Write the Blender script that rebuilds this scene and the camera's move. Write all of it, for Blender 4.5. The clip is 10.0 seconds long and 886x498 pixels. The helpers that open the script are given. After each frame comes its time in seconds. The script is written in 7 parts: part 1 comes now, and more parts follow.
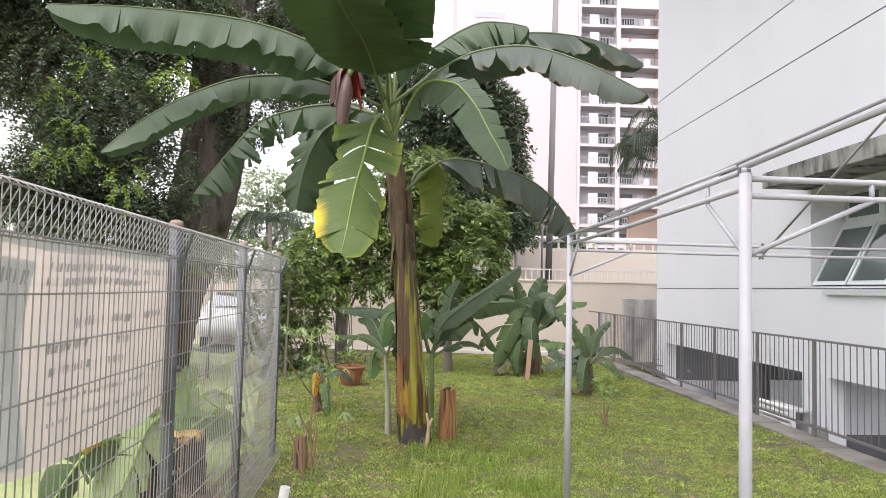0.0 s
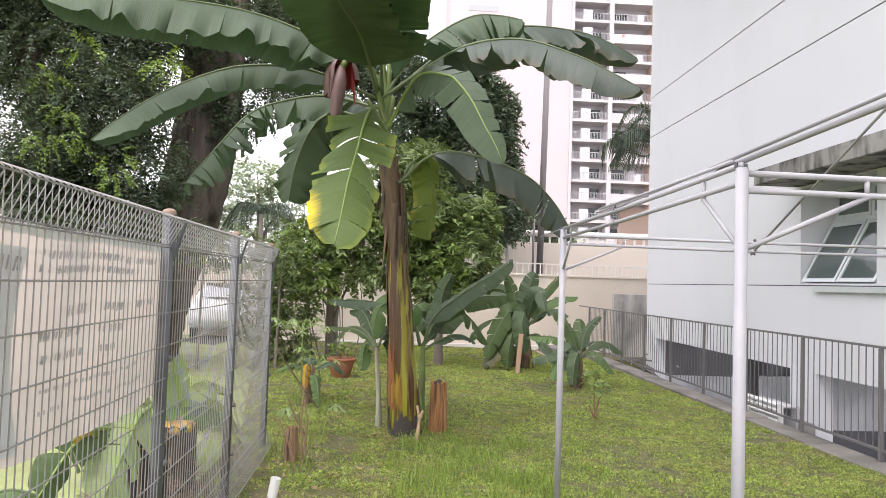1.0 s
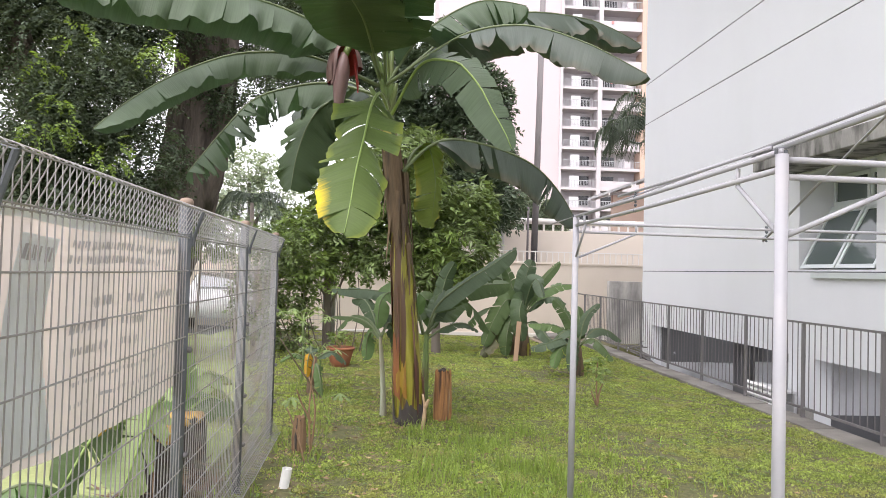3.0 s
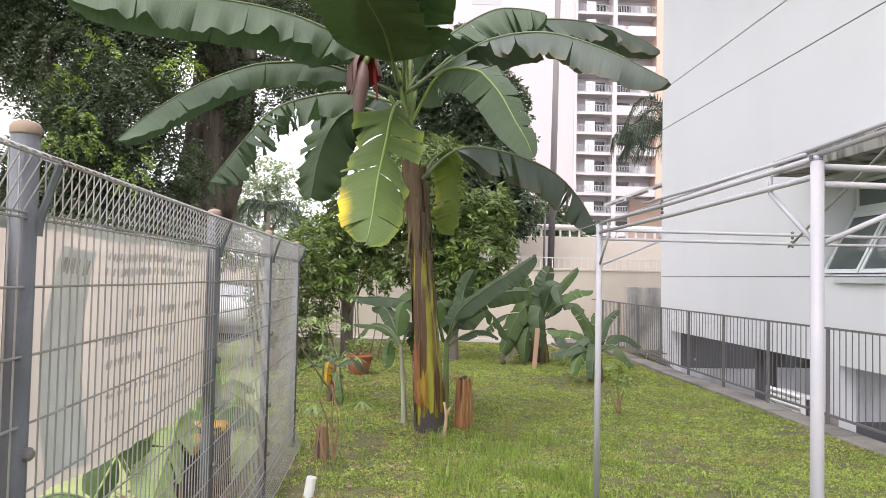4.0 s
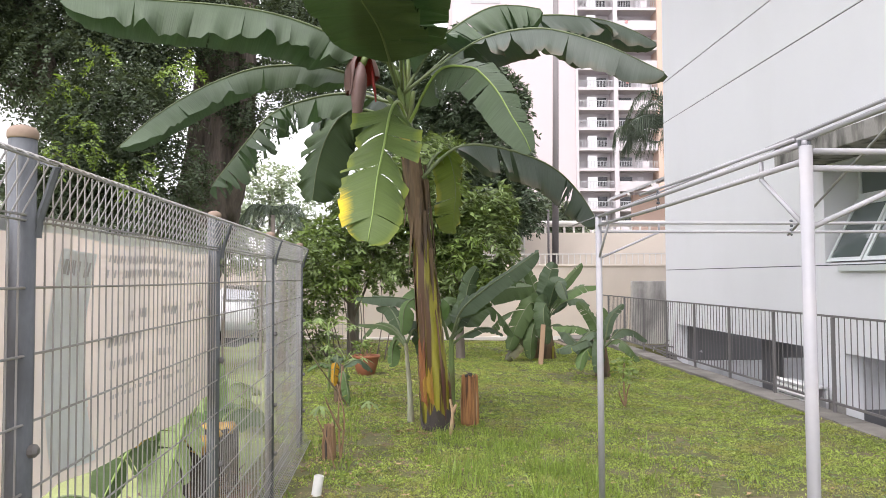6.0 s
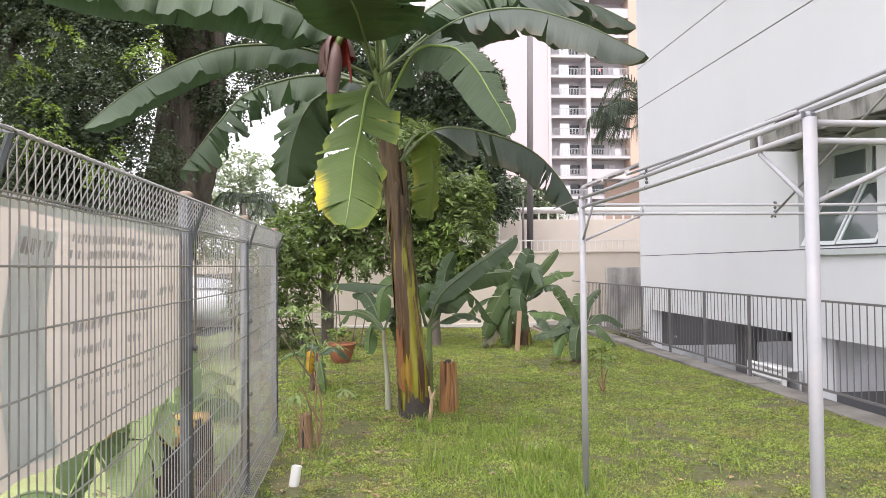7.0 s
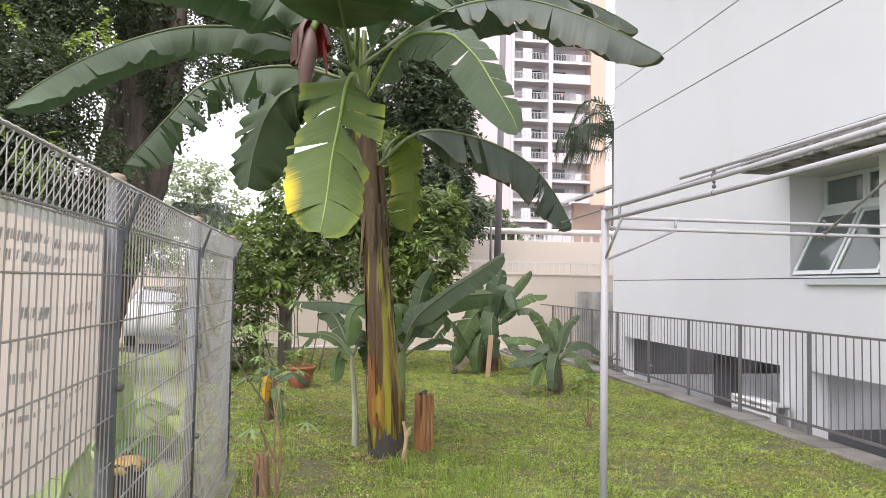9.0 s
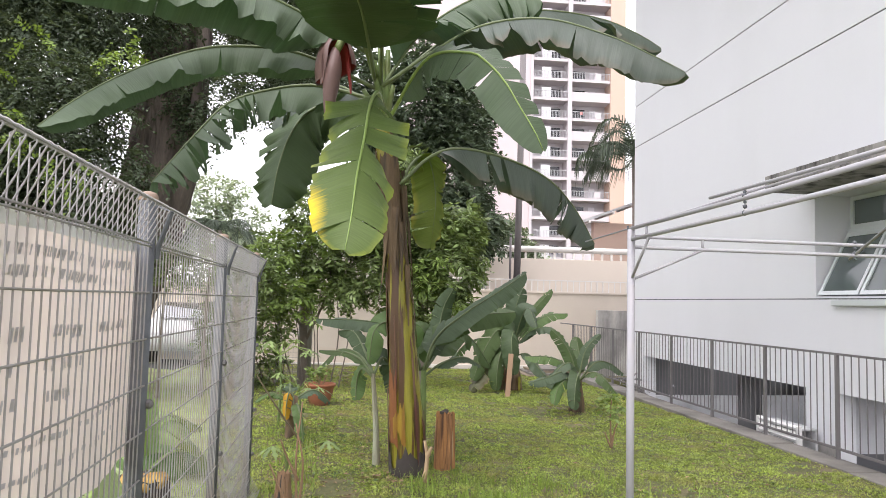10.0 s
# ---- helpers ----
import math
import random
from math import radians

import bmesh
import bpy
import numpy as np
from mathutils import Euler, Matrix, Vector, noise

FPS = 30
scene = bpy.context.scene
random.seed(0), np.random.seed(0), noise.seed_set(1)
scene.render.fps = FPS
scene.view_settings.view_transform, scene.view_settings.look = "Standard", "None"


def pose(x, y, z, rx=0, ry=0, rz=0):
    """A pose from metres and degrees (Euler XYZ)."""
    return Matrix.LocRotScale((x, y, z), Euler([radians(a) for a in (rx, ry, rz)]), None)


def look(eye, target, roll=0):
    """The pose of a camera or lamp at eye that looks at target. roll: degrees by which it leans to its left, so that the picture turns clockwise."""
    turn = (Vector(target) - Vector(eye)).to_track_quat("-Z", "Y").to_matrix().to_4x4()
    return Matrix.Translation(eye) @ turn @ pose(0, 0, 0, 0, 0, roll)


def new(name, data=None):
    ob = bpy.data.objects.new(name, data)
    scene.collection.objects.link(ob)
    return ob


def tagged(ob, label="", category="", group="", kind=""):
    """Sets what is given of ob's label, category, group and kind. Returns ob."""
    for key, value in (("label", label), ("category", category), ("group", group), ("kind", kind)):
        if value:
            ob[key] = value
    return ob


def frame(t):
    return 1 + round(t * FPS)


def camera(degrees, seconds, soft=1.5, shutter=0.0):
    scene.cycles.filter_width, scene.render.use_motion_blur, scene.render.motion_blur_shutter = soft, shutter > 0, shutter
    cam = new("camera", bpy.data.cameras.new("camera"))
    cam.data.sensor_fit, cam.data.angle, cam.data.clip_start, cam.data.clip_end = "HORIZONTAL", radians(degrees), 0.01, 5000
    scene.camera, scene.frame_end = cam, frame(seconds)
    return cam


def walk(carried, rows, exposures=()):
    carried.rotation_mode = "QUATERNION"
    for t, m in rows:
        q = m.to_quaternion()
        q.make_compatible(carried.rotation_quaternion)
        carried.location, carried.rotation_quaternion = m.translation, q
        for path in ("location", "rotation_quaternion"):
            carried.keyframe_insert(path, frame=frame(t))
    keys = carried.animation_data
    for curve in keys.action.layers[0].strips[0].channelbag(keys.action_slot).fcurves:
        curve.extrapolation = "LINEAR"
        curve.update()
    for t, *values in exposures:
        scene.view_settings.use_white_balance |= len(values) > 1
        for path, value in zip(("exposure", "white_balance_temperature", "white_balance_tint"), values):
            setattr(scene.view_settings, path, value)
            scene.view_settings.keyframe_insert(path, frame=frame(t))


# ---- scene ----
cam = camera(62.8, 10.0, 0.7)
PATH = [
    (0, (0.394, -0.368, 1.538), (0.473, 1.627, 1.648), 1.3),
    (0.5, (0.385, -0.364, 1.537), (0.477, 1.631, 1.639), 1.6),
    (1, (0.376, -0.361, 1.53), (0.481, 1.634, 1.623), 1.9),
    (1.5, (0.358, -0.364, 1.529), (0.474, 1.631, 1.607), 2.0),
    (2, (0.341, -0.354, 1.53), (0.466, 1.641, 1.593), 2.0),
    (3.5, (0.175, -0.311, 1.528), (0.306, 1.683, 1.589), 1.3),
    (4, (0.166, -0.315, 1.54), (0.26, 1.682, 1.618), 1.2),
    (4.5, (0.206, -0.338, 1.542), (0.253, 1.659, 1.641), 1.0),
    (5, (0.222, -0.336, 1.546), (0.246, 1.661, 1.653), 0.9),
    (5.5, (0.22, -0.353, 1.537), (0.256, 1.644, 1.636), 0.3),
    (7, (0.155, -0.213, 1.489), (0.308, 1.78, 1.534), -0.6),
    (7.5, (0.164, 0.029, 1.496), (0.29, 2.023, 1.571), -0.1),
    (8, (0.081, 0.275, 1.476), (0.233, 2.267, 1.576), 1.3),
    (8.5, (-0.008, 0.551, 1.478), (0.246, 2.532, 1.581), 1.1),
    (9, (0.002, 0.635, 1.483), (0.272, 2.614, 1.583), 1.0),
    (9.5, (-0.015, 0.637, 1.467), (0.228, 2.619, 1.581), 1.2),
    (10, (-0.034, 0.648, 1.489), (0.185, 2.631, 1.636), 1.4),
]
walk(cam, [(t, look(eye, target, roll)) for t, eye, target, roll in PATH], [(0, 1.0, 6480, 17), (10, 1.0, 6480, 17)])

# ---- light ----
world = bpy.data.worlds.new("overcast_sky")
scene.world = world
world.use_nodes = True
wn, wl = world.node_tree.nodes, world.node_tree.links
SUN_EL, SUN_ROT = radians(58), radians(200)
sky = wn.new("ShaderNodeTexSky")
sky.sky_type, sky.sun_disc = "NISHITA", False
sky.sun_elevation, sky.sun_rotation = SUN_EL, SUN_ROT
sky.air_density, sky.dust_density, sky.ozone_density = 1.0, 6.0, 1.0
pale = wn.new("ShaderNodeHueSaturation")
pale.inputs["Saturation"].default_value = 0.22
pale.inputs["Value"].default_value = 1.0
wl.new(sky.outputs[0], pale.inputs["Color"])
cloud = wn.new("ShaderNodeMix")
cloud.data_type = "RGBA"
cloud.inputs["Factor"].default_value = 0.7
cloud.inputs["B"].default_value = (11.0, 11.2, 11.6, 1)
wl.new(pale.outputs[0], cloud.inputs["A"])
wl.new(cloud.outputs["Result"], wn["Background"].inputs["Color"])
wn["Background"].inputs["Strength"].default_value = 0.132
sun = new("sun", bpy.data.lights.new("sun", "SUN"))
sun.data.energy, sun.data.angle, sun.data.color = 0.75, radians(25), (1.0, 0.97, 0.92)
sun.matrix_world = look((0, 0, 30), (math.sin(SUN_ROT) * -16, math.cos(SUN_ROT) * -16, 4))


# ---- materials ----
def mat(name, base, rough=0.7, metal=0.0, vary=0.25, scale=6.0, fine=60.0, bump=0.15, stain=None, stain_amount=0.4,
        stain_scale=1.2, island=0.0, per_object=0.0, translucent=0.0, glow=(1.3, 1.25, 0.6), spec=0.5, stretch=(1, 1, 1), deep=0.01, edge=(0.48, 0.68)):
    """A procedural surface: base colour varied at two scales, optional stains, grain relief, variation by piece."""
    m = bpy.data.materials.new(name)
    m.use_nodes = True
    n, l = m.node_tree.nodes, m.node_tree.links
    p = n["Principled BSDF"]
    p.inputs["Roughness"].default_value, p.inputs["Metallic"].default_value = rough, metal
    p.inputs["Specular IOR Level"].default_value = spec
    co = n.new("ShaderNodeTexCoord")
    mp = n.new("ShaderNodeMapping")
    mp.inputs["Scale"].default_value = stretch
    l.new(co.outputs["Object"], mp.inputs["Vector"])
    big, small = n.new("ShaderNodeTexNoise"), n.new("ShaderNodeTexNoise")
    big.inputs["Scale"].default_value, small.inputs["Scale"].default_value = scale, fine
    big.inputs["Detail"].default_value, small.inputs["Detail"].default_value = 6, 4
    for t in (big, small):
        l.new(mp.outputs[0], t.inputs["Vector"])
    mul = n.new("ShaderNodeMath")
    mul.operation = "MULTIPLY_ADD"
    mul.inputs[1].default_value, mul.inputs[2].default_value = vary * 1.6, 1 - vary * 0.8
    mix = n.new("ShaderNodeMath")
    mix.operation = "MULTIPLY_ADD"
    mix.inputs[1].default_value, mix.inputs[2].default_value = 0.4, 0.0
    l.new(small.outputs["Fac"], mix.inputs[0])
    add = n.new("ShaderNodeMath")
    add.operation = "MULTIPLY_ADD"
    add.inputs[1].default_value = 0.6
    l.new(big.outputs["Fac"], add.inputs[0])
    l.new(mix.outputs[0], add.inputs[2])
    l.new(add.outputs[0], mul.inputs[0])
    value = mul.outputs[0]
    for amount, kind in ((island, "island"), (per_object, "object")):
        if amount:
            src = n.new("ShaderNodeNewGeometry").outputs["Random Per Island"] if kind == "island" else n.new("ShaderNodeObjectInfo").outputs["Random"]
            r = n.new("ShaderNodeMath")
            r.operation = "MULTIPLY_ADD"
            r.inputs[1].default_value, r.inputs[2].default_value = amount * 2, 1 - amount
            l.new(src, r.inputs[0])
            v = n.new("ShaderNodeMath")
            v.operation = "MULTIPLY"
            l.new(value, v.inputs[0])
            l.new(r.outputs[0], v.inputs[1])
            value = v.outputs[0]
    col = n.new("ShaderNodeVectorMath")
    col.operation = "SCALE"
    col.inputs[0].default_value = base
    l.new(value, col.inputs["Scale"])
    out = col.outputs[0]
    if stain:
        st = n.new("ShaderNodeTexNoise")
        st.inputs["Scale"].default_value, st.inputs["Detail"].default_value = stain_scale, 8
        l.new(mp.outputs[0], st.inputs["Vector"])
        ramp = n.new("ShaderNodeValToRGB")
        ramp.color_ramp.elements[0].position, ramp.color_ramp.elements[1].position = edge
        ramp.color_ramp.elements[1].color = (stain_amount,) * 3 + (1,)
        l.new(st.outputs["Fac"], ramp.inputs[0])
        sm = n.new("ShaderNodeMix")
        sm.data_type = "RGBA"
        sm.inputs["B"].default_value = (*stain, 1)
        l.new(ramp.outputs["Color"], sm.inputs["Factor"])
        l.new(out, sm.inputs["A"])
        out = sm.outputs["Result"]
    l.new(out, p.inputs["Base Color"])
    bp = n.new("ShaderNodeBump")
    bp.inputs["Strength"].default_value, bp.inputs["Distance"].default_value = bump, deep
    l.new(add.outputs[0], bp.inputs["Height"])
    l.new(bp.outputs[0], p.inputs["Normal"])
    if translucent:
        tr = n.new("ShaderNodeBsdfTranslucent")
        tc = n.new("ShaderNodeVectorMath")
        tc.operation = "MULTIPLY"
        tc.inputs[1].default_value = glow
        l.new(out, tc.inputs[0])
        l.new(tc.outputs[0], tr.inputs["Color"])
        ms = n.new("ShaderNodeMixShader")
        ms.inputs[0].default_value = translucent
        l.new(p.outputs[0], ms.inputs[1])
        l.new(tr.outputs[0], ms.inputs[2])
        l.new(ms.outputs[0], n["Material Output"].inputs["Surface"])
    return m


def banana_leaf_mat(name, green, edge=None, edge_amount=0.0, brown=0.0, patch=None, glow=0.17, spec=0.26):
    """Banana blade: fine cross veins, waxy gloss, a paler midline, yellowing towards the margin."""
    m = bpy.data.materials.new(name)
    m.use_nodes = True
    n, l = m.node_tree.nodes, m.node_tree.links
    p = n["Principled BSDF"]
    p.inputs["Roughness"].default_value = 0.5
    p.inputs["Specular IOR Level"].default_value = spec
    uv = n.new("ShaderNodeUVMap")
    uv.uv_map = "leaf"
    sep = n.new("ShaderNodeSeparateXYZ")
    l.new(uv.outputs[0], sep.inputs[0])
    mp = n.new("ShaderNodeMapping")
    mp.inputs["Scale"].default_value = (0.6, 90, 1)
    l.new(uv.outputs[0], mp.inputs["Vector"])
    vein = n.new("ShaderNodeTexNoise")
    vein.inputs["Scale"].default_value, vein.inputs["Detail"].default_value = 1.0, 3
    l.new(mp.outputs[0], vein.inputs["Vector"])
    co = n.new("ShaderNodeTexCoord")
    blot = n.new("ShaderNodeTexNoise")
    blot.inputs["Scale"].default_value, blot.inputs["Detail"].default_value = 3.0, 6
    l.new(co.outputs["Object"], blot.inputs["Vector"])
    val = n.new("ShaderNodeMath")
    val.operation = "MULTIPLY_ADD"
    val.inputs[1].default_value, val.inputs[2].default_value = 0.55, 0.5
    l.new(vein.outputs["Fac"], val.inputs[0])
    v2 = n.new("ShaderNodeMath")
    v2.operation = "MULTIPLY_ADD"
    v2.inputs[1].default_value = 0.5
    l.new(blot.outputs["Fac"], v2.inputs[0])
    l.new(val.outputs[0], v2.inputs[2])
    col = n.new("ShaderNodeVectorMath")
    col.operation = "SCALE"
    col.inputs[0].default_value = green
    l.new(v2.outputs[0], col.inputs["Scale"])
    out = col.outputs[0]
    ab = n.new("ShaderNodeMath")
    ab.operation = "ABSOLUTE"
    l.new(sep.outputs["X"], ab.inputs[0])

    def blend(a, colour, lo, hi, amount, noisy):
        s = n.new("ShaderNodeMath")
        s.operation = "MULTIPLY_ADD"
        s.inputs[1].default_value = noisy
        l.new(blot.outputs["Fac"], s.inputs[0])
        l.new(ab.outputs[0], s.inputs[2])
        r = n.new("ShaderNodeMapRange")
        r.inputs["From Min"].default_value, r.inputs["From Max"].default_value = lo, hi
        r.inputs["To Max"].default_value = amount
        l.new(s.outputs[0], r.inputs["Value"])
        x = n.new("ShaderNodeMix")
        x.data_type = "RGBA"
        x.inputs["B"].default_value = (*colour, 1)
        l.new(r.outputs[0], x.inputs["Factor"])
        l.new(a, x.inputs["A"])
        return x.outputs["Result"]
    if edge:
        out = blend(out, edge, 1.25, 1.62, edge_amount, 0.95)
    if patch:
        # one ripened yellow stretch along the margin of one half near the tip
        d = n.new("ShaderNodeVectorMath")
        d.operation = "DISTANCE"
        sc = n.new("ShaderNodeVectorMath")
        sc.operation = "MULTIPLY"
        sc.inputs[1].default_value = (1.0, 1.5, 1.0)
        l.new(uv.outputs[0], sc.inputs[0])
        l.new(sc.outputs[0], d.inputs[0])
        d.inputs[1].default_value = (1.10, 2.40 * 1.5, 0)
        s = n.new("ShaderNodeMath")
        s.operation = "MULTIPLY_ADD"
        s.inputs[1].default_value = 0.5
        l.new(vein.outputs["Fac"], s.inputs[0])
        l.new(d.outputs["Value"], s.inputs[2])
        r = n.new("ShaderNodeMapRange")
        r.inputs["From Min"].default_value, r.inputs["From Max"].default_value = 0.76, 0.42
        l.new(s.outputs[0], r.inputs["Value"])
        x = n.new("ShaderNodeMix")
        x.data_type = "RGBA"
        x.inputs["B"].default_value = (*patch, 1)
        l.new(r.outputs[0], x.inputs["Factor"])
        l.new(out, x.inputs["A"])
        out = x.outputs["Result"]
    if brown:
        out = blend(out, (0.16, 0.10, 0.05), 1.15, 1.45, brown, 0.8)
    l.new(out, p.inputs["Base Color"])
    bp = n.new("ShaderNodeBump")
    bp.inputs["Strength"].default_value, bp.inputs["Distance"].default_value = 0.35, 0.008
    l.new(vein.outputs["Fac"], bp.inputs["Height"])
    l.new(bp.outputs[0], p.inputs["Normal"])
    tr = n.new("ShaderNodeBsdfTranslucent")
    tc = n.new("ShaderNodeVectorMath")
    tc.operation = "MULTIPLY"
    tc.inputs[1].default_value = (0.95, 1.4, 0.85)
    l.new(out, tc.inputs[0])
    l.new(tc.outputs[0], tr.inputs["Color"])
    ms = n.new("ShaderNodeMixShader")
    ms.inputs[0].default_value = glow
    l.new(p.outputs[0], ms.inputs[1])
    l.new(tr.outputs[0], ms.inputs[2])
    l.new(ms.outputs[0], n["Material Output"].inputs["Surface"])
    return m


def glass_mat(name, tint, rough=0.04):
    m = bpy.data.materials.new(name)
    m.use_nodes = True
    p = m.node_tree.nodes["Principled BSDF"]
    p.inputs["Base Color"].default_value = (*tint, 1)
    p.inputs["Roughness"].default_value = rough
    p.inputs["Transmission Weight"].default_value = 0.35
    return m


M_SOIL = mat("lawn_soil", (0.122, 0.124, 0.05), 0.95, vary=1.3, scale=22, fine=110, bump=1.0, stain=(0.21, 0.165, 0.10), stain_amount=0.85, stain_scale=2.6, deep=0.03)
M_GRASS = mat("grass_blade", (0.298, 0.378, 0.09), 0.55, vary=1.0, scale=1.6, fine=7, bump=0.0, island=0.55, translucent=0.3, stain=(0.40, 0.34, 0.15), stain_amount=0.55, stain_scale=1.9)
M_WEEDLEAF = mat("broad_weed_leaf", (0.13, 0.20, 0.06), 0.5, vary=0.4, scale=2, fine=9, bump=0.0, island=0.5, translucent=0.2)
# brighter copy of the leaf green, sunlight put into the colour
M_LEAFLIT = banana_leaf_mat("banana_leaf_lit_green", (0.28, 0.34, 0.16))
M_TRASH = mat("dry_leaf_trash", (0.16, 0.105, 0.07), 0.9, vary=0.6, scale=6, fine=40, bump=0.5, island=0.4)
M_VERGE = mat("bright_verge_grass", (0.29, 0.335, 0.13), 0.9, vary=0.8, scale=1.8, fine=30, bump=0.9, stain=(0.24, 0.22, 0.11), stain_amount=0.7, stain_scale=1.1)
M_TALLGRASS = mat("tall_grass_blade", (0.24, 0.335, 0.075), 0.5, vary=0.3, scale=0.9, fine=5, bump=0.0, island=0.3, translucent=0.35)
M_LITTER = mat("dry_leaf", (0.36, 0.25, 0.14), 0.8, vary=0.4, scale=3, island=0.45, bump=0.2)
M_CONCRETE = mat("weathered_concrete", (0.215, 0.20, 0.18), 0.9, vary=0.8, scale=3.2, fine=70, bump=0.5, stain=(0.075, 0.07, 0.06), stain_amount=0.8)
M_STAINED = mat("black_stained_concrete", (0.30, 0.29, 0.27), 0.9, vary=0.6, scale=3, fine=60, bump=0.3, stain=(0.035, 0.035, 0.03), stain_amount=0.97, stain_scale=3.6, stretch=(1, 1, 0.35), edge=(0.47, 0.64))
M_MOULD = mat("mould_streaked_concrete", (0.52, 0.50, 0.47), 0.9, vary=0.5, scale=3, fine=60, bump=0.3, stain=(0.13, 0.125, 0.12), stain_amount=0.75, stain_scale=2.2, stretch=(1, 1, 0.4))
M_PALEPOST = mat("pale_grey_post", (0.33, 0.315, 0.305), 0.9, vary=0.6, scale=4, fine=40, bump=0.4, stain=(0.15, 0.15, 0.12), stain_amount=0.7, stain_scale=3, stretch=(1, 1, 0.3))
M_WHITEWALL = mat("white_painted_wall", (0.715, 0.725, 0.745), 0.75, vary=0.07, scale=0.7, fine=90, bump=0.06, stain=(0.62, 0.63, 0.63), stain_amount=0.28, stain_scale=0.5, stretch=(1, 1, 0.4))
M_JOINT = mat("dark_joint", (0.10, 0.105, 0.115), 0.9, vary=0.2)
# near-black wall colour that stands in for shade indoors
M_SHADEWALL = mat("shade_dark_wall", (0.13, 0.13, 0.135), 0.9, vary=0.25, scale=1.5)
M_GREYWALL = mat("grey_undercroft", (0.58, 0.585, 0.595), 0.9, vary=0.2, scale=1.4, stain=(0.14, 0.14, 0.14), stain_amount=0.5)
M_CREAM = mat("cream_painted_wall", (0.70, 0.62, 0.53), 0.85, vary=0.08, scale=0.6, fine=50, bump=0.08, stain=(0.46, 0.40, 0.33), stain_amount=0.35, stain_scale=0.5, stretch=(1, 1, 0.5))
M_OFFWHITE = mat("off_white_paint", (0.72, 0.69, 0.65), 0.7, vary=0.1, scale=2)
M_GALV = mat("galvanised_steel", (0.125, 0.134, 0.148), 0.6, metal=0.2, vary=0.6, scale=26, fine=110, bump=0.12, stain=(0.085, 0.088, 0.095), stain_amount=0.85, stain_scale=9, stretch=(1, 1, 0.4))
M_WIRE = mat("dull_steel_wire", (0.325, 0.318, 0.318), 0.5, metal=0.3, vary=0.25, scale=7, stain=(0.26, 0.19, 0.13), stain_amount=0.4, stain_scale=3, bump=0.05)
M_RUSTCAP = mat("rusty_cap", (0.30, 0.22, 0.17), 0.8, vary=0.3, scale=20, bump=0.2)
M_WHITEPIPE = mat("white_painted_pipe", (0.36, 0.356, 0.38), 0.5, vary=0.1, scale=5, bump=0.05, stain=(0.45, 0.42, 0.42), stain_amount=0.4, stain_scale=6)
M_RAIL = mat("brown_grey_rail_paint", (0.15, 0.142, 0.142), 0.55, vary=0.2, scale=6, bump=0.08)
M_BANNER = mat("banner_back_fabric", (0.77, 0.69, 0.655), 0.7, vary=0.2, scale=2.2, fine=26, bump=0.25, stain=(0.56, 0.53, 0.52), stain_amount=0.9, stain_scale=2.4, stretch=(1, 1, 0.25), translucent=0.34, glow=(1.05, 1.0, 0.97))
M_BANNERBLUE = mat("banner_blue_grey_print", (0.70, 0.745, 0.76), 0.7, vary=0.3, scale=3.5, fine=26, bump=0.25, stain=(0.50, 0.52, 0.54), stain_amount=0.7, stain_scale=5, stretch=(1, 1, 0.4), translucent=0.34, glow=(1.0, 1.0, 1.0))
M_BANNERTEXT = mat("banner_show_through", (0.43, 0.41, 0.42), 0.8, vary=0.15, scale=9)
M_BANNEREDGE = mat("banner_white_hem", (0.80, 0.80, 0.80), 0.6, vary=0.06)
M_FRAME = mat("aluminium_window_frame", (0.62, 0.66, 0.66), 0.4, metal=0.2, vary=0.08, scale=5)
M_GLASS = glass_mat("green_tinted_glass", (0.15, 0.185, 0.18))
M_BARK = mat("rough_dark_bark", (0.14, 0.113, 0.098), 0.95, vary=1.0, scale=7, fine=30, bump=1.0, stain=(0.055, 0.047, 0.04), stain_amount=0.95, stain_scale=5, stretch=(1, 1, 0.16), deep=0.05)
M_BARK2 = mat("grey_bark", (0.20, 0.17, 0.145), 0.95, vary=0.4, scale=6, fine=40, bump=0.8, stretch=(1, 1, 0.3))
M_PINNATE = mat("dark_leaflets", (0.084, 0.112, 0.070), 0.6, spec=0.3, vary=0.4, scale=0.9, fine=6, bump=0.0, island=0.45, translucent=0.22)
M_YOUNG = mat("young_leaflets", (0.16, 0.24, 0.05), 0.5, vary=0.3, scale=1.5, fine=8, bump=0.0, island=0.35, translucent=0.35)
M_BUSH = mat("glossy_shrub_leaves", (0.17, 0.235, 0.085), 0.42, spec=0.4, vary=0.4, scale=1.1, fine=6, bump=0.0, island=0.45, translucent=0.18)
M_BUSHLIGHT = mat("fresh_shrub_leaves", (0.19, 0.275, 0.075), 0.42, vary=0.3, scale=1.2, fine=6, bump=0.0, island=0.4, translucent=0.3)
M_DARKTREE = mat("deep_green_needles", (0.085, 0.122, 0.07), 0.6, vary=0.35, scale=0.8, bump=0.0, island=0.4, translucent=0.12)
# haze of the distance painted in: far leaves paler than near ones
M_HAZELEAF = mat("haze_pale_leaves", (0.30, 0.36, 0.25), 0.7, vary=0.3, scale=0.4, bump=0.0, island=0.4, translucent=0.2)
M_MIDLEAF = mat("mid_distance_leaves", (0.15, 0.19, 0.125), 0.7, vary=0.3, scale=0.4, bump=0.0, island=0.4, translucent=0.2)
M_PALM = mat("palm_leaflets", (0.06, 0.085, 0.052), 0.5, vary=0.3, scale=2, bump=0.0, island=0.35, translucent=0.15)
M_LEAF = banana_leaf_mat("banana_leaf_green", (0.082, 0.114, 0.069))
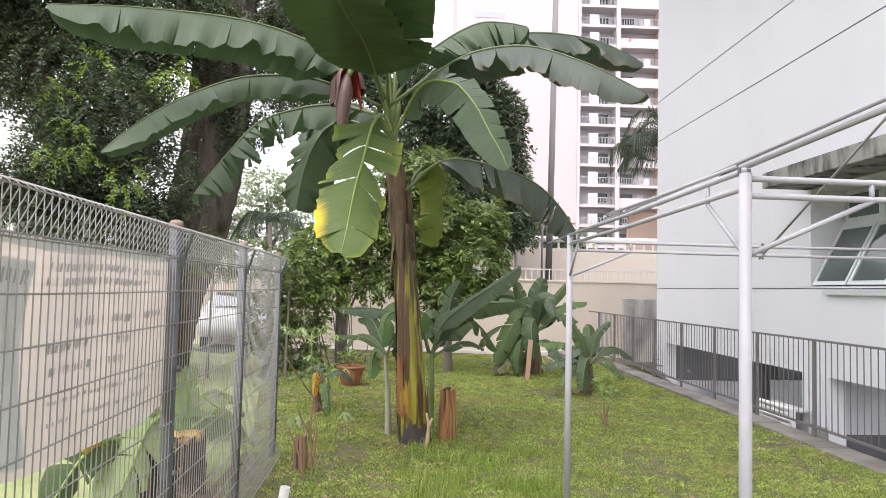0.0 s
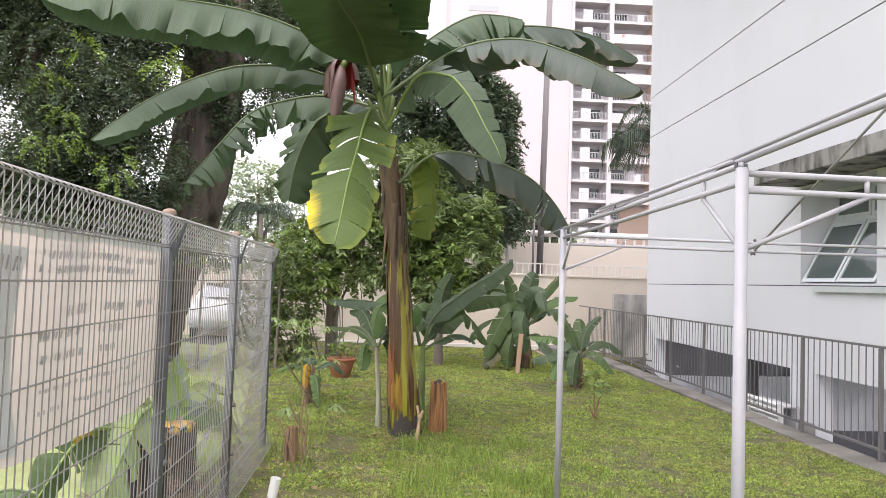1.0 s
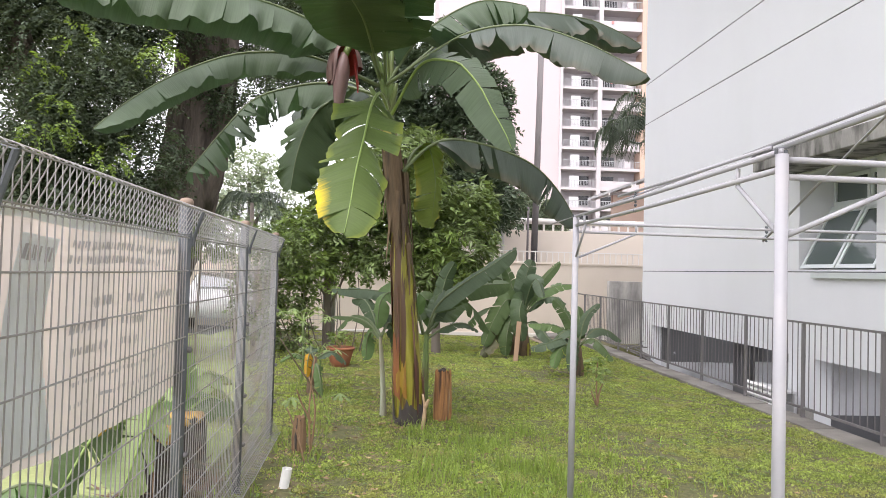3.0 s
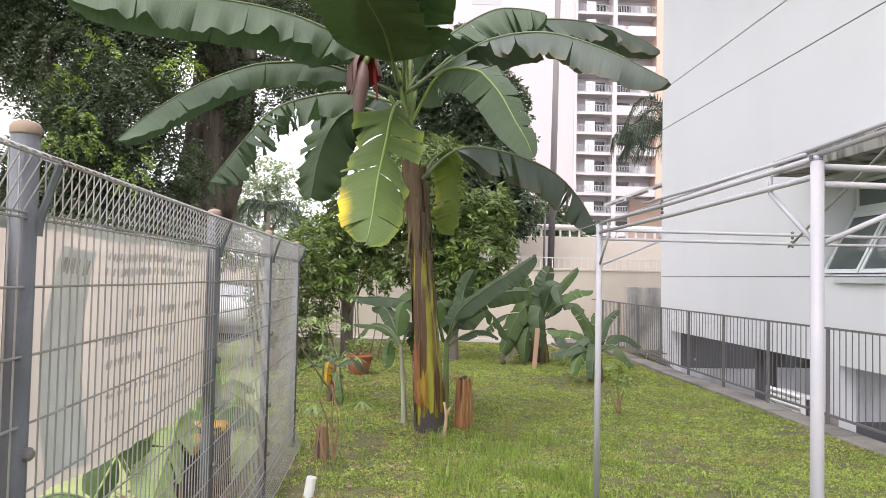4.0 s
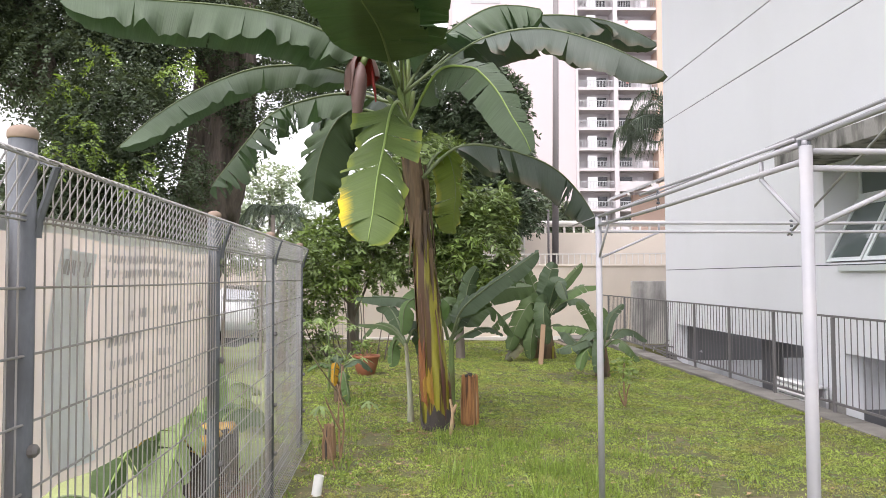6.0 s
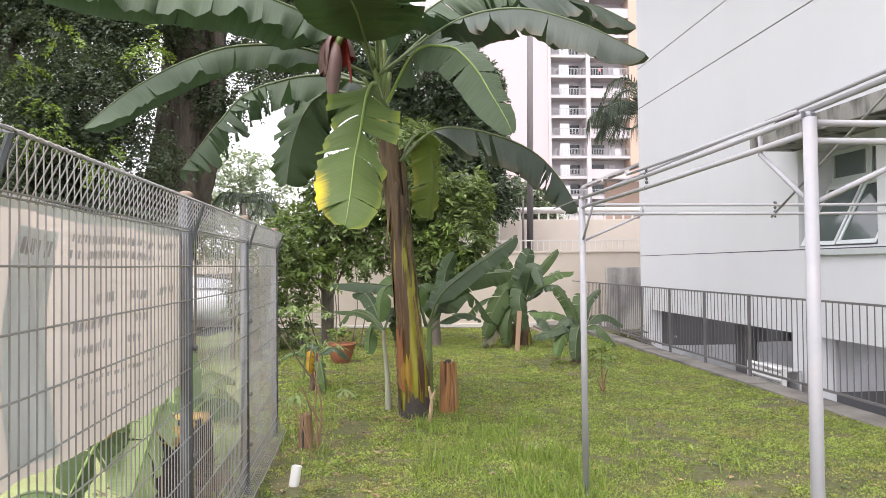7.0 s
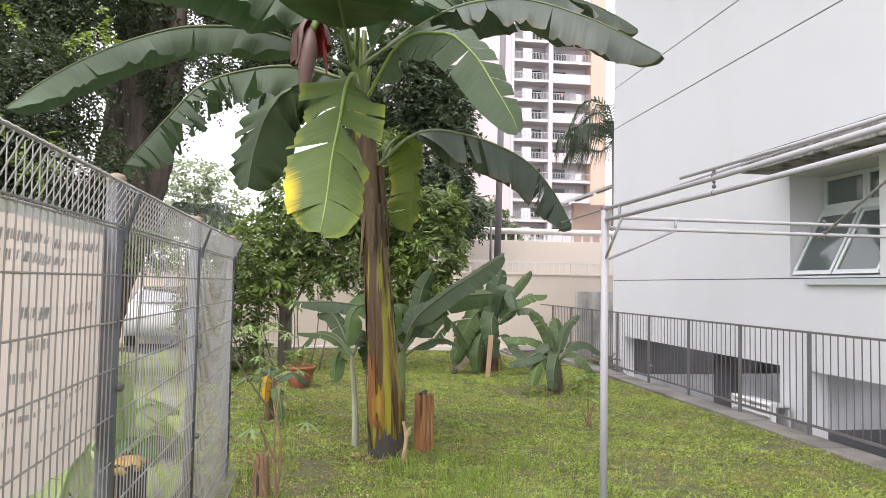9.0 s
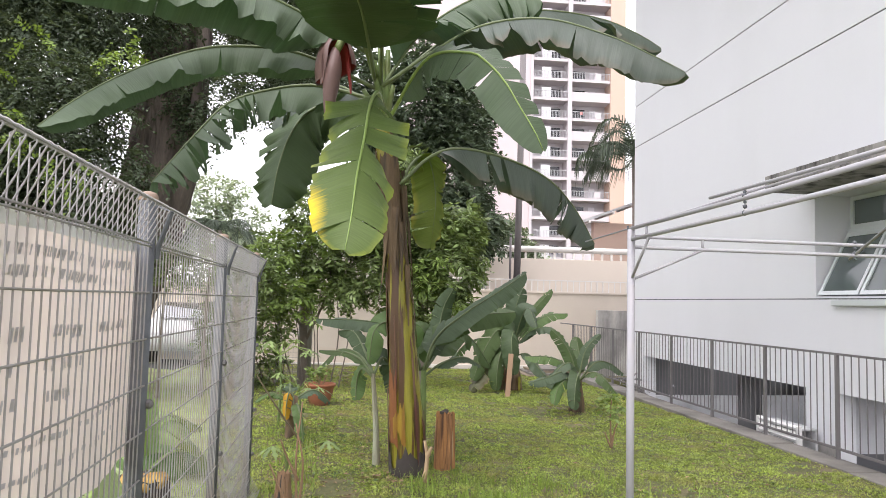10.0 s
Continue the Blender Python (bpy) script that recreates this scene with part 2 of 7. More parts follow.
M_LEAFDK = banana_leaf_mat("banana_leaf_deep_green", (0.075, 0.096, 0.076), brown=0.35, spec=0.5)
M_LEAFYL = banana_leaf_mat("banana_leaf_yellowing", (0.105, 0.15, 0.046), (0.34, 0.38, 0.05), 0.65, patch=(0.75, 0.55, 0.03))
M_LEAFOLD = banana_leaf_mat("banana_leaf_yellow_green", (0.12, 0.155, 0.028), (0.42, 0.38, 0.03), 0.7, brown=0.3)
M_LEAFYOUNG = banana_leaf_mat("banana_leaf_mid_green", (0.076, 0.114, 0.044))
# darker copy of the leaf green, with shade put into the colour
M_LEAFSHADE = banana_leaf_mat("banana_leaf_shaded_green", (0.055, 0.085, 0.038), glow=0.08)
M_YELLOWLEAF = banana_leaf_mat("withered_yellow_leaf", (0.46, 0.25, 0.025), brown=0.3)
M_DRYLEAF = banana_leaf_mat("half_dried_banana_leaf", (0.095, 0.095, 0.05), brown=0.5)
M_LEAFPALE = banana_leaf_mat("banana_leaf_fresh_green", (0.105, 0.165, 0.06))
M_MIDRIB = mat("pale_midrib", (0.27, 0.38, 0.11), 0.45, vary=0.2, scale=8, bump=0.05, translucent=0.15)
M_LEAFRIB = mat("dull_green_rib", (0.12, 0.155, 0.07), 0.5, vary=0.2, scale=8, bump=0.05)
M_PETIOLE = mat("green_petiole", (0.13, 0.19, 0.055), 0.5, vary=0.35, scale=5, bump=0.1, stain=(0.13, 0.085, 0.04), stain_amount=0.5, stain_scale=3)
M_STEM = mat("banana_pseudostem", (0.265, 0.24, 0.024), 0.35, vary=1.0, scale=9, fine=70, bump=0.5, stain=(0.075, 0.03, 0.016), stain_amount=0.95, stain_scale=7, edge=(0.515, 0.57), stretch=(2.2, 2.2, 0.07))
M_SHEATH = mat("dry_sheath", (0.15, 0.10, 0.058), 0.8, vary=0.8, scale=9, fine=50, bump=0.8, stain=(0.045, 0.036, 0.028), stain_amount=0.95, stain_scale=8, stretch=(1.5, 1.5, 0.2))
M_ORANGE = mat("orange_sheath", (0.21, 0.075, 0.02), 0.55, vary=0.4, scale=6, bump=0.3, stain=(0.13, 0.03, 0.02), stain_amount=1.0, stain_scale=7, stretch=(2, 2, 0.2))
M_PURPLE = mat("dark_red_sheath", (0.10, 0.035, 0.028), 0.5, vary=0.6, scale=6, fine=60, bump=0.4, stain=(0.19, 0.11, 0.06), stain_amount=0.8, stain_scale=7, stretch=(2, 2, 0.15))
M_GOLD = mat("golden_sheath", (0.30, 0.19, 0.02), 0.4, vary=0.5, scale=8, fine=60, bump=0.3, stain=(0.20, 0.07, 0.02), stain_amount=0.9, stain_scale=5, stretch=(2, 2, 0.15))
M_DARKBASE = mat("blackened_stem_base", (0.062, 0.052, 0.047), 0.8, vary=0.5, scale=7, bump=0.5, stretch=(1, 1, 0.3))
M_BRACT = mat("dusky_purple_bract", (0.15, 0.088, 0.08), 0.5, vary=0.3, scale=9, bump=0.2, stretch=(1, 1, 0.3))
M_BRACTIN = mat("red_inner_bract", (0.26, 0.03, 0.025), 0.45, vary=0.3, scale=8)
M_STUMP = mat("red_brown_stump", (0.42, 0.21, 0.085), 0.85, vary=1.1, scale=22, fine=90, bump=1.0, stain=(0.09, 0.045, 0.028), stain_amount=1.0, stain_scale=16, stretch=(2.2, 2.2, 0.10))
M_CUTTOP = mat("orange_cut_face", (0.42, 0.27, 0.07), 0.7, vary=0.6, scale=12, fine=60, bump=0.5, stain=(0.25, 0.09, 0.03), stain_amount=0.8, stain_scale=9)
M_FIBRE = mat("pale_stump_fibre", (0.44, 0.31, 0.19), 0.85, vary=0.7, scale=14, fine=80, bump=0.6, stretch=(2, 2, 0.12))
M_PALESTEM = mat("pale_sucker_stem", (0.33, 0.345, 0.25), 0.6, vary=0.5, scale=7, bump=0.3, stain=(0.2, 0.15, 0.10), stain_amount=0.7, stain_scale=5, stretch=(1.5, 1.5, 0.2))
M_DRYWOOD = mat("grey_dry_wood", (0.28, 0.225, 0.165), 0.9, vary=0.4, scale=8, bump=0.5, stretch=(1, 1, 0.3))
M_TWIG = mat("brown_twig", (0.27, 0.17, 0.10), 0.85, vary=0.35, scale=9, bump=0.3)
M_PLANK = mat("new_pine_plank", (0.35, 0.23, 0.145), 0.7, vary=0.2, scale=5, bump=0.15, stretch=(1, 1, 0.2))
M_POT = mat("terracotta", (0.30, 0.115, 0.058), 0.8, vary=0.2, scale=6, bump=0.2, stain=(0.22, 0.12, 0.08), stain_amount=0.5, stain_scale=5)
M_POTSOIL = mat("potting_soil", (0.06, 0.045, 0.03), 0.95, vary=0.4, scale=20, bump=0.6)
M_PINKWALL = mat("pale_pink_render", (0.565, 0.475, 0.485), 0.85, vary=0.04, scale=0.2, fine=4, bump=0.02)
M_TOWERWHITE = mat("tower_white", (0.53, 0.49, 0.505), 0.8, vary=0.05, scale=0.3)
# balcony shade put into the colour, lightened to imitate haze
M_TOWERDARK = mat("shaded_balcony_wall", (0.50, 0.475, 0.485), 0.85, vary=0.2, scale=0.4)
M_TOWERDOOR = mat("balcony_door_white", (0.66, 0.645, 0.67), 0.7, vary=0.06)
M_TOWERWIN = glass_mat("tower_window_glass", (0.05, 0.055, 0.06), 0.1)
M_TOWERRAIL = mat("tower_rail_grey", (0.42, 0.42, 0.43), 0.6, vary=0.1)
M_PEACH = mat("peach_render", (0.56, 0.41, 0.33), 0.85, vary=0.06, scale=0.4)
M_LAUNDRY = mat("red_laundry", (0.60, 0.25, 0.24), 0.8, vary=0.1)
M_POLE = mat("dark_grey_pole", (0.21, 0.19, 0.19), 0.75, vary=0.25, scale=3, bump=0.15, stretch=(1, 1, 0.2))
M_ASPHALT = mat("asphalt", (0.055, 0.055, 0.056), 0.9, vary=0.25, scale=1.5, fine=80, bump=0.3)
M_CARWHITE = mat("white_car_paint", (0.78, 0.78, 0.79), 0.25, vary=0.03)
M_CARRED = mat("red_car_paint", (0.50, 0.03, 0.03), 0.25, vary=0.05)
M_CARGLASS = glass_mat("car_glass", (0.03, 0.035, 0.04), 0.05)
M_TYRE = mat("tyre_rubber", (0.03, 0.03, 0.03), 0.85, vary=0.2)
M_ROOFSHEET = mat("grey_roof_sheet", (0.42, 0.42, 0.42), 0.6, vary=0.15, scale=1.5)
M_WHITEPLASTIC = mat("white_plastic", (0.80, 0.80, 0.78), 0.5, vary=0.08, scale=8)
M_FARBUILD = mat("distant_white_render", (0.74, 0.75, 0.77), 0.85, vary=0.06, scale=0.3)
M_BLUEGLASS = glass_mat("blue_tinted_window", (0.10, 0.20, 0.32), 0.1)


# ---- builders ----
def part(name, bm, material, parent=None, label="", smooth=False):
    me = bpy.data.meshes.new(name)
    bm.to_mesh(me)
    bm.free()
    me.materials.append(material)
    if smooth:
        me.polygons.foreach_set("use_smooth", [True] * len(me.polygons))
    ob = new(name, me)
    if parent:
        ob.parent = parent
    if label:
        ob["label"] = label
    return ob


def piece(name, mesh, parent, m):
    """One of many alike pieces on shared mesh data."""
    ob = new(name, mesh)
    ob.parent = parent
    ob.matrix_basis = m
    return ob


def raw(name, verts, faces, material, parent=None, label="", uv=None, smooth=False):
    me = bpy.data.meshes.new(name)
    me.from_pydata(verts, [], faces)
    if uv is not None:
        lay = me.uv_layers.new(name="leaf")
        idx = np.zeros(len(me.loops), dtype=np.int32)
        me.loops.foreach_get("vertex_index", idx)
        lay.data.foreach_set("uv", np.asarray(uv, dtype=np.float32)[idx].ravel())
    me.materials.append(material)
    if smooth:
        me.polygons.foreach_set("use_smooth", [True] * len(me.polygons))
    ob = new(name, me)
    if parent:
        ob.parent = parent
    if label:
        ob["label"] = label
    return ob


def thing(name, label, category, group="", kind="", at=(0, 0, 0)):
    ob = new(name)
    ob.location = at
    ob.empty_display_size = 0.1
    return tagged(ob, label, category, group, kind)


def box(bm, a, b, bevel=0.0):
    """An axis-aligned box between two corners."""
    lo = Vector([min(p, q) for p, q in zip(a, b)])
    hi = Vector([max(p, q) for p, q in zip(a, b)])
    d = hi - lo
    r = bmesh.ops.create_cube(bm, size=1, matrix=Matrix.Translation((lo + hi) / 2) @ Matrix.Diagonal((d.x, d.y, d.z, 1)))
    if bevel:
        edges = list({e for v in r["verts"] for e in v.link_edges})
        bmesh.ops.bevel(bm, geom=edges, offset=bevel, segments=2, affect="EDGES", profile=0.6)
    return bm


def tube(bm, pts, radii, seg=8, cap=True, flat=1.0):
    """A tube through points, with a radius at each."""
    pts = [Vector(p) for p in pts]
    if not hasattr(radii, "__len__"):
        radii = [radii] * len(pts)
    rings, side = [], None
    for i, p in enumerate(pts):
        t = (pts[min(i + 1, len(pts) - 1)] - pts[max(i - 1, 0)]).normalized()
        if side is None:
            side = t.orthogonal().normalized()
        side = (side - t * side.dot(t)).normalized()
        other = t.cross(side)
        rings.append([bm.verts.new(p + (side * math.cos(a) + other * math.sin(a) * flat) * radii[i])
                      for a in (2 * math.pi * k / seg for k in range(seg))])
    for r0, r1 in zip(rings, rings[1:]):
        for k in range(seg):
            bm.faces.new((r0[k], r0[(k + 1) % seg], r1[(k + 1) % seg], r1[k]))
    if cap:
        bm.faces.new(rings[0][::-1])
        bm.faces.new(rings[-1])
    return bm


def curve(pts, n):
    """Catmull-Rom samples through control points, even in arc length."""
    p = np.array(pts, float)
    p = np.vstack([2 * p[0] - p[1], p, 2 * p[-1] - p[-2]])
    out = []
    for i in range(1, len(p) - 2):
        for t in np.linspace(0, 1, 24, endpoint=False):
            out.append(0.5 * (2 * p[i] + (p[i + 1] - p[i - 1]) * t + (2 * p[i - 1] - 5 * p[i] + 4 * p[i + 1] - p[i + 2]) * t ** 2
                              + (3 * p[i] - p[i - 1] - 3 * p[i + 1] + p[i + 2]) * t ** 3))
    out.append(p[-2])
    out = np.array(out)
    s = np.concatenate([[0], np.cumsum(np.linalg.norm(np.diff(out, axis=0), axis=1))])
    q = np.linspace(0, s[-1], n)
    return np.stack([np.interp(q, s, out[:, k]) for k in range(3)], 1), s[-1]


def lathe(bm, profile, seg=28, at=(0, 0, 0)):
    rings = []
    for r, z in profile:
        rings.append([bm.verts.new((at[0] + r * math.cos(2 * math.pi * k / seg), at[1] + r * math.sin(2 * math.pi * k / seg), at[2] + z)) for k in range(seg)])
    for r0, r1 in zip(rings, rings[1:]):
        for k in range(seg):
            bm.faces.new((r0[k], r0[(k + 1) % seg], r1[(k + 1) % seg], r1[k]))
    bm.faces.new(rings[0][::-1])
    bm.faces.new(rings[-1])
    return bm


def ground_z(x, y):
    """Height of the lawn: a gentle fall to the back and towards the building."""
    yy, xx = min(max(y, -4), 20), min(max(x, -6), 6)
    return -0.09 - 0.008 * (yy - 7.5) - 0.012 * (xx - 0.5) + 0.02 * noise.noise((x * 0.8, y * 0.8, 3.0))


def unit(v):
    return v / (np.linalg.norm(v) + 1e-9)


def banana_leaf(parent, pts, width, fold=25, droop=30, tears=6, seed=1, material=None, petiole=0.12, twist=0.0, outward=None, gap=0.12,
                label="", rib=0.016, left=1.0, right=1.0, ragged=0.22, folds=None, ref=None, tip=6, cuts_at=None, ribmat=None, wavy=1.0, scallop=0.0, notches=None):
    """A banana leaf on a midrib through pts: two half blades that fold down from the rib, torn along the veins."""
    rng = np.random.default_rng(seed)
    n = 60
    mid, length = curve(pts, n)
    out = np.array(outward if outward else (mid[-1] - mid[0]) * np.array([1, 1, 0]), float)
    ref = np.array(ref, float) if ref else unit(out) + np.array([0, 0, 1.0])
    tang = np.gradient(mid, axis=0)
    tang /= np.linalg.norm(tang, axis=1)[:, None]
    sides, norms = [], []
    for t in tang:
        s = unit(np.cross(t, ref))
        nn = np.cross(s, t)
        a = radians(twist)
        sides.append(s * math.cos(a) + nn * math.sin(a))
        norms.append(nn * math.cos(a) - s * math.sin(a))
    sides, norms = np.array(sides), np.array(norms)
    verts, faces, uvs = [], [], []
    rows = 7

    def wid(s):
        q = (s - petiole) / (1 - petiole)
        return 0.0 if q <= 0 else width * min(1, (q / 0.12) ** 0.6) * max(0.0, 1 - q ** tip) ** 0.5 * (1 - 0.10 * q)
    for side, scale in ((1, right), (-1, left)):
        if not scale:
            continue
        cuts = sorted(rng.uniform(petiole + 0.1, 0.97, tears)) if cuts_at is None else list(cuts_at[0 if side > 0 else 1])
        cuts = [petiole] + list(cuts) + [1.0]
        for c0, c1 in zip(cuts, cuts[1:]):
            if c1 - c0 < 0.012:
                continue
            k = max(3, int((c1 - c0) * 64))
            f0 = (folds[0 if side > 0 else 1] if folds else fold) + rng.uniform(-1, 1) * 40 * ragged * 0.5
            d0 = droop + rng.uniform(-1, 1) * 90 * ragged
            shift = rng.uniform(-0.5, 0.9) * ragged * 0.06
            trim = 1 - rng.uniform(0, 0.16) * ragged
            base = len(verts)
            for i in range(k + 1):
                e = i / k
                s0 = c0 + (c1 - c0) * e
                pull = gap * 0.10 / length * ((1 if i == 0 and c0 > petiole else 0) - (1 if i == k and c1 < 1 else 0))
                pos_w = wid(min(max(s0, 0.0), 0.999)) * scale * trim
                inner = abs(2 * e - 1)
                pos_w *= 1 - scallop * (inner ** 2.2 if c1 - c0 > 0.03 else 0) - 0.035 * wavy * (0.5 + noise.noise((s0 * 70, side, seed)))
                for at, depth, over in (notches[0 if side > 0 else 1] if notches else ()):
                    # a torn strip missing behind a cut, widening again over a stretch
                    if at <= c0 + 1e-6 and s0 < at + over:
                        pos_w *= 1 - depth * (1 - (s0 - at) / over) ** 1.3
                p0 = np.array([np.interp(s0 * (n - 1), range(n), mid[:, j]) for j in range(3)])
                sd = np.array([np.interp(s0 * (n - 1), range(n), sides[:, j]) for j in range(3)])
                nm = np.array([np.interp(s0 * (n - 1), range(n), norms[:, j]) for j in range(3)])
                tg = np.array([np.interp(s0 * (n - 1), range(n), tang[:, j]) for j in range(3)])
                p = p0.copy()
                wave = wavy * (16 * noise.noise((s0 * 7, side * 3.0, seed)) + 22 * noise.noise((s0 * 21, side * 5.0, seed)) + 9 * noise.noise((s0 * 60, side, seed * 2.0))) - 90 * scallop * (inner ** 2 - 0.4)
                for r in range(rows):
                    u = r / (rows - 1)
                    if r:
                        th = radians(f0 + (d0 + wave) * u)
                        p = p + (sd * side * math.cos(th) - nm * math.sin(th)) * (pos_w / (rows - 1))
                    verts.append(tuple(p + tg * ((pull + shift + 0.30 * pos_w / max(length, 0.1)) * u * length)))
                    uvs.append((side * u, s0 * length))
            for i in range(k):
                for r in range(rows - 1):
                    a = base + i * rows + r
                    q = (a, a + 1, a + rows + 1, a + rows)
                    faces.append(q if side > 0 else q[::-1])
    leaf = raw("leaf", verts, faces, material or M_LEAF, parent, label, uv=uvs, smooth=True)
    bm = bmesh.new()
    m = curve(pts, 26)[0]
    lift = np.array([np.interp(np.linspace(0, n - 1, 26), range(n), norms[:, j]) for j in range(3)]).T * rib * 0.3
    tube(bm, m + lift, [rib * (1.5 - 1.25 * i / 25) for i in range(26)], 7)
    part("midrib", bm, ribmat or M_LEAFRIB, leaf, "", True)
    return leaf


def leaf_sprays(name, lobes, sprays, per, size, slim, material, parent, seed, droop=0.5, twig=0.22, label="", shell=0.55, kind=""):
    """Foliage: twigs scattered through lobes (centre, radii), each with leaves in two ranks, hanging a little."""
    rng = np.random.default_rng(seed)
    vol = np.array([r[0] * r[1] * r[2] for _, r in lobes]) ** (2 / 3)
    pick = rng.choice(len(lobes), sprays, p=vol / vol.sum())
    c = np.array([l[0] for l in lobes], float)[pick]
    r = np.array([l[1] for l in lobes], float)[pick]
    d = rng.normal(size=(sprays, 3))
    d /= np.linalg.norm(d, axis=1)[:, None]
    rad = shell + (1 - shell) * rng.random(sprays) ** 0.5
    rad *= 0.8 + 0.35 * rng.random(sprays)
    start = c + d * r * rad[:, None]
    way = d * np.array([1, 1, 0.5]) + rng.normal(size=(sprays, 3)) * 0.45
    way[:, 2] -= droop * rng.random(sprays)
    way /= np.linalg.norm(way, axis=1)[:, None]
    k = np.arange(per)
    along = (k // 2 + 0.5) / (per / 2)
    length = twig * rng.uniform(0.6, 1.3, sprays)
    pos = start[:, None, :] + way[:, None, :] * (length[:, None] * along[None, :])[..., None]
    pos[..., 2] -= (droop * 0.5 * twig * along ** 2)[None, :]
    up = np.array([0, 0, 1.0]) + rng.normal(size=(sprays, 3)) * 0.35
    side = np.cross(way, up)
    side /= np.linalg.norm(side, axis=1)[:, None] + 1e-9
    sgn = np.where(k % 2 == 0, 1.0, -1.0)
    ld = side[:, None, :] * sgn[None, :, None] + way[:, None, :] * 0.55 + rng.normal(size=(sprays, per, 3)) * 0.28
    ld[..., 2] -= droop * 0.45
    ld /= np.linalg.norm(ld, axis=2)[..., None]
    ln = size * rng.uniform(0.65, 1.25, (sprays, per))[..., None]
    nv = np.cross(ld, way[:, None, :] + rng.normal(size=(sprays, per, 3)) * 0.3)
    nv /= np.linalg.norm(nv, axis=2)[..., None] + 1e-9
    sv = np.cross(ld, nv)
    a = pos
    tip = pos + ld * ln - nv * ln * 0.0
    m1 = pos + ld * ln * 0.45 + sv * ln * slim * 0.5 + nv * ln * 0.08
    m2 = pos + ld * ln * 0.45 - sv * ln * slim * 0.5 + nv * ln * 0.08
    v = np.stack([a, m1, tip, m2], 2).reshape(-1, 3)
    tot = sprays * per
    f = (np.arange(tot) * 4)[:, None] + np.array([[0, 1, 2, 3]])
    me = bpy.data.meshes.new(name)
    me.vertices.add(len(v))
    me.vertices.foreach_set("co", v.ravel())
    me.loops.add(tot * 4)
    me.loops.foreach_set("vertex_index", f.ravel().astype(np.int32))
    me.polygons.add(tot)
    me.polygons.foreach_set("loop_start", (np.arange(tot) * 4).astype(np.int32))
    me.update(calc_edges=True)
    me.materials.append(material)
    ob = new(name, me)
    if parent:
        ob.parent = parent
    return tagged(ob, label, "", "", kind)


def limb_mesh(bm, pts, r0, r1, seg=10, rough=0.1, seed=0):
    p, _ = curve(pts, 18)
    rng = np.random.default_rng(seed)
    tube(bm, p, [(r0 + (r1 - r0) * i / 17) * (1 + rough * (rng.random() - 0.5)) for i in range(18)], seg)


# ---- ground ----
def build_ground():
    xs = [-400, -120, -40, -20, -10, -6, -3.5] + [-2.5 + 0.25 * i for i in range(31)] + [5.29, 5.31, 6.3, 9, 14, 40, 120, 400]
    ys = [-60, -20, -6] + [-3 + 0.25 * i for i in range(92)] + [26, 40, 80, 200, 600, 1500]
    verts, faces = [], []
    for y in ys:
        for x in xs:
            z = ground_z(x, y)
            if x > 5.30 and y < 17.3 and x < 39:
                z = -0.95
            verts.append((x, y, z))
    w = len(xs)
    for j in range(len(ys) - 1):
        for i in range(w - 1):
            a = j * w + i
            faces.append((a, a + 1, a + w + 1, a + w))
    return tagged(raw("ground", verts, faces, M_SOIL), "mown lawn of patchy green grass and bare soil", "ground", kind="structure")


build_ground()


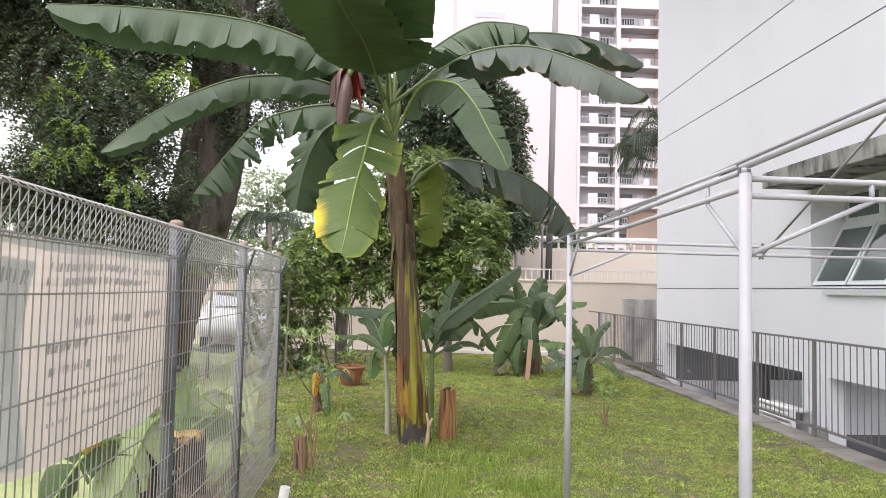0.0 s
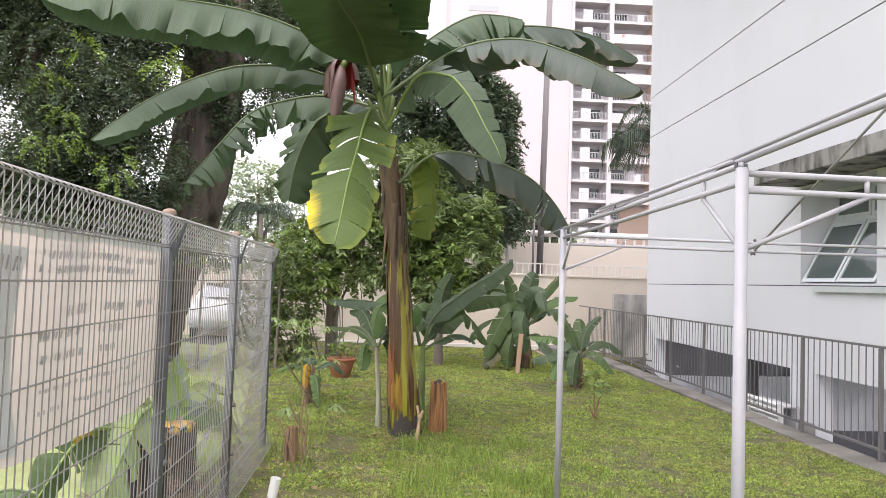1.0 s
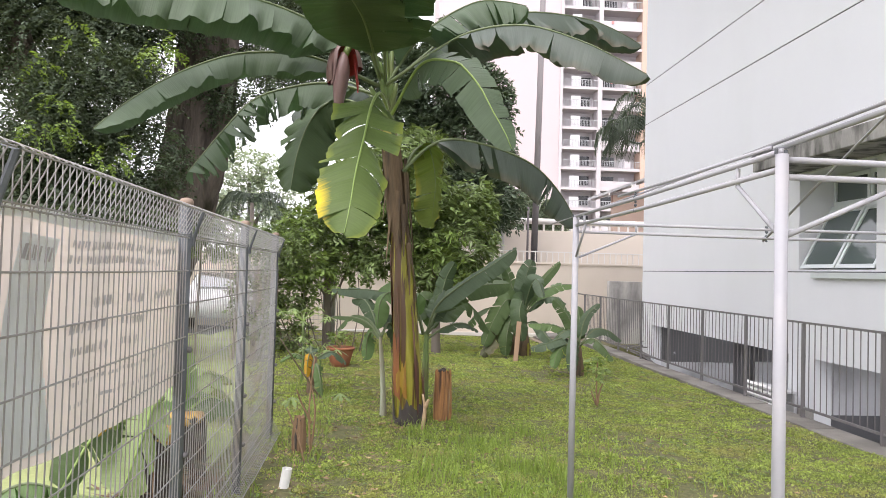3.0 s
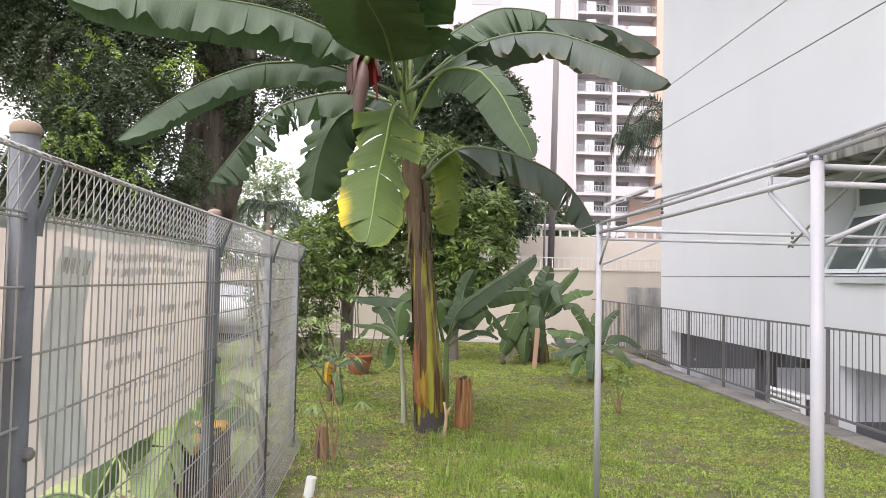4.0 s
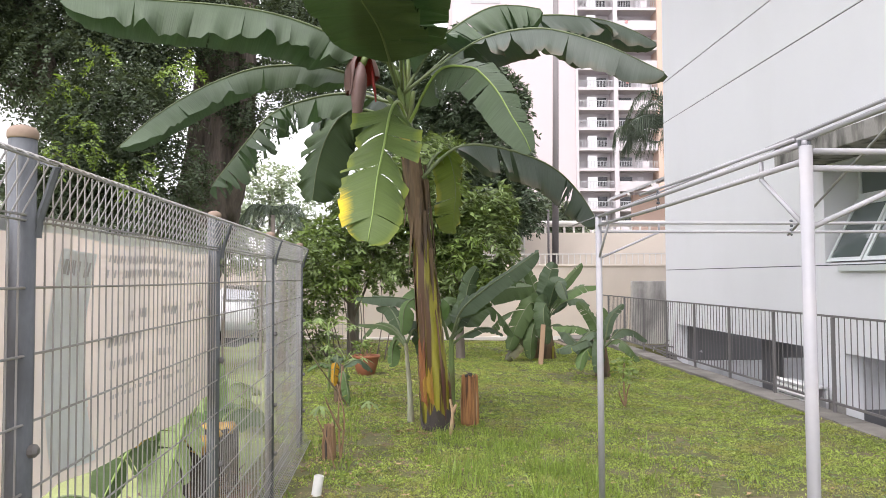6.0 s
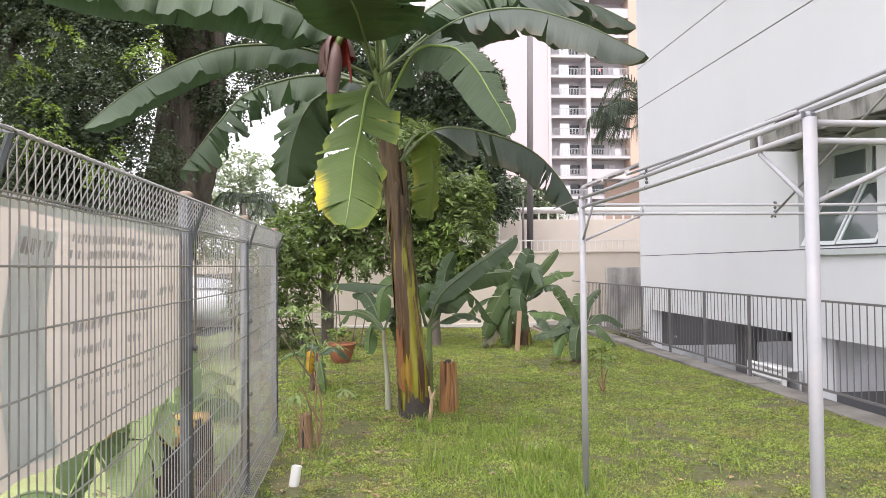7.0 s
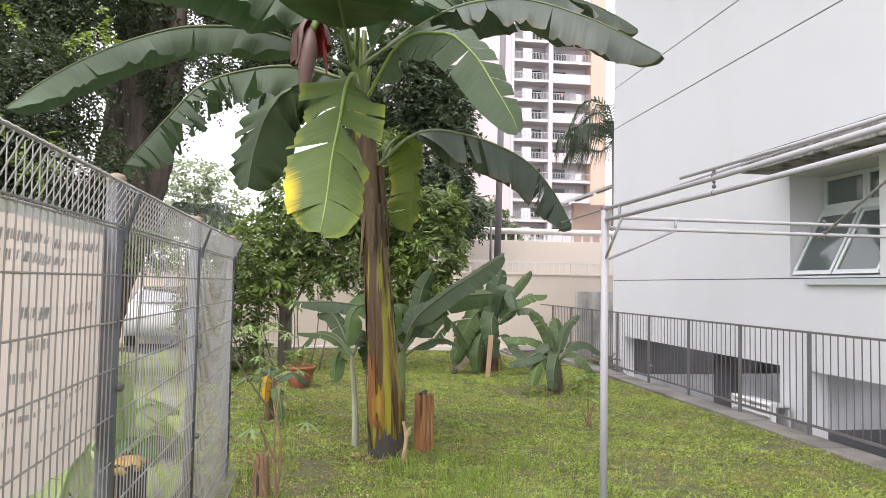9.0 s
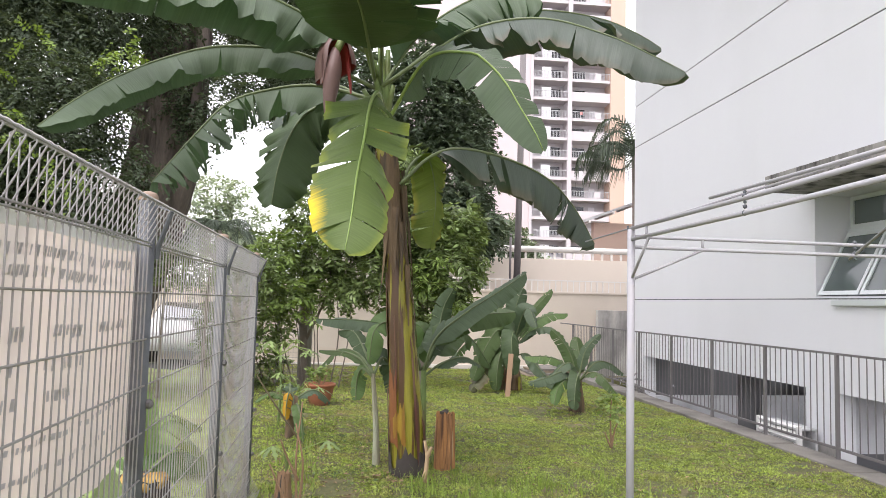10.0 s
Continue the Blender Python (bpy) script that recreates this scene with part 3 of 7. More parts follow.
# ---- white building ----
def build_white_wall():
    """Wall facing the lawn: slabs parted by recessed joints, two undercroft openings and a window recess."""
    x0, x1 = 6.3, 6.55
    wall = thing("wall_east", "white painted building wall with thin dark horizontal joints", "wall", kind="structure")
    bm = bmesh.new()
    far, near, low = 17.05, -8.0, -0.95
    o1a, o1b, o2a, o2b, otop = 10.46, 16.38, 5.2, 9.76, 0.41
    for a, b in ((o1b, far), (o2b, o1a), (near, o2a)):
        box(bm, (x0, a, low), (x1, b, otop))
    box(bm, (x0, near, otop), (x1, far, 1.658))
    ra, rb, rz0, rz1 = 8.45, 10.20, 1.70, 3.13
    box(bm, (x0, rb, 1.674), (x1, far, 5.245))
    box(bm, (x0, ra, rz1), (x1, rb, 5.245))
    box(bm, (x0, ra, 1.674), (x1, rb, rz0))
    box(bm, (x0, ra - 0.3, 1.674), (x1, ra, 5.245))
    box(bm, (x0, 6.2, 1.674), (x1, ra - 0.3, rz0))
    box(bm, (x0, 6.2, rz1), (x1, ra - 0.3, 5.245))
    box(bm, (x0, near, 1.674), (x1, 6.2, 5.245))
    box(bm, (x0, near, 5.265), (x1, far, 6.220))
    box(bm, (x0, near, 6.240), (x1, far, 10.2))
    part("slab", bm, M_WHITEWALL, wall)
    # thin blackish facing over the lowest stretch of the wall
    bm = bmesh.new()
    for a, b in ((o1b + 0.01, far - 0.01), (o2b + 0.01, o1a - 0.01), (near, o2a - 0.01)):
        box(bm, (x0 - 0.012, a, low), (x0 - 0.001, b, -0.31))
    part("wall_foot", bm, M_STAINED, wall, "blackish strip along the foot of the wall")
    bm = bmesh.new()
    box(bm, (x0 + 0.012, near, -0.9), (x0 + 0.02, o2a - 0.01, 10.1))
    for z in (1.668, 5.255, 6.23):
        box(bm, (x0 + 0.012, near, z - 0.02), (x1 - 0.02, far - 0.012, z + 0.02))
    part("joint", bm, M_JOINT, wall, "dark recessed joint")
    bm = bmesh.new()
    box(bm, (x1 + 0.01, far - 0.25, low), (16, far, 10.2))
    part("return_wall", bm, M_WHITEWALL, wall)
    # out-of-view roof, added with a deep eave to darken the upper wall
    bm = bmesh.new()
    box(bm, (3.1, near, 10.21), (16.3, far + 0.3, 10.5), 0.02)
    part("shade_eave", bm, M_WHITEWALL, wall, "unseen white roof slab, deep eave added to shade the wall")
    # window recess lining
    bm = bmesh.new()
    box(bm, (x1, rb, rz0 - 0.2), (6.95, rb + 0.15, rz1 + 0.2))
    box(bm, (x1, 6.2, rz1), (6.95, rb, rz1 + 0.15))
    box(bm, (x1, 6.2, rz0 - 0.15), (6.95, rb, rz0))
    box(bm, (x1, ra - 0.3, rz0), (6.80, ra, rz1))
    part("window_reveal", bm, M_WHITEWALL, wall)
    # open void deck behind the openings, its deep shade put into the wall colours
    bm = bmesh.new()
    # first box: pale band on the end wall, painted as lit floor
    box(bm, (x1 + 0.02, 16.45, low), (15.8, 16.7, -0.47))
    box(bm, (6.85, 12.45, low), (8.3, 12.55, 0.04))
    box(bm, (x1 + 0.02, 9.95, -0.42), (9.4, 10.3, 0.74))
    part("undercroft_wall", bm, M_GREYWALL, wall, "grey low wall in the open undercroft")
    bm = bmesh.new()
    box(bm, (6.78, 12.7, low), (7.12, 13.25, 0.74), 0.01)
    part("column", bm, M_SHADEWALL, wall, "dark grey concrete column")
    # back wall and upper end wall, coloured dark in place of shade
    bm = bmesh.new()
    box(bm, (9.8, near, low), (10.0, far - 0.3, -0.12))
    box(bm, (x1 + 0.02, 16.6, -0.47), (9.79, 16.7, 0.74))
    part("void_wall", bm, M_SHADEWALL, wall)
    # shade-coloured ceiling, stopped short so that daylight gets in behind
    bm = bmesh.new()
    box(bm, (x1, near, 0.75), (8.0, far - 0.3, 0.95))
    part("undercroft_ceiling", bm, M_SHADEWALL, wall)
    bm = bmesh.new()
    box(bm, (6.56, 10.31, low - 0.2), (18, far - 0.3, low + 0.004))
    part("undercroft_floor", bm, M_GREYWALL, wall)
    # near floor and low band under the grey wall, painted dark as shade
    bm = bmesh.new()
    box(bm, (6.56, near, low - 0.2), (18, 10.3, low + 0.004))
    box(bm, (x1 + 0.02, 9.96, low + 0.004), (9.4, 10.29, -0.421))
    part("undercroft_shade", bm, M_SHADEWALL, wall)
    bm = bmesh.new()
    box(bm, (5.37, near, low - 0.2), (6.55, far - 0.3, low + 0.004))
    part("drain_floor", bm, M_CONCRETE, wall)
    return wall


def build_canopy():
    bm = bmesh.new()
    box(bm, (5.60, 5.6, 3.15), (6.296, 10.28, 3.38), 0.012)
    ob = part("window_canopy", bm, M_STAINED)
    return tagged(ob, "projecting concrete window hood streaked with black stains", "canopy", kind="structure")


def pane_frame(parent, y0, y1, z0, z1, x, t=0.05, deep=0.05, tilt=0.0, name="window_frame"):
    """A framed pane in the plane x, from y0 to y1 and z0 to z1, swung out at the foot by tilt metres."""
    def q(y, z, o=0.0):
        k = (z1 - z) / (z1 - z0)
        return (x - tilt * k + o, y, z)
    bm = bmesh.new()
    for (ya, za, yb, zb) in ((y0, z0, y1, z0 + t), (y0, z1 - t, y1, z1), (y0, z0 + t, y0 + t, z1 - t), (y1 - t, z0 + t, y1, z1 - t)):
        vs = [bm.verts.new(q(*p)) for p in ((ya, za, 0), (yb, za, 0), (yb, zb, 0), (ya, zb, 0), (ya, za, deep), (yb, za, deep), (yb, zb, deep), (ya, zb, deep))]
        for f in ((0, 1, 2, 3), (7, 6, 5, 4), (0, 4, 5, 1), (1, 5, 6, 2), (2, 6, 7, 3), (3, 7, 4, 0)):
            bm.faces.new([vs[i] for i in f])
    bmesh.ops.recalc_face_normals(bm, faces=bm.faces)
    fr = part(name, bm, M_FRAME, parent)
    bm = bmesh.new()
    o = deep * 0.4
    vs = [bm.verts.new(q(*p)) for p in ((y0 + t, z0 + t, o), (y1 - t, z0 + t, o), (y1 - t, z1 - t, o), (y0 + t, z1 - t, o),
                                        (y0 + t, z0 + t, o + .006), (y1 - t, z0 + t, o + .006), (y1 - t, z1 - t, o + .006), (y0 + t, z1 - t, o + .006))]
    for f in ((0, 1, 2, 3), (7, 6, 5, 4), (0, 4, 5, 1), (1, 5, 6, 2), (2, 6, 7, 3), (3, 7, 4, 0)):
        bm.faces.new([vs[i] for i in f])
    bmesh.ops.recalc_face_normals(bm, faces=bm.faces)
    part("pane", bm, M_GLASS, fr, "green tinted glass pane")
    return fr


def build_window():
    win = thing("window_1", "aluminium awning window with tinted panes pushed open", "window", kind="structure")
    x = 6.80
    for ya, yb in ((8.46, 9.30), (9.31, 10.15)):
        pane_frame(win, ya, yb, 2.66, 3.12, x, 0.06, 0.06)
        pane_frame(win, ya + 0.01, yb - 0.01, 1.72, 2.60, x - 0.06, 0.055, 0.05, tilt=0.46, name="sash")
    bm = bmesh.new()
    box(bm, (x - 0.02, 8.46, 2.60), (x + 0.07, 10.18, 2.655))
    box(bm, (x - 0.02, 8.46, 1.705), (x + 0.07, 10.18, 1.75))
    part("transom", bm, M_FRAME, win)
    bm = bmesh.new()
    box(bm, (6.24, 6.3, 1.575), (6.298, 9.8, 1.655), 0.006)
    part("window_sill", bm, M_FRAME, win)
    for k, (ya, yb) in enumerate(((6.25, 7.2), (7.21, 8.14))):
        pane_frame(win, ya, yb, 1.72, 3.12, x, 0.06, 0.06)
    # sheet behind the panes, dark colour painted in for an unlit room
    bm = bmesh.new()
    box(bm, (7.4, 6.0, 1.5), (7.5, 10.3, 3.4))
    part("dim_interior", bm, M_SHADEWALL, win)
    return win


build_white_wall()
build_canopy()
build_window()


# ---- kerb, railing ----
def build_kerb():
    kerb = thing("kerb_path", "weathered grey concrete edging along the railing", "kerb", kind="structure")
    rng = random.Random(4)
    y = -3.0
    while y < 18.4:
        ln = 1.52
        bm = bmesh.new()
        h = rng.uniform(-0.006, 0.006)
        box(bm, (4.93 + rng.uniform(-.015, .015), y + 0.006, -0.949), (5.305, y + ln - 0.006, -0.125 + h), 0.012)
        part("slab", bm, M_CONCRETE, kerb)
        y += ln
    bm = bmesh.new()
    box(bm, (5.309, -3, -0.949), (5.36, 18.4, -0.20), 0.008)
    part("upstand", bm, M_STAINED, kerb, "black-stained concrete upstand")
    return kerb


def build_railing():
    rail = thing("metal_railing", "brown-grey painted steel railing with thin upright bars", "railing", kind="structure")
    x, top, foot = 5.25, 1.035, -0.03
    posts = [-0.45 + 1.452 * i for i in range(14)]
    bm = bmesh.new()
    box(bm, (x - 0.016, posts[0], top - 0.025), (x + 0.016, 19.55, top), 0.005)
    part("top_rail", bm, M_RAIL, rail)
    bm = bmesh.new()
    box(bm, (x - 0.012, posts[0], foot), (x + 0.012, 19.55, foot + 0.03), 0.004)
    part("bottom_rail", bm, M_RAIL, rail)
    bm = bmesh.new()
    box(bm, (-0.019, -0.019, -0.135), (0.019, 0.019, top - 0.026), 0.004)
    po = part("post", bm, M_RAIL, rail)
    po.location = (x, posts[0], 0)
    for y in posts[1:]:
        piece("post", po.data, rail, Matrix.Translation((x, y, 0)))
    bm = bmesh.new()
    box(bm, (-0.0045, -0.0045, foot + 0.03), (0.0045, 0.0045, top - 0.026))
    bar = part("bar", bm, M_RAIL, rail)
    bar.location = (x, posts[0] + 0.12, 0)
    for a, b in zip(posts, posts[1:]):
        for k in range(1, 12):
            piece("bar", bar.data, rail, Matrix.Translation((x, a + (b - a) * k / 12, 0)))
    return rail


build_kerb()
build_railing()


# ---- back wall ----
def build_back_wall():
    w = thing("wall_north", "cream retaining wall with a picket guard on top", "wall", kind="structure")
    bm = bmesh.new()
    box(bm, (-14, 19.7, -1.2), (40, 20.1, 1.80))
    box(bm, (-14, 19.66, 1.80), (40, 20.14, 1.86), 0.01)
    part("retaining_wall", bm, M_CREAM, w)
    bm = bmesh.new()
    box(bm, (-14, 19.6, -0.3), (40, 19.70, -0.12), 0.01)
    part("plinth", bm, M_OFFWHITE, w)
    bm = bmesh.new()
    box(bm, (-14, 19.86, 2.14), (40, 19.92, 2.17))
    part("guard_rail", bm, M_OFFWHITE, w)
    bm = bmesh.new()
    box(bm, (-0.012, -0.012, 1.86), (0.012, 0.012, 2.14))
    pk = part("picket", bm, M_OFFWHITE, w)
    pk.location = (-2.4, 19.89, 0)
    for i in range(1, 75):
        piece("picket", pk.data, w, Matrix.Translation((-2.4 + 0.165 * i, 19.89, 0)))
    return w


def build_upper_road():
    r = thing("road_parapet", "cream road parapet with a white pipe handrail", "parapet", kind="structure")
    bm = bmesh.new()
    box(bm, (-1.6, 23.6, 0.5), (60, 23.85, 2.98), 0.01)
    part("parapet_wall", bm, M_CREAM, r)
    bm = bmesh.new()
    tube(bm, [(-1.6, 23.72, 3.29), (12, 23.72, 3.29), (60, 23.72, 3.29)], 0.10, 14)
    part("handrail", bm, M_OFFWHITE, r, "", True)
    bm = bmesh.new()
    box(bm, (-0.03, -0.03, 2.98), (0.03, 0.03, 3.22))
    po = part("handrail_post", bm, M_OFFWHITE, r)
    po.location = (-1.5, 23.72, 0)
    for i in range(1, 46):
        piece("handrail_post", po.data, r, Matrix.Translation((-1.5 + 0.32 * i, 23.72, 0)))
    bm = bmesh.new()
    box(bm, (-14, 20.1, 1.2), (60, 60, 1.62))
    ob = part("upper_road", bm, M_ASPHALT)
    tagged(ob, "grey asphalt road behind the parapet", "road", kind="structure")
    bm = bmesh.new()
    box(bm, (5.92, 18.5, -0.95), (6.9, 18.7, 1.39), 0.01)
    ob = part("stub_wall", bm, M_MOULD)
    tagged(ob, "short concrete wall stained with black mould", "wall", kind="structure")
    return r


build_back_wall()
build_upper_road()


# ---- mesh fence on the street side ----
FENCE = [(-0.722 - 0.0299 * (y - 1.47), y) for y in (-2.11, -0.36, 1.387, 3.245, 4.876, 6.52)]


def build_fence():
    fence = thing("mesh_fence", "galvanised welded wire fence with a triangular roll top", "fence", kind="structure")
    top, bend = 1.83, 1.655
    for i, (x, y) in enumerate(FENCE):
        z = ground_z(x, y)
        bm = bmesh.new()
        near_post = y < 2
        px, high, r = (x, 1.862, 0.031) if near_post else (x - 0.004, top, 0.030)
        tube(bm, [(px, y, z - 0.1), (px, y, high - 0.01)], r, 16)
        po = part("post", bm, M_GALV, fence, "", True)
        bm = bmesh.new()
        lathe(bm, [(r + .001, 0), (r + .003, 0.004), (r + .003, 0.018), (r - .004, 0.028), (0.008, 0.034)], 16, (px, y, high - 0.015))
        part("cap", bm, M_RUSTCAP, po, "rusty domed post cap", True)
        for zz in (0.28, 0.62, 1.12):
            bm = bmesh.new()
            lathe(bm, [(0.016, 0), (0.016, 0.012), (0.008, 0.02)], 10)
            bmesh.ops.transform(bm, matrix=Matrix.Translation((x + 0.028, y, zz)) @ Matrix.Rotation(radians(90), 4, "Y"), verts=bm.verts)
            part("clip", bm, M_RAIL, po)
        bm = bmesh.new()
        tube(bm, [(x + 0.031, y + 0.012, bend - 0.04), (x + 0.034, y + 0.012, bend), (x + 0.074, y + 0.012, 1.782), (x + 0.02, y + 0.012, 1.80)], 0.010, 6, flat=0.4)
        part("roll_bracket", bm, M_GALV, po)
    for (xa, ya), (xb, yb) in zip(FENCE, FENCE[1:]):
        d = Vector((xb - xa, yb - ya, 0))
        ln = d.length
        d.normalize()
        nrm = Vector((d.y, -d.x, 0))
        bm = bmesh.new()
        z0 = ground_z((xa + xb) / 2, (ya + yb) / 2) + 0.04

        def P(s, o, z):
            return Vector((xa, ya, 0)) + d * s + nrm * o + Vector((0, 0, z))
        r = 0.0025
        low = z0 + 0.17
        n = int(round((ln - 0.08) / 0.0475))
        rng = random.Random(int(ya * 100))
        for k in range(n + 1):
            s = 0.04 + (ln - 0.08) * k / n + rng.uniform(-.002, .002)
            tube(bm, [P(s, 0.014, low), P(s, 0.014, bend)], r, 5, False)
            tube(bm, [P(s, 0.014, low), P(s, 0.098, z0 + 0.03), P(s, 0.088, z0 + 0.012), P(s, 0.014, z0 + 0.004), P(s, 0.006, z0 + 0.02), P(s, 0.01, low)], r * 0.85, 5, False)
            tube(bm, [P(s, 0.014, bend), P(s, 0.078, 1.778), P(s, 0.077, 1.79), P(s, 0.066, 1.798), P(s, 0.022, 1.812), P(s, 0.008, 1.803), P(s, 0.01, bend - 0.004)], r * 0.85, 5, False)
        for z in [bend] + [bend - 0.157 * k for k in range(1, 11)]:
            tube(bm, [P(0.02, 0.0195, z), P(ln / 2, 0.0195, z + rng.uniform(-.003, .003)), P(ln - 0.02, 0.0195, z)], r * 1.3, 6)
        for o, z in ((0.083, 1.784), (0.012, 1.815), (0.02, bend + 0.012), (0.102, z0 + 0.03), (0.008, z0 + 0.006), (0.02, low)):
            tube(bm, [P(0.01, o, z), P(ln - 0.01, o, z)], r * 1.3, 5, False)
        part("wire_panel", bm, M_WIRE, fence)
    return fence


def build_banner():
    """A long fabric banner tied to the street side of the fence, printed face outwards."""
    b = thing("banner", "pale fabric banner tied to the fence, print showing through from behind", "banner")
    rng = random.Random(8)
    ya, yb = -1.9, 3.40
    nu, nv = 110, 22
    verts, faces = [], []

    def P(u, v):
        y = ya + (yb - ya) * u
        x = -0.722 - 0.0299 * (y - 1.47) - 0.042
        bulge = 0.035 * math.sin(v * 3.1) + 0.02 * noise.noise((y * 2.2, v * 2.0, 1)) + 0.02 * noise.noise((y * 9, v * 1.5, 7))
        z = 1.675 - 0.012 * math.sin(y * 3.7) ** 2 - v * (0.755 + 0.02 * math.sin(y * 2.9) - 0.02 * u)
        return (x - max(bulge, -0.012), y, z)
    for j in range(nv + 1):
        for i in range(nu + 1):
            verts.append(P(i / nu, j / nv))
    for j in range(nv):
        for i in range(nu):
            a = j * (nu + 1) + i
            faces.append((a, a + 1, a + nu + 2, a + nu + 1))
    cl = raw("cloth", verts, faces, M_BANNER, b, "", smooth=True)
    hem, hf = [], []
    for i in range(nu + 1):
        for v in (-0.005, 0.045):
            q = P(i / nu, v)
            hem.append((q[0] + 0.005, q[1], q[2]))
    for i in range(nu):
        hf.append((2 * i, 2 * i + 2, 2 * i + 3, 2 * i + 1))
    raw("hem", hem, hf, M_BANNEREDGE, b, "white hem", smooth=True)
    # blue-grey printed panels and lines of lettering show through as faint bars
    def patch(name, y0, y1, z0, z1, material, lean=0.0, lift=0.003, n=1):
        vs, fs = [], []
        for i in range(n + 1):
            for e, zz in ((0, z0), (1, z1)):
                y = y0 + (y1 - y0) * i / n + lean * e
                u = (y - ya) / (yb - ya)
                p = P(u, min(0.99, max(0.05, (1.675 - zz) / 0.755)))
                vs.append((p[0] + lift, p[1], p[2]))
        for i in range(n):
            fs.append((2 * i, 2 * i + 2, 2 * i + 3, 2 * i + 1))
        return raw(name, vs, fs, material, cl)

    def panel(y0, y1, z0, z1, lean):
        rows_n = 12
        for k in range(rows_n):
            za, zb = z0 + (z1 - z0) * k / rows_n, z0 + (z1 - z0) * (k + 1) / rows_n
            sh = lean * k / rows_n
            patch("printed_panel", y0 + sh + 0.012 * noise.noise((k * 0.6, y0, 1)), y1 + sh + 0.02 * noise.noise((k * 0.8, y1, 2)), za, zb, M_BANNERBLUE, lean / rows_n, n=8)
    panel(1.70, 1.96, 1.60, 0.95, -0.03)
    panel(0.15, 0.55, 1.60, 0.95, -0.03)
    rows = ((2.04, 3.22, 1.605, 0.030), (2.05, 2.98, 1.555, 0.030), (2.24, 2.50, 1.41, 0.040), (2.66, 2.89, 1.41, 0.038), (3.02, 3.24, 1.41, 0.036),
            (2.08, 2.46, 1.325, 0.034), (2.62, 2.88, 1.32, 0.034), (2.05, 2.44, 1.245, 0.034), (2.62, 2.84, 1.24, 0.034), (2.12, 3.26, 1.13, 0.016), (2.10, 3.2, 1.06, 0.016),
            (0.7, 1.35, 1.55, 0.04), (0.75, 1.3, 1.40, 0.04), (0.7, 1.25, 1.25, 0.03), (1.72, 1.93, 1.57, 0.05))
    for y0, y1, z, h in rows:
        y = y0
        while y < y1:
            w = rng.uniform(0.008, 0.020)
            if rng.random() < 0.86:
                hh = h * rng.uniform(0.75, 1.0)
                patch("faint_bar", y, y + w, z, z - hh, M_BANNERTEXT, -0.004, 0.005)
            y += w + rng.choice((0.007, 0.008, 0.022))
    return b


build_fence()
build_banner()


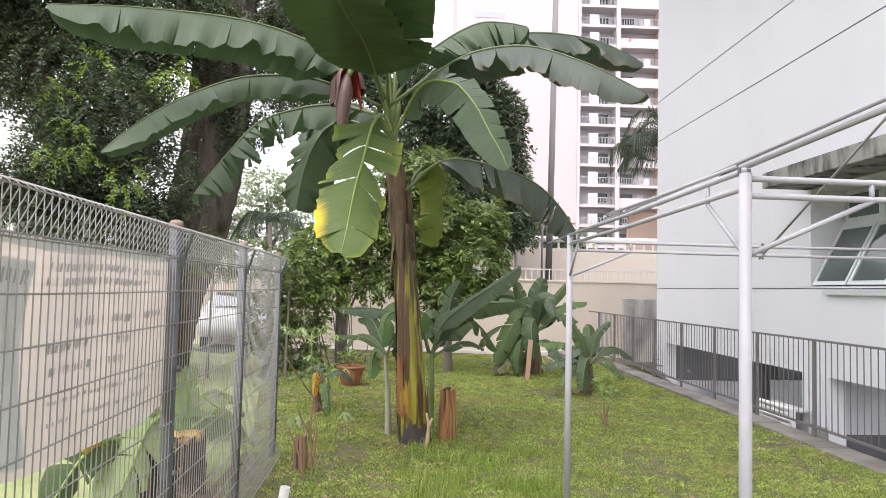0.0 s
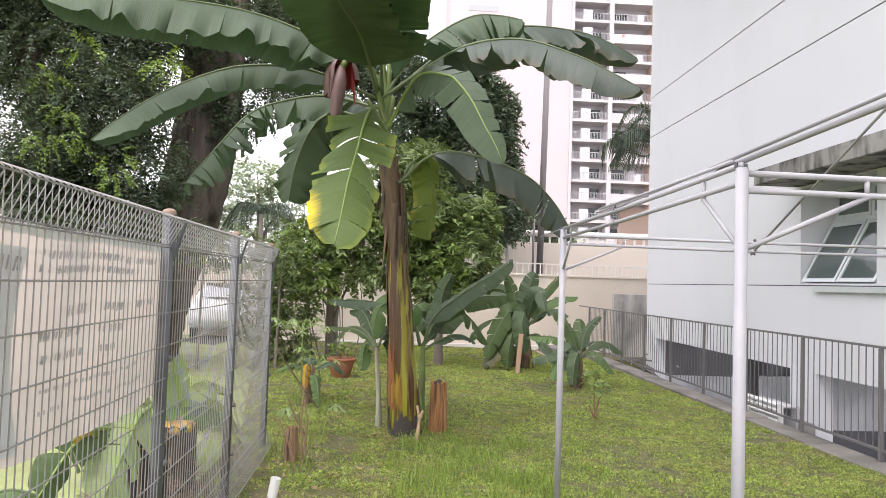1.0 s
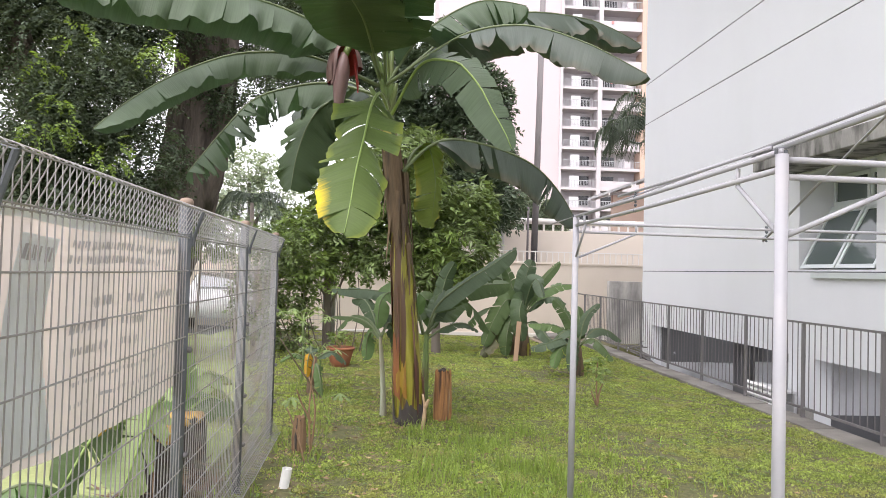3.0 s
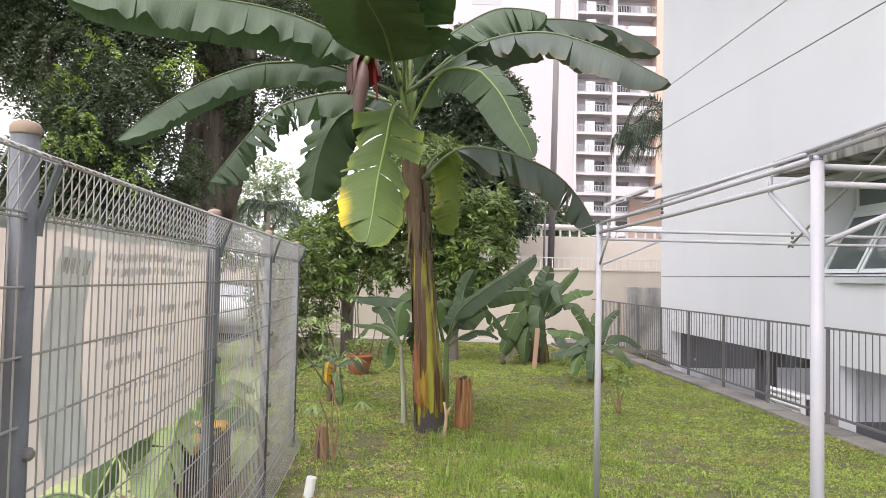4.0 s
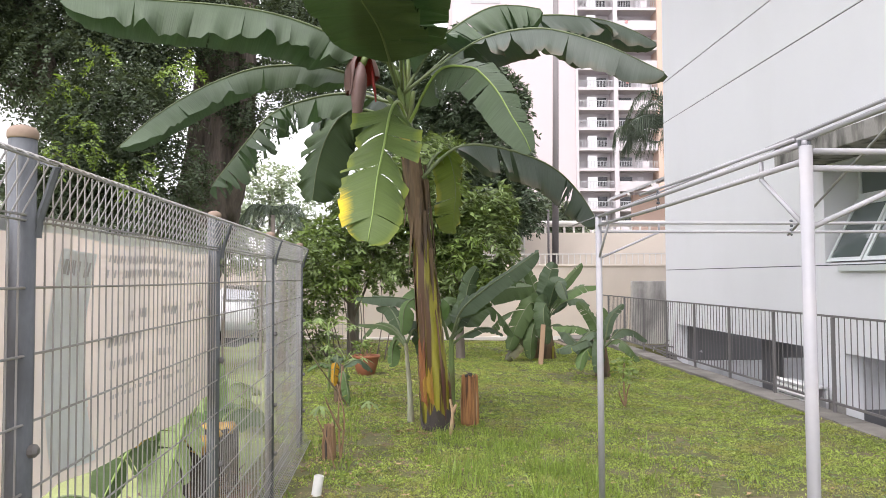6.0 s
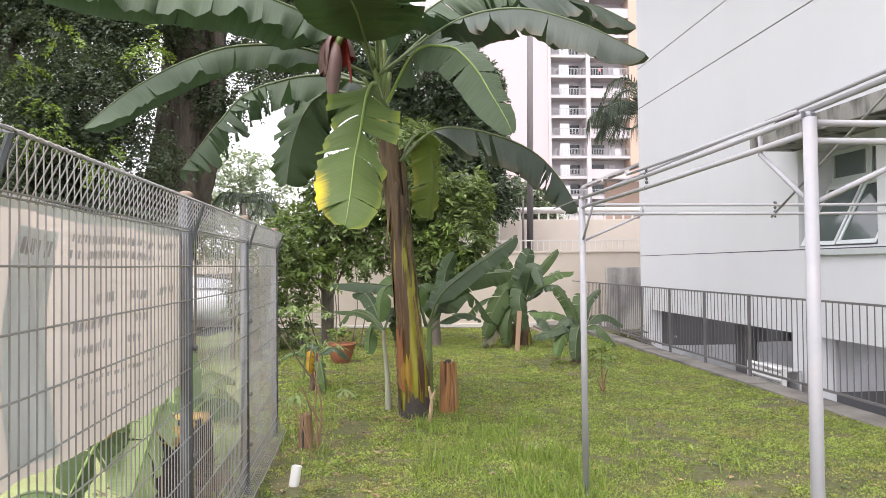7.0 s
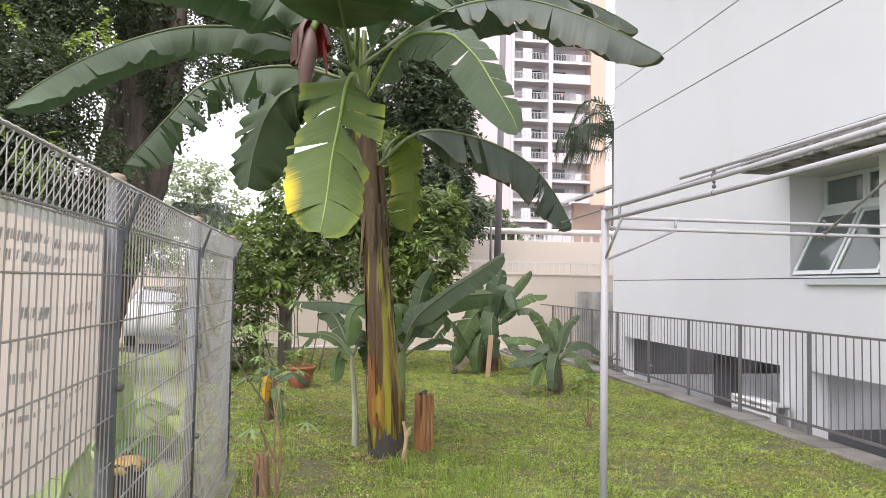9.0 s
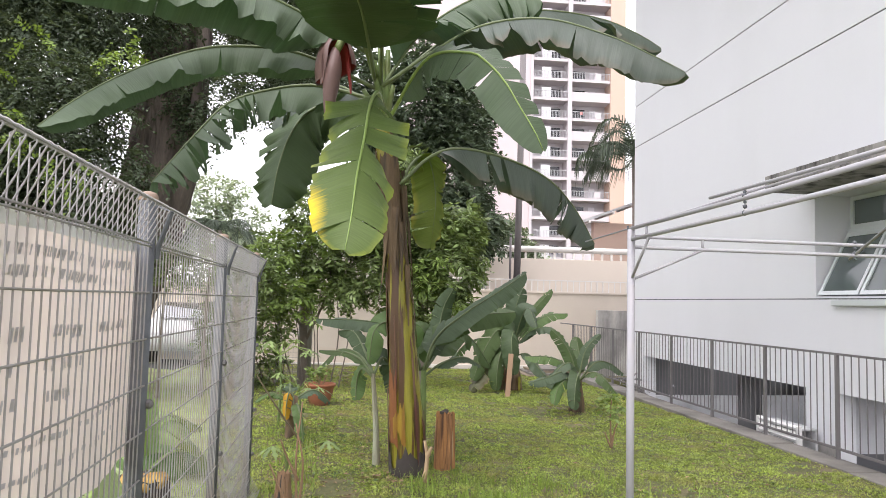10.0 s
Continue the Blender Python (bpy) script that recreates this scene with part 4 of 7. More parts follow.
# ---- white pipe frame ----
def build_frame():
    """Bare frame of a marquee: corner poles, doubled eave bars, braces, loose tubes tied on top."""
    f = thing("marquee_frame", "bare white steel marquee frame without its cover", "frame")
    xa, xb, ya, yb = 1.462, 4.62, 4.57, 1.93
    for (x, y), top, r in (((xa, ya), 1.925, 0.0215), ((xa, yb), 1.935, 0.0205), ((xb, ya), 1.90, 0.0235), ((xb, yb), 1.93, 0.0255)):
        bm = bmesh.new()
        z = ground_z(x, y)
        tube(bm, [(x, y, z - 0.05), (x, y, top)], r, 18)
        po = part("pole", bm, M_WHITEPIPE, f, "", True)
        bm = bmesh.new()
        lathe(bm, [(r + 0.03, 0), (r + 0.03, 0.006), (r + 0.004, 0.008), (r + 0.004, 0.05), (r, 0.052)], 18, (x, y, z - 0.005))
        part("base_plate", bm, M_WHITEPIPE, po)
        bm = bmesh.new()
        tube(bm, [(x - 0.02, y, top), (x - 0.02, y, top + 0.018)], 0.006, 8)
        tube(bm, [(x + 0.012, y, top), (x + 0.012, y, top + 0.014)], 0.006, 8)
        part("lug", bm, M_GALV, po)
    bars = (((xa, ya, 1.93), (xa, yb, 1.945)), ((xa, ya, 1.868), (xa, yb, 1.888)),
            ((xa, ya, 1.885), (xb, ya, 1.885)), ((xa, ya, 1.825), (xb, ya, 1.825)),
            ((xa, yb, 1.918), (xb, yb, 1.905)), ((xa, yb, 1.862), (xb, yb, 1.855)),
            ((xb, ya, 1.885), (xb, yb, 1.905)), ((xb, ya, 1.825), (xb, yb, 1.855)))
    for a, b in bars:
        bm = bmesh.new()
        m = [(a[k] + b[k]) / 2 for k in range(3)]
        m[2] -= 0.006
        tube(bm, [a, m, b], 0.0105, 12)
        part("eave_bar", bm, M_WHITEPIPE, f, "", True)

    def stick(name, a, b, r, mtl=M_WHITEPIPE):
        bm = bmesh.new()
        tube(bm, [a, b], r, 10)
        return part(name, bm, mtl, f, "", True)
    for y in (ya - 0.22, yb + 0.3):
        stick("strut", (xa, y, 1.86), (xa, y, 1.93), 0.008)
    for x in (xa + 0.42, xb - 0.42):
        stick("strut", (x, ya, 1.825), (x, ya, 1.885), 0.008)
        stick("strut", (x, yb, 1.858), (x, yb, 1.91), 0.008)
    stick("brace", (xa, ya, 1.64), (xa, ya - 0.26, 1.865), 0.008)
    stick("brace", (xa, ya, 1.64), (xa + 0.43, ya, 1.825), 0.008)
    stick("brace", (xa, yb, 1.665), (xa, yb + 0.3, 1.865), 0.008)
    stick("brace", (xa, yb, 1.665), (xa + 0.43, yb, 1.858), 0.009)
    # joint sleeve with tied wire
    bm = bmesh.new()
    for z, r in ((1.955, 0.009), (1.94, 0.013), (1.915, 0.008), (1.897, 0.010), (1.872, 0.013)):
        bmesh.ops.create_icosphere(bm, subdivisions=1, radius=r, matrix=Matrix.Translation((xa, 3.35, z)))
    part("wire_tie", bm, M_GALV, f, "", True)
    # tubes lying on top
    for a, b, r in (((xa + 0.005, 5.42, 1.925), (xa + 0.004, 2.3, 1.968), 0.0045), ((xa, 3.64, 1.972), (xa, 2.0, 1.968), 0.007), ((xa + 0.012, 2.14, 1.956), (xa + 0.02, 0.2, 2.012), 0.0085), ((xa + 0.006, 2.2, 1.974), (xa + 0.012, 0.2, 2.034), 0.006)):
        bm = bmesh.new()
        m = [(p + q) / 2 for p, q in zip(a, b)]
        m[2] -= 0.004
        tube(bm, [a, m, b], r, 12)
        part("loose_tube", bm, M_WHITEPIPE, f, "", True)
    # rafter clamped to the far eave
    stick("rafter", (2.81, 4.62, 1.80), (2.86, 1.0, 3.62), 0.008)
    bm = bmesh.new()
    for z, r in ((1.895, 0.014), (1.862, 0.012), (1.83, 0.015), (1.80, 0.009)):
        bmesh.ops.create_icosphere(bm, subdivisions=1, radius=r, matrix=Matrix.Translation((2.81, ya, z)))
    part("clamp", bm, M_GALV, f, "", True)
    return f


build_frame()


# ---- main banana plant ----
def pseudostem(parent, pts, radii, sheaths=14, seed=2, material=None, splits=True):
    """A banana stem of wrapped leaf sheaths: long overlapping strips, uneven edges, some peeling."""
    rng = np.random.default_rng(seed)
    n, seg = 34, 40
    mid, ln = curve(pts, n)
    rr = np.interp(np.linspace(0, 1, n), np.linspace(0, 1, len(radii)), radii)
    verts, faces = [], []
    lobes = 6
    for i in range(n):
        for k in range(seg):
            a = 2 * math.pi * k / seg
            ph = (a * lobes / (2 * math.pi) + i / n * 0.9) % 1.0
            r = rr[i] * (0.94 + 0.10 * ph + 0.03 * noise.noise((math.cos(a) * 2, math.sin(a) * 2, i * 0.4 + seed)))
            verts.append((mid[i][0] + r * math.cos(a), mid[i][1] + r * math.sin(a), mid[i][2]))
    for i in range(n - 1):
        for k in range(seg):
            b = i * seg + k
            b2 = i * seg + (k + 1) % seg
            faces.append((b, b2, b2 + seg, b + seg))
    st = raw("pseudostem", verts, faces, material or M_STEM, parent, "", smooth=True)
    if splits:
        for k in range(sheaths):
            a = rng.uniform(0, 2 * math.pi)
            s0 = rng.uniform(0.0, 0.75)
            s1 = min(1, s0 + rng.uniform(0.12, 0.4))
            wdt = rng.uniform(0.15, 0.5)
            vs, fs = [], []
            m = 12
            peel = rng.uniform(0.0, 0.03)
            for i in range(m + 1):
                s = s0 + (s1 - s0) * i / m
                c = np.array([np.interp(s, np.linspace(0, 1, n), mid[:, j]) for j in range(3)])
                r = np.interp(s, np.linspace(0, 1, n), rr) * 1.05
                taper = math.sin(math.pi * min(0.97, 0.12 + i / m * 0.88)) ** 0.5
                for q in range(5):
                    th = a + wdt * (q / 4 - 0.5) * taper
                    r2 = r + 0.004 + peel * (i / m) ** 3 + 0.004 * noise.noise((q * 0.7, s * 20, k))
                    vs.append((c[0] + r2 * math.cos(th), c[1] + r2 * math.sin(th), c[2]))
            for i in range(m):
                for q in range(4):
                    b = i * 5 + q
                    fs.append((b, b + 1, b + 6, b + 5))
            mt = M_SHEATH if s1 > 0.62 else rng.choice([0, 1, 2])
            mt = M_SHEATH if mt is M_SHEATH else (M_STEM, M_ORANGE, M_SHEATH)[int(mt)]
            raw("sheath", vs, fs, mt, st, "", smooth=True)
    return st


def stem_wrap(parent, mid, rr, a0, a1, z0, z1, material, lift=0.006, rag_top=0.1, rag_low=0.1, seed=1, label=""):
    """A sheath skin on the stem between two angles (degrees) and heights, with torn upper and lower edges."""
    zs = mid[:, 2]
    nu, nv = max(6, int((a1 - a0) / 7)), 16
    vs, fs = [], []
    for i in range(nu + 1):
        a = radians(a0 + (a1 - a0) * i / nu)
        top = z1 - rag_top * (0.5 + 0.9 * noise.noise((math.cos(a) * 3.1, math.sin(a) * 3.1, seed)) + 0.5 * noise.noise((a * 7, seed, 2)))
        low = z0 + rag_low * (0.5 + 0.9 * noise.noise((math.cos(a) * 2.7, math.sin(a) * 2.7, seed + 5)) + 0.6 * noise.noise((a * 8, seed, 5)))
        for j in range(nv + 1):
            z = low + (top - low) * j / nv
            r = np.interp(z, zs, rr) * 1.035 + lift + 0.012 * noise.noise((a * 5, z * 3, seed)) + 0.006 * noise.noise((a * 16, z * 9, seed))
            vs.append((np.interp(z, zs, mid[:, 0]) + r * math.cos(a), np.interp(z, zs, mid[:, 1]) + r * math.sin(a), z))
    for i in range(nu):
        for j in range(nv):
            b = i * (nv + 1) + j
            fs.append((b, b + nv + 1, b + nv + 2, b + 1))
    return raw("sheath", vs, fs, material, parent, label, smooth=True)


def build_main_banana():
    b = thing("banana_plant", "tall banana plant with torn arching leaves and a flower bud", "banana plant")
    pseudostem(b, [(0.45, 7.42, -0.14), (0.42, 7.4, 0.3), (0.375, 7.4, 0.9), (0.32, 7.4, 1.5), (0.26, 7.4, 2.05), (0.2, 7.4, 2.56), (0.12, 7.4, 3.1)],
               [0.172, 0.155, 0.142, 0.130, 0.114, 0.096, 0.092, 0.09, 0.086], 4, 5)
    line = [(0.45, 7.42, -0.14), (0.42, 7.4, 0.3), (0.375, 7.4, 0.9), (0.32, 7.4, 1.5), (0.26, 7.4, 2.05), (0.2, 7.4, 2.56), (0.12, 7.4, 3.1)]
    mid = curve(line, 40)[0]
    girth = np.interp(np.linspace(0, 1, 40), np.linspace(0, 1, 9), [0.172, 0.155, 0.142, 0.130, 0.114, 0.096, 0.092, 0.09, 0.086])
    for a0, a1, z0, z1, mt, lift, rt, rl, lab in (
            (0, 360, -0.13, 0.30, M_DARKBASE, 0.006, 0.34, 0.0, "blackened fibrous stem base"), (0, 360, 1.72, 2.95, M_SHEATH, 0.010, 0.2, 0.3, "dry brown sheath skin"), (150, 192, 0.95, 1.80, M_PURPLE, 0.006, 0.1, 0.35, ""),
            (196, 236, 0.12, 0.92, M_ORANGE, 0.010, 0.3, 0.15, "orange-brown rotting sheath"), (222, 262, 0.16, 0.66, M_GOLD, 0.014, 0.25, 0.2, ""), (336, 372, 1.0, 1.78, M_SHEATH, 0.006, 0.1, 0.5, ""),
            (170, 192, 0.12, 0.8, M_PURPLE, 0.013, 0.2, 0.1, ""), (296, 304, 0.0, 1.15, M_PURPLE, 0.009, 0.3, 0.1, ""), (325, 350, -0.05, 0.6, M_PURPLE, 0.010, 0.3, 0.1, ""), (236, 240, 0.5, 1.5, M_PURPLE, 0.007, 0.3, 0.3, ""), (30, 140, 0.3, 1.8, M_SHEATH, 0.006, 0.3, 0.5, "")):
        stem_wrap(b, mid, girth, a0, a1, z0, z1, mt, lift, rt, rl, int(a0 + a1), lab)
    crown = (0.11, 7.38, 3.2)
    # petioles fan out of the crown
    spec = {
        "L1": dict(ragged=0.12, pts=[(0.04, 7.2, 3.7), (-0.71, 6.8, 3.97), (-1.29, 6.4, 4.02), (-2.09, 6.0, 3.95), (-2.66, 5.6, 3.80)], width=0.44, fold=58, droop=14, cuts_at=((0.35, 0.6), (0.24, 0.38, 0.46, 0.52, 0.66, 0.82)), twist=-8, scallop=0.02, gap=0.03, wavy=1.7),
        "L2": dict(ragged=0.15, pts=[(0.04, 7.3, 3.45), (-0.66, 7.05, 3.66), (-1.27, 6.9, 3.63), (-1.65, 6.65, 3.43), (-1.94, 6.4, 3.18), (-2.16, 6.15, 2.91), (-2.31, 5.9, 2.64)], width=0.29, fold=48, droop=18, cuts_at=((0.4, 0.6), (0.33, 0.45, 0.52, 0.58, 0.68, 0.77, 0.81)), twist=-8, scallop=0.03, gap=0.04, wavy=1.7),
        "L3": dict(pts=[(0.04, 7.5, 3.4), (-0.53, 7.6, 3.54), (-1.01, 7.5, 3.43), (-1.31, 7.35, 3.25), (-1.51, 7.1, 2.91), (-1.66, 6.9, 2.62), (-1.75, 6.7, 2.4)], width=0.38, fold=48, droop=22, tears=24, twist=0, gap=0.35, ragged=0.55, scallop=0.1),
        "L3b": dict(pts=[(0.05, 7.5, 3.3), (-0.3, 7.9, 3.63), (-0.58, 8.1, 3.63), (-0.85, 8.2, 3.52), (-1.03, 8.3, 3.3)], width=0.50, fold=52, droop=26, tears=6, material=M_LEAFDK, gap=0.03, ragged=0.25, scallop=0.04),
        "L4": dict(pts=[(0.08, 7.6, 3.21), (-0.38, 7.9, 3.44), (-0.63, 7.9, 3.35), (-0.78, 7.8, 3.09), (-0.87, 7.7, 2.75), (-0.91, 7.6, 2.37)], width=0.44, fold=24, droop=22, wavy=1.8, cuts_at=((0.5, 0.66, 0.84), (0.42, 0.6, 0.8)), twist=0, ref=(-0.2, -1, 0.35), material=M_LEAFSHADE, gap=-0.1, ragged=0.08, scallop=0.05),
        "L5": dict(pts=[(0.11, 7.2, 3.2), (0.05, 6.6, 3.21), (-0.01, 6.2, 3.02), (-0.05, 5.7, 2.62), (-0.09, 5.35, 2.29), (-0.11, 5.1, 2.01), (-0.14, 4.97, 1.78)], width=0.36, fold=6, droop=26, twist=4, ref=(-0.1, -1, 0.7), material=M_LEAFYL, left=0.95, petiole=0.28, ragged=0.30, tip=6, gap=0.03, wavy=1.6, notches=(((0.62, 0.12, 0.05),), ((0.62, 0.8, 0.09), (0.82, 0.25, 0.05))), cuts_at=((0.36, 0.44, 0.52, 0.62, 0.70, 0.80, 0.92), (0.38, 0.44, 0.53, 0.62, 0.74, 0.82, 0.91)), ribmat=M_MIDRIB),
        # the two overhead leaves carry their underside shade in the material
        "L6a": dict(pts=[(0.03, 7.3, 3.5), (-0.10, 6.4, 3.80), (-0.23, 5.6, 3.82), (-0.33, 4.9, 3.88), (-0.45, 4.3, 3.86)], width=0.48, fold=6, droop=14, tears=1, petiole=0.16, ragged=0.1, material=M_LEAFSHADE),
        "L6b": dict(pts=[(0.08, 7.3, 3.5), (0.07, 6.5, 3.86), (0.08, 5.8, 3.95), (0.10, 5.2, 3.98), (0.12, 4.6, 3.94)], width=0.48, fold=6, droop=12, tears=1, petiole=0.16, ragged=0.1, material=M_LEAFSHADE),
        "L7": dict(pts=[(0.1, 7.35, 3.5), (0.37, 7.25, 3.91), (0.66, 7.15, 4.15), (1.0, 7.05, 4.31), (1.28, 7.0, 4.31), (1.5, 6.95, 4.26)], width=0.46, fold=28, droop=40, tears=7, twist=-10, scallop=0.04, wavy=1.2),
        "L8": dict(pts=[(0.1, 7.2, 3.45), (0.61, 6.95, 3.77), (0.98, 6.7, 3.9), (1.45, 6.5, 3.9), (1.91, 6.25, 3.69), (2.2, 6.1, 3.5), (2.44, 6.0, 3.34)], width=0.37, fold=42, droop=24, cuts_at=((0.27, 0.36, 0.40, 0.45, 0.66, 0.85), (0.3, 0.5, 0.7)), material=M_LEAFDK, twist=-6, scallop=0.04, gap=0.03, ragged=0.35, wavy=1.7),
        "L9": dict(pts=[(0.12, 7.4, 3.5), (1.0, 7.45, 4.28), (1.38, 7.5, 4.37), (1.83, 7.55, 4.42), (2.35, 7.6, 4.38), (2.7, 7.6, 4.25), (2.92, 7.6, 4.13)], width=0.37, fold=44, droop=24, cuts_at=((0.33, 0.41, 0.55, 0.74, 0.8), (0.4, 0.6)), material=M_LEAFDK, scallop=0.04, gap=0.03, ragged=0.35, wavy=1.7),
        "L10": dict(pts=[(0.16, 7.2, 3.14), (0.42, 6.4, 3.44), (0.68, 5.75, 3.3), (0.79, 5.5, 3.14), (0.88, 5.35, 2.97), (0.96, 5.25, 2.78), (1.05, 5.2, 2.61), (1.1, 5.17, 2.48)], width=0.46, folds=(2, 30), droop=8, ref=(-0.32, -1, 0.22), petiole=0.12, gap=0.12, ragged=0.08, tip=5, right=0.58, left=0.42, scallop=0.03, cuts_at=((0.30, 0.39, 0.47, 0.56, 0.64, 0.73), (0.30, 0.36, 0.42, 0.48, 0.54, 0.6, 0.66, 0.72, 0.78, 0.84, 0.9)), ribmat=M_MIDRIB),
        "L11": dict(pts=[(0.29, 7.3, 2.57), (0.54, 7.3, 2.82), (0.76, 7.2, 2.9), (1.05, 7.2, 2.88), (1.42, 7.25, 2.79), (1.74, 7.35, 2.65), (2.02, 7.5, 2.41), (2.24, 7.6, 2.1)], width=0.34, fold=66, droop=10, tears=9, material=M_LEAFDK, gap=0.3, petiole=0.2, ragged=0.5),
        "L12": dict(pts=[(0.27, 7.4, 2.45), (0.38, 7.5, 2.77), (0.55, 7.6, 2.9), (0.64, 7.7, 2.7), (0.66, 7.7, 2.42), (0.62, 7.7, 2.02)], width=0.27, fold=20, droop=16, tears=2, material=M_LEAFOLD, petiole=0.3),
    }
    for i, (k, s) in enumerate(spec.items()):
        banana_leaf(b, seed=11 + i, rib=0.013, **s)
    for i, (x, y, z, r) in enumerate(((0.0, 7.3, 3.75, .045), (0.06, 7.33, 3.95, .045), (0.14, 7.36, 3.85, .04), (0.2, 7.3, 3.5, .035), (-0.08, 7.32, 3.45, .035), (0.03, 7.25, 3.55, .04))):
        bm = bmesh.new()
        tube(bm, curve([(0.17, 7.4, 2.7), (0.14, 7.39, 3.1), (x, y, z)], 10)[0], [0.06 - (0.06 - r * 0.6) * j / 9 for j in range(10)], 10)
        part("petiole", bm, M_PETIOLE, b, "", True)
    # flower bud under lifted bracts
    bm = bmesh.new()
    tube(bm, curve([(0.03, 7.25, 3.55), (-0.10, 7.05, 3.84), (-0.25, 6.95, 3.80), (-0.32, 6.92, 3.66)], 14)[0], 0.035, 10)
    part("flower_stalk", bm, M_PETIOLE, b, "", True)
    bm = bmesh.new()
    bud = curve([(-0.33, 6.92, 3.68), (-0.345, 6.9, 3.48), (-0.36, 6.88, 3.28), (-0.37, 6.88, 3.07)], 16)[0]
    tube(bm, bud, [0.078 * math.sin(math.pi * (0.12 + 0.5 * j / 7)) if j < 8 else 0.055 * (1 - (j - 7) / 9) ** 0.8 + 0.024 for j in range(16)], 18)
    part("flower_bud", bm, M_BRACT, b, "dusky purple banana flower bud", True)

    def bract(az, open_deg, ln, wd, mtl, label="", curl=0.5, seed=0):
        """A cupped bract hinged at the top of the bud, opened outwards by an angle, with a curled margin."""
        top, a = np.array([-0.335, 6.93, 3.80]), radians(az)
        out, side = np.array([math.cos(a), math.sin(a), 0]), np.array([-math.sin(a), math.cos(a), 0])
        vs, fs = [], []
        for i in range(15):
            v = i / 14
            o = radians(open_deg) * (1 - 0.25 * v)
            arc = 0.11 * math.sin(min(1.0, v * 2.2) * math.pi / 2)
            c = top + out * (arc + ln * v * math.sin(o) * 0.8) + np.array([0, 0, -ln * v * math.cos(o) + 0.05 * math.sin(v * math.pi)])
            w = wd * math.sin(math.pi * (0.10 + 0.86 * v)) ** 0.7
            for q in range(13):
                u = q / 12 * 2 - 1
                p = c + side * w * math.sin(u * 1.3) - out * w * curl * (1 - math.cos(u * 1.3)) * 1.2
                p = p + out * 0.012 * noise.noise((u * 2, v * 4, seed))
                vs.append(tuple(p))
        for i in range(14):
            for q in range(12):
                k = i * 13 + q
                fs.append((k, k + 1, k + 14, k + 13))
        return raw("bract", vs, fs, mtl, b, label, smooth=True)
    def hood(scale, az0, az1, mtl, label, extra):
        """The lifted bract: a dome over the bud, open to the front and below, deeper on one side."""
        c = np.array([-0.325, 6.97, 3.50])
        vs, fs, nu, nv = [], [], 22, 12
        for i in range(nu + 1):
            az = az0 + (az1 - az0) * i / nu
            side = (1 - math.cos(radians(az))) / 2
            low = 78 + 34 * side + extra + 5 * noise.noise((az * 0.03, scale, 1))
            a = radians(az)
            for j in range(nv + 1):
                p = radians(4 + (low - 4) * j / nv)
                w = 1 + 0.05 * noise.noise((az * 0.02, j * 0.3, 5))
                vs.append(tuple(c + np.array([0.185 * math.sin(p) * math.cos(a), 0.17 * math.sin(p) * math.sin(a), 0.31 * math.cos(p)]) * scale * w))
        for i in range(nu):
            for j in range(nv):
                k = i * (nv + 1) + j
                fs.append((k, k + 1, k + nv + 2, k + nv + 1))
        return raw("bract", vs, fs, mtl, b, label, smooth=True)
    hood(1.0, -42, 232, M_BRACT, "dull purple lifted bract", 3)
    hood(0.965, -34, 218, M_BRACTIN, "red inner side of the lifted bract", 0)
    bract(20, 10, 0.50, 0.045, M_BRACTIN, "", 0.5, 5)
    bract(215, 5, 0.46, 0.05, M_BRACT, "", 0.6, 3)
    # dry sheath rags on the stem
    rng = random.Random(3)
    for k in range(22):
        z = rng.uniform(1.55, 2.6)
        a = rng.uniform(0, 6.28)
        x0, y0 = 0.295 - (z - 1.75) * 0.1 + 0.115 * math.cos(a), 7.4 + 0.115 * math.sin(a)
        vs, fs = [], []
        for i in range(8):
            v = i / 7
            for q in (-1, 0, 1):
                vs.append((x0 + math.cos(a) * 0.05 * v - math.sin(a) * q * 0.028 * (1 - v * 0.7), y0 + math.sin(a) * 0.05 * v + math.cos(a) * q * 0.028 * (1 - v * 0.7), z + 0.25 - v * 0.55 + 0.02 * q * q))
        for i in range(7):
            for q in range(2):
                p = i * 3 + q
                fs.append((p, p + 1, p + 4, p + 3))
        raw("dry_rag", vs, fs, M_SHEATH, b, "", smooth=True)
    return b


build_main_banana()


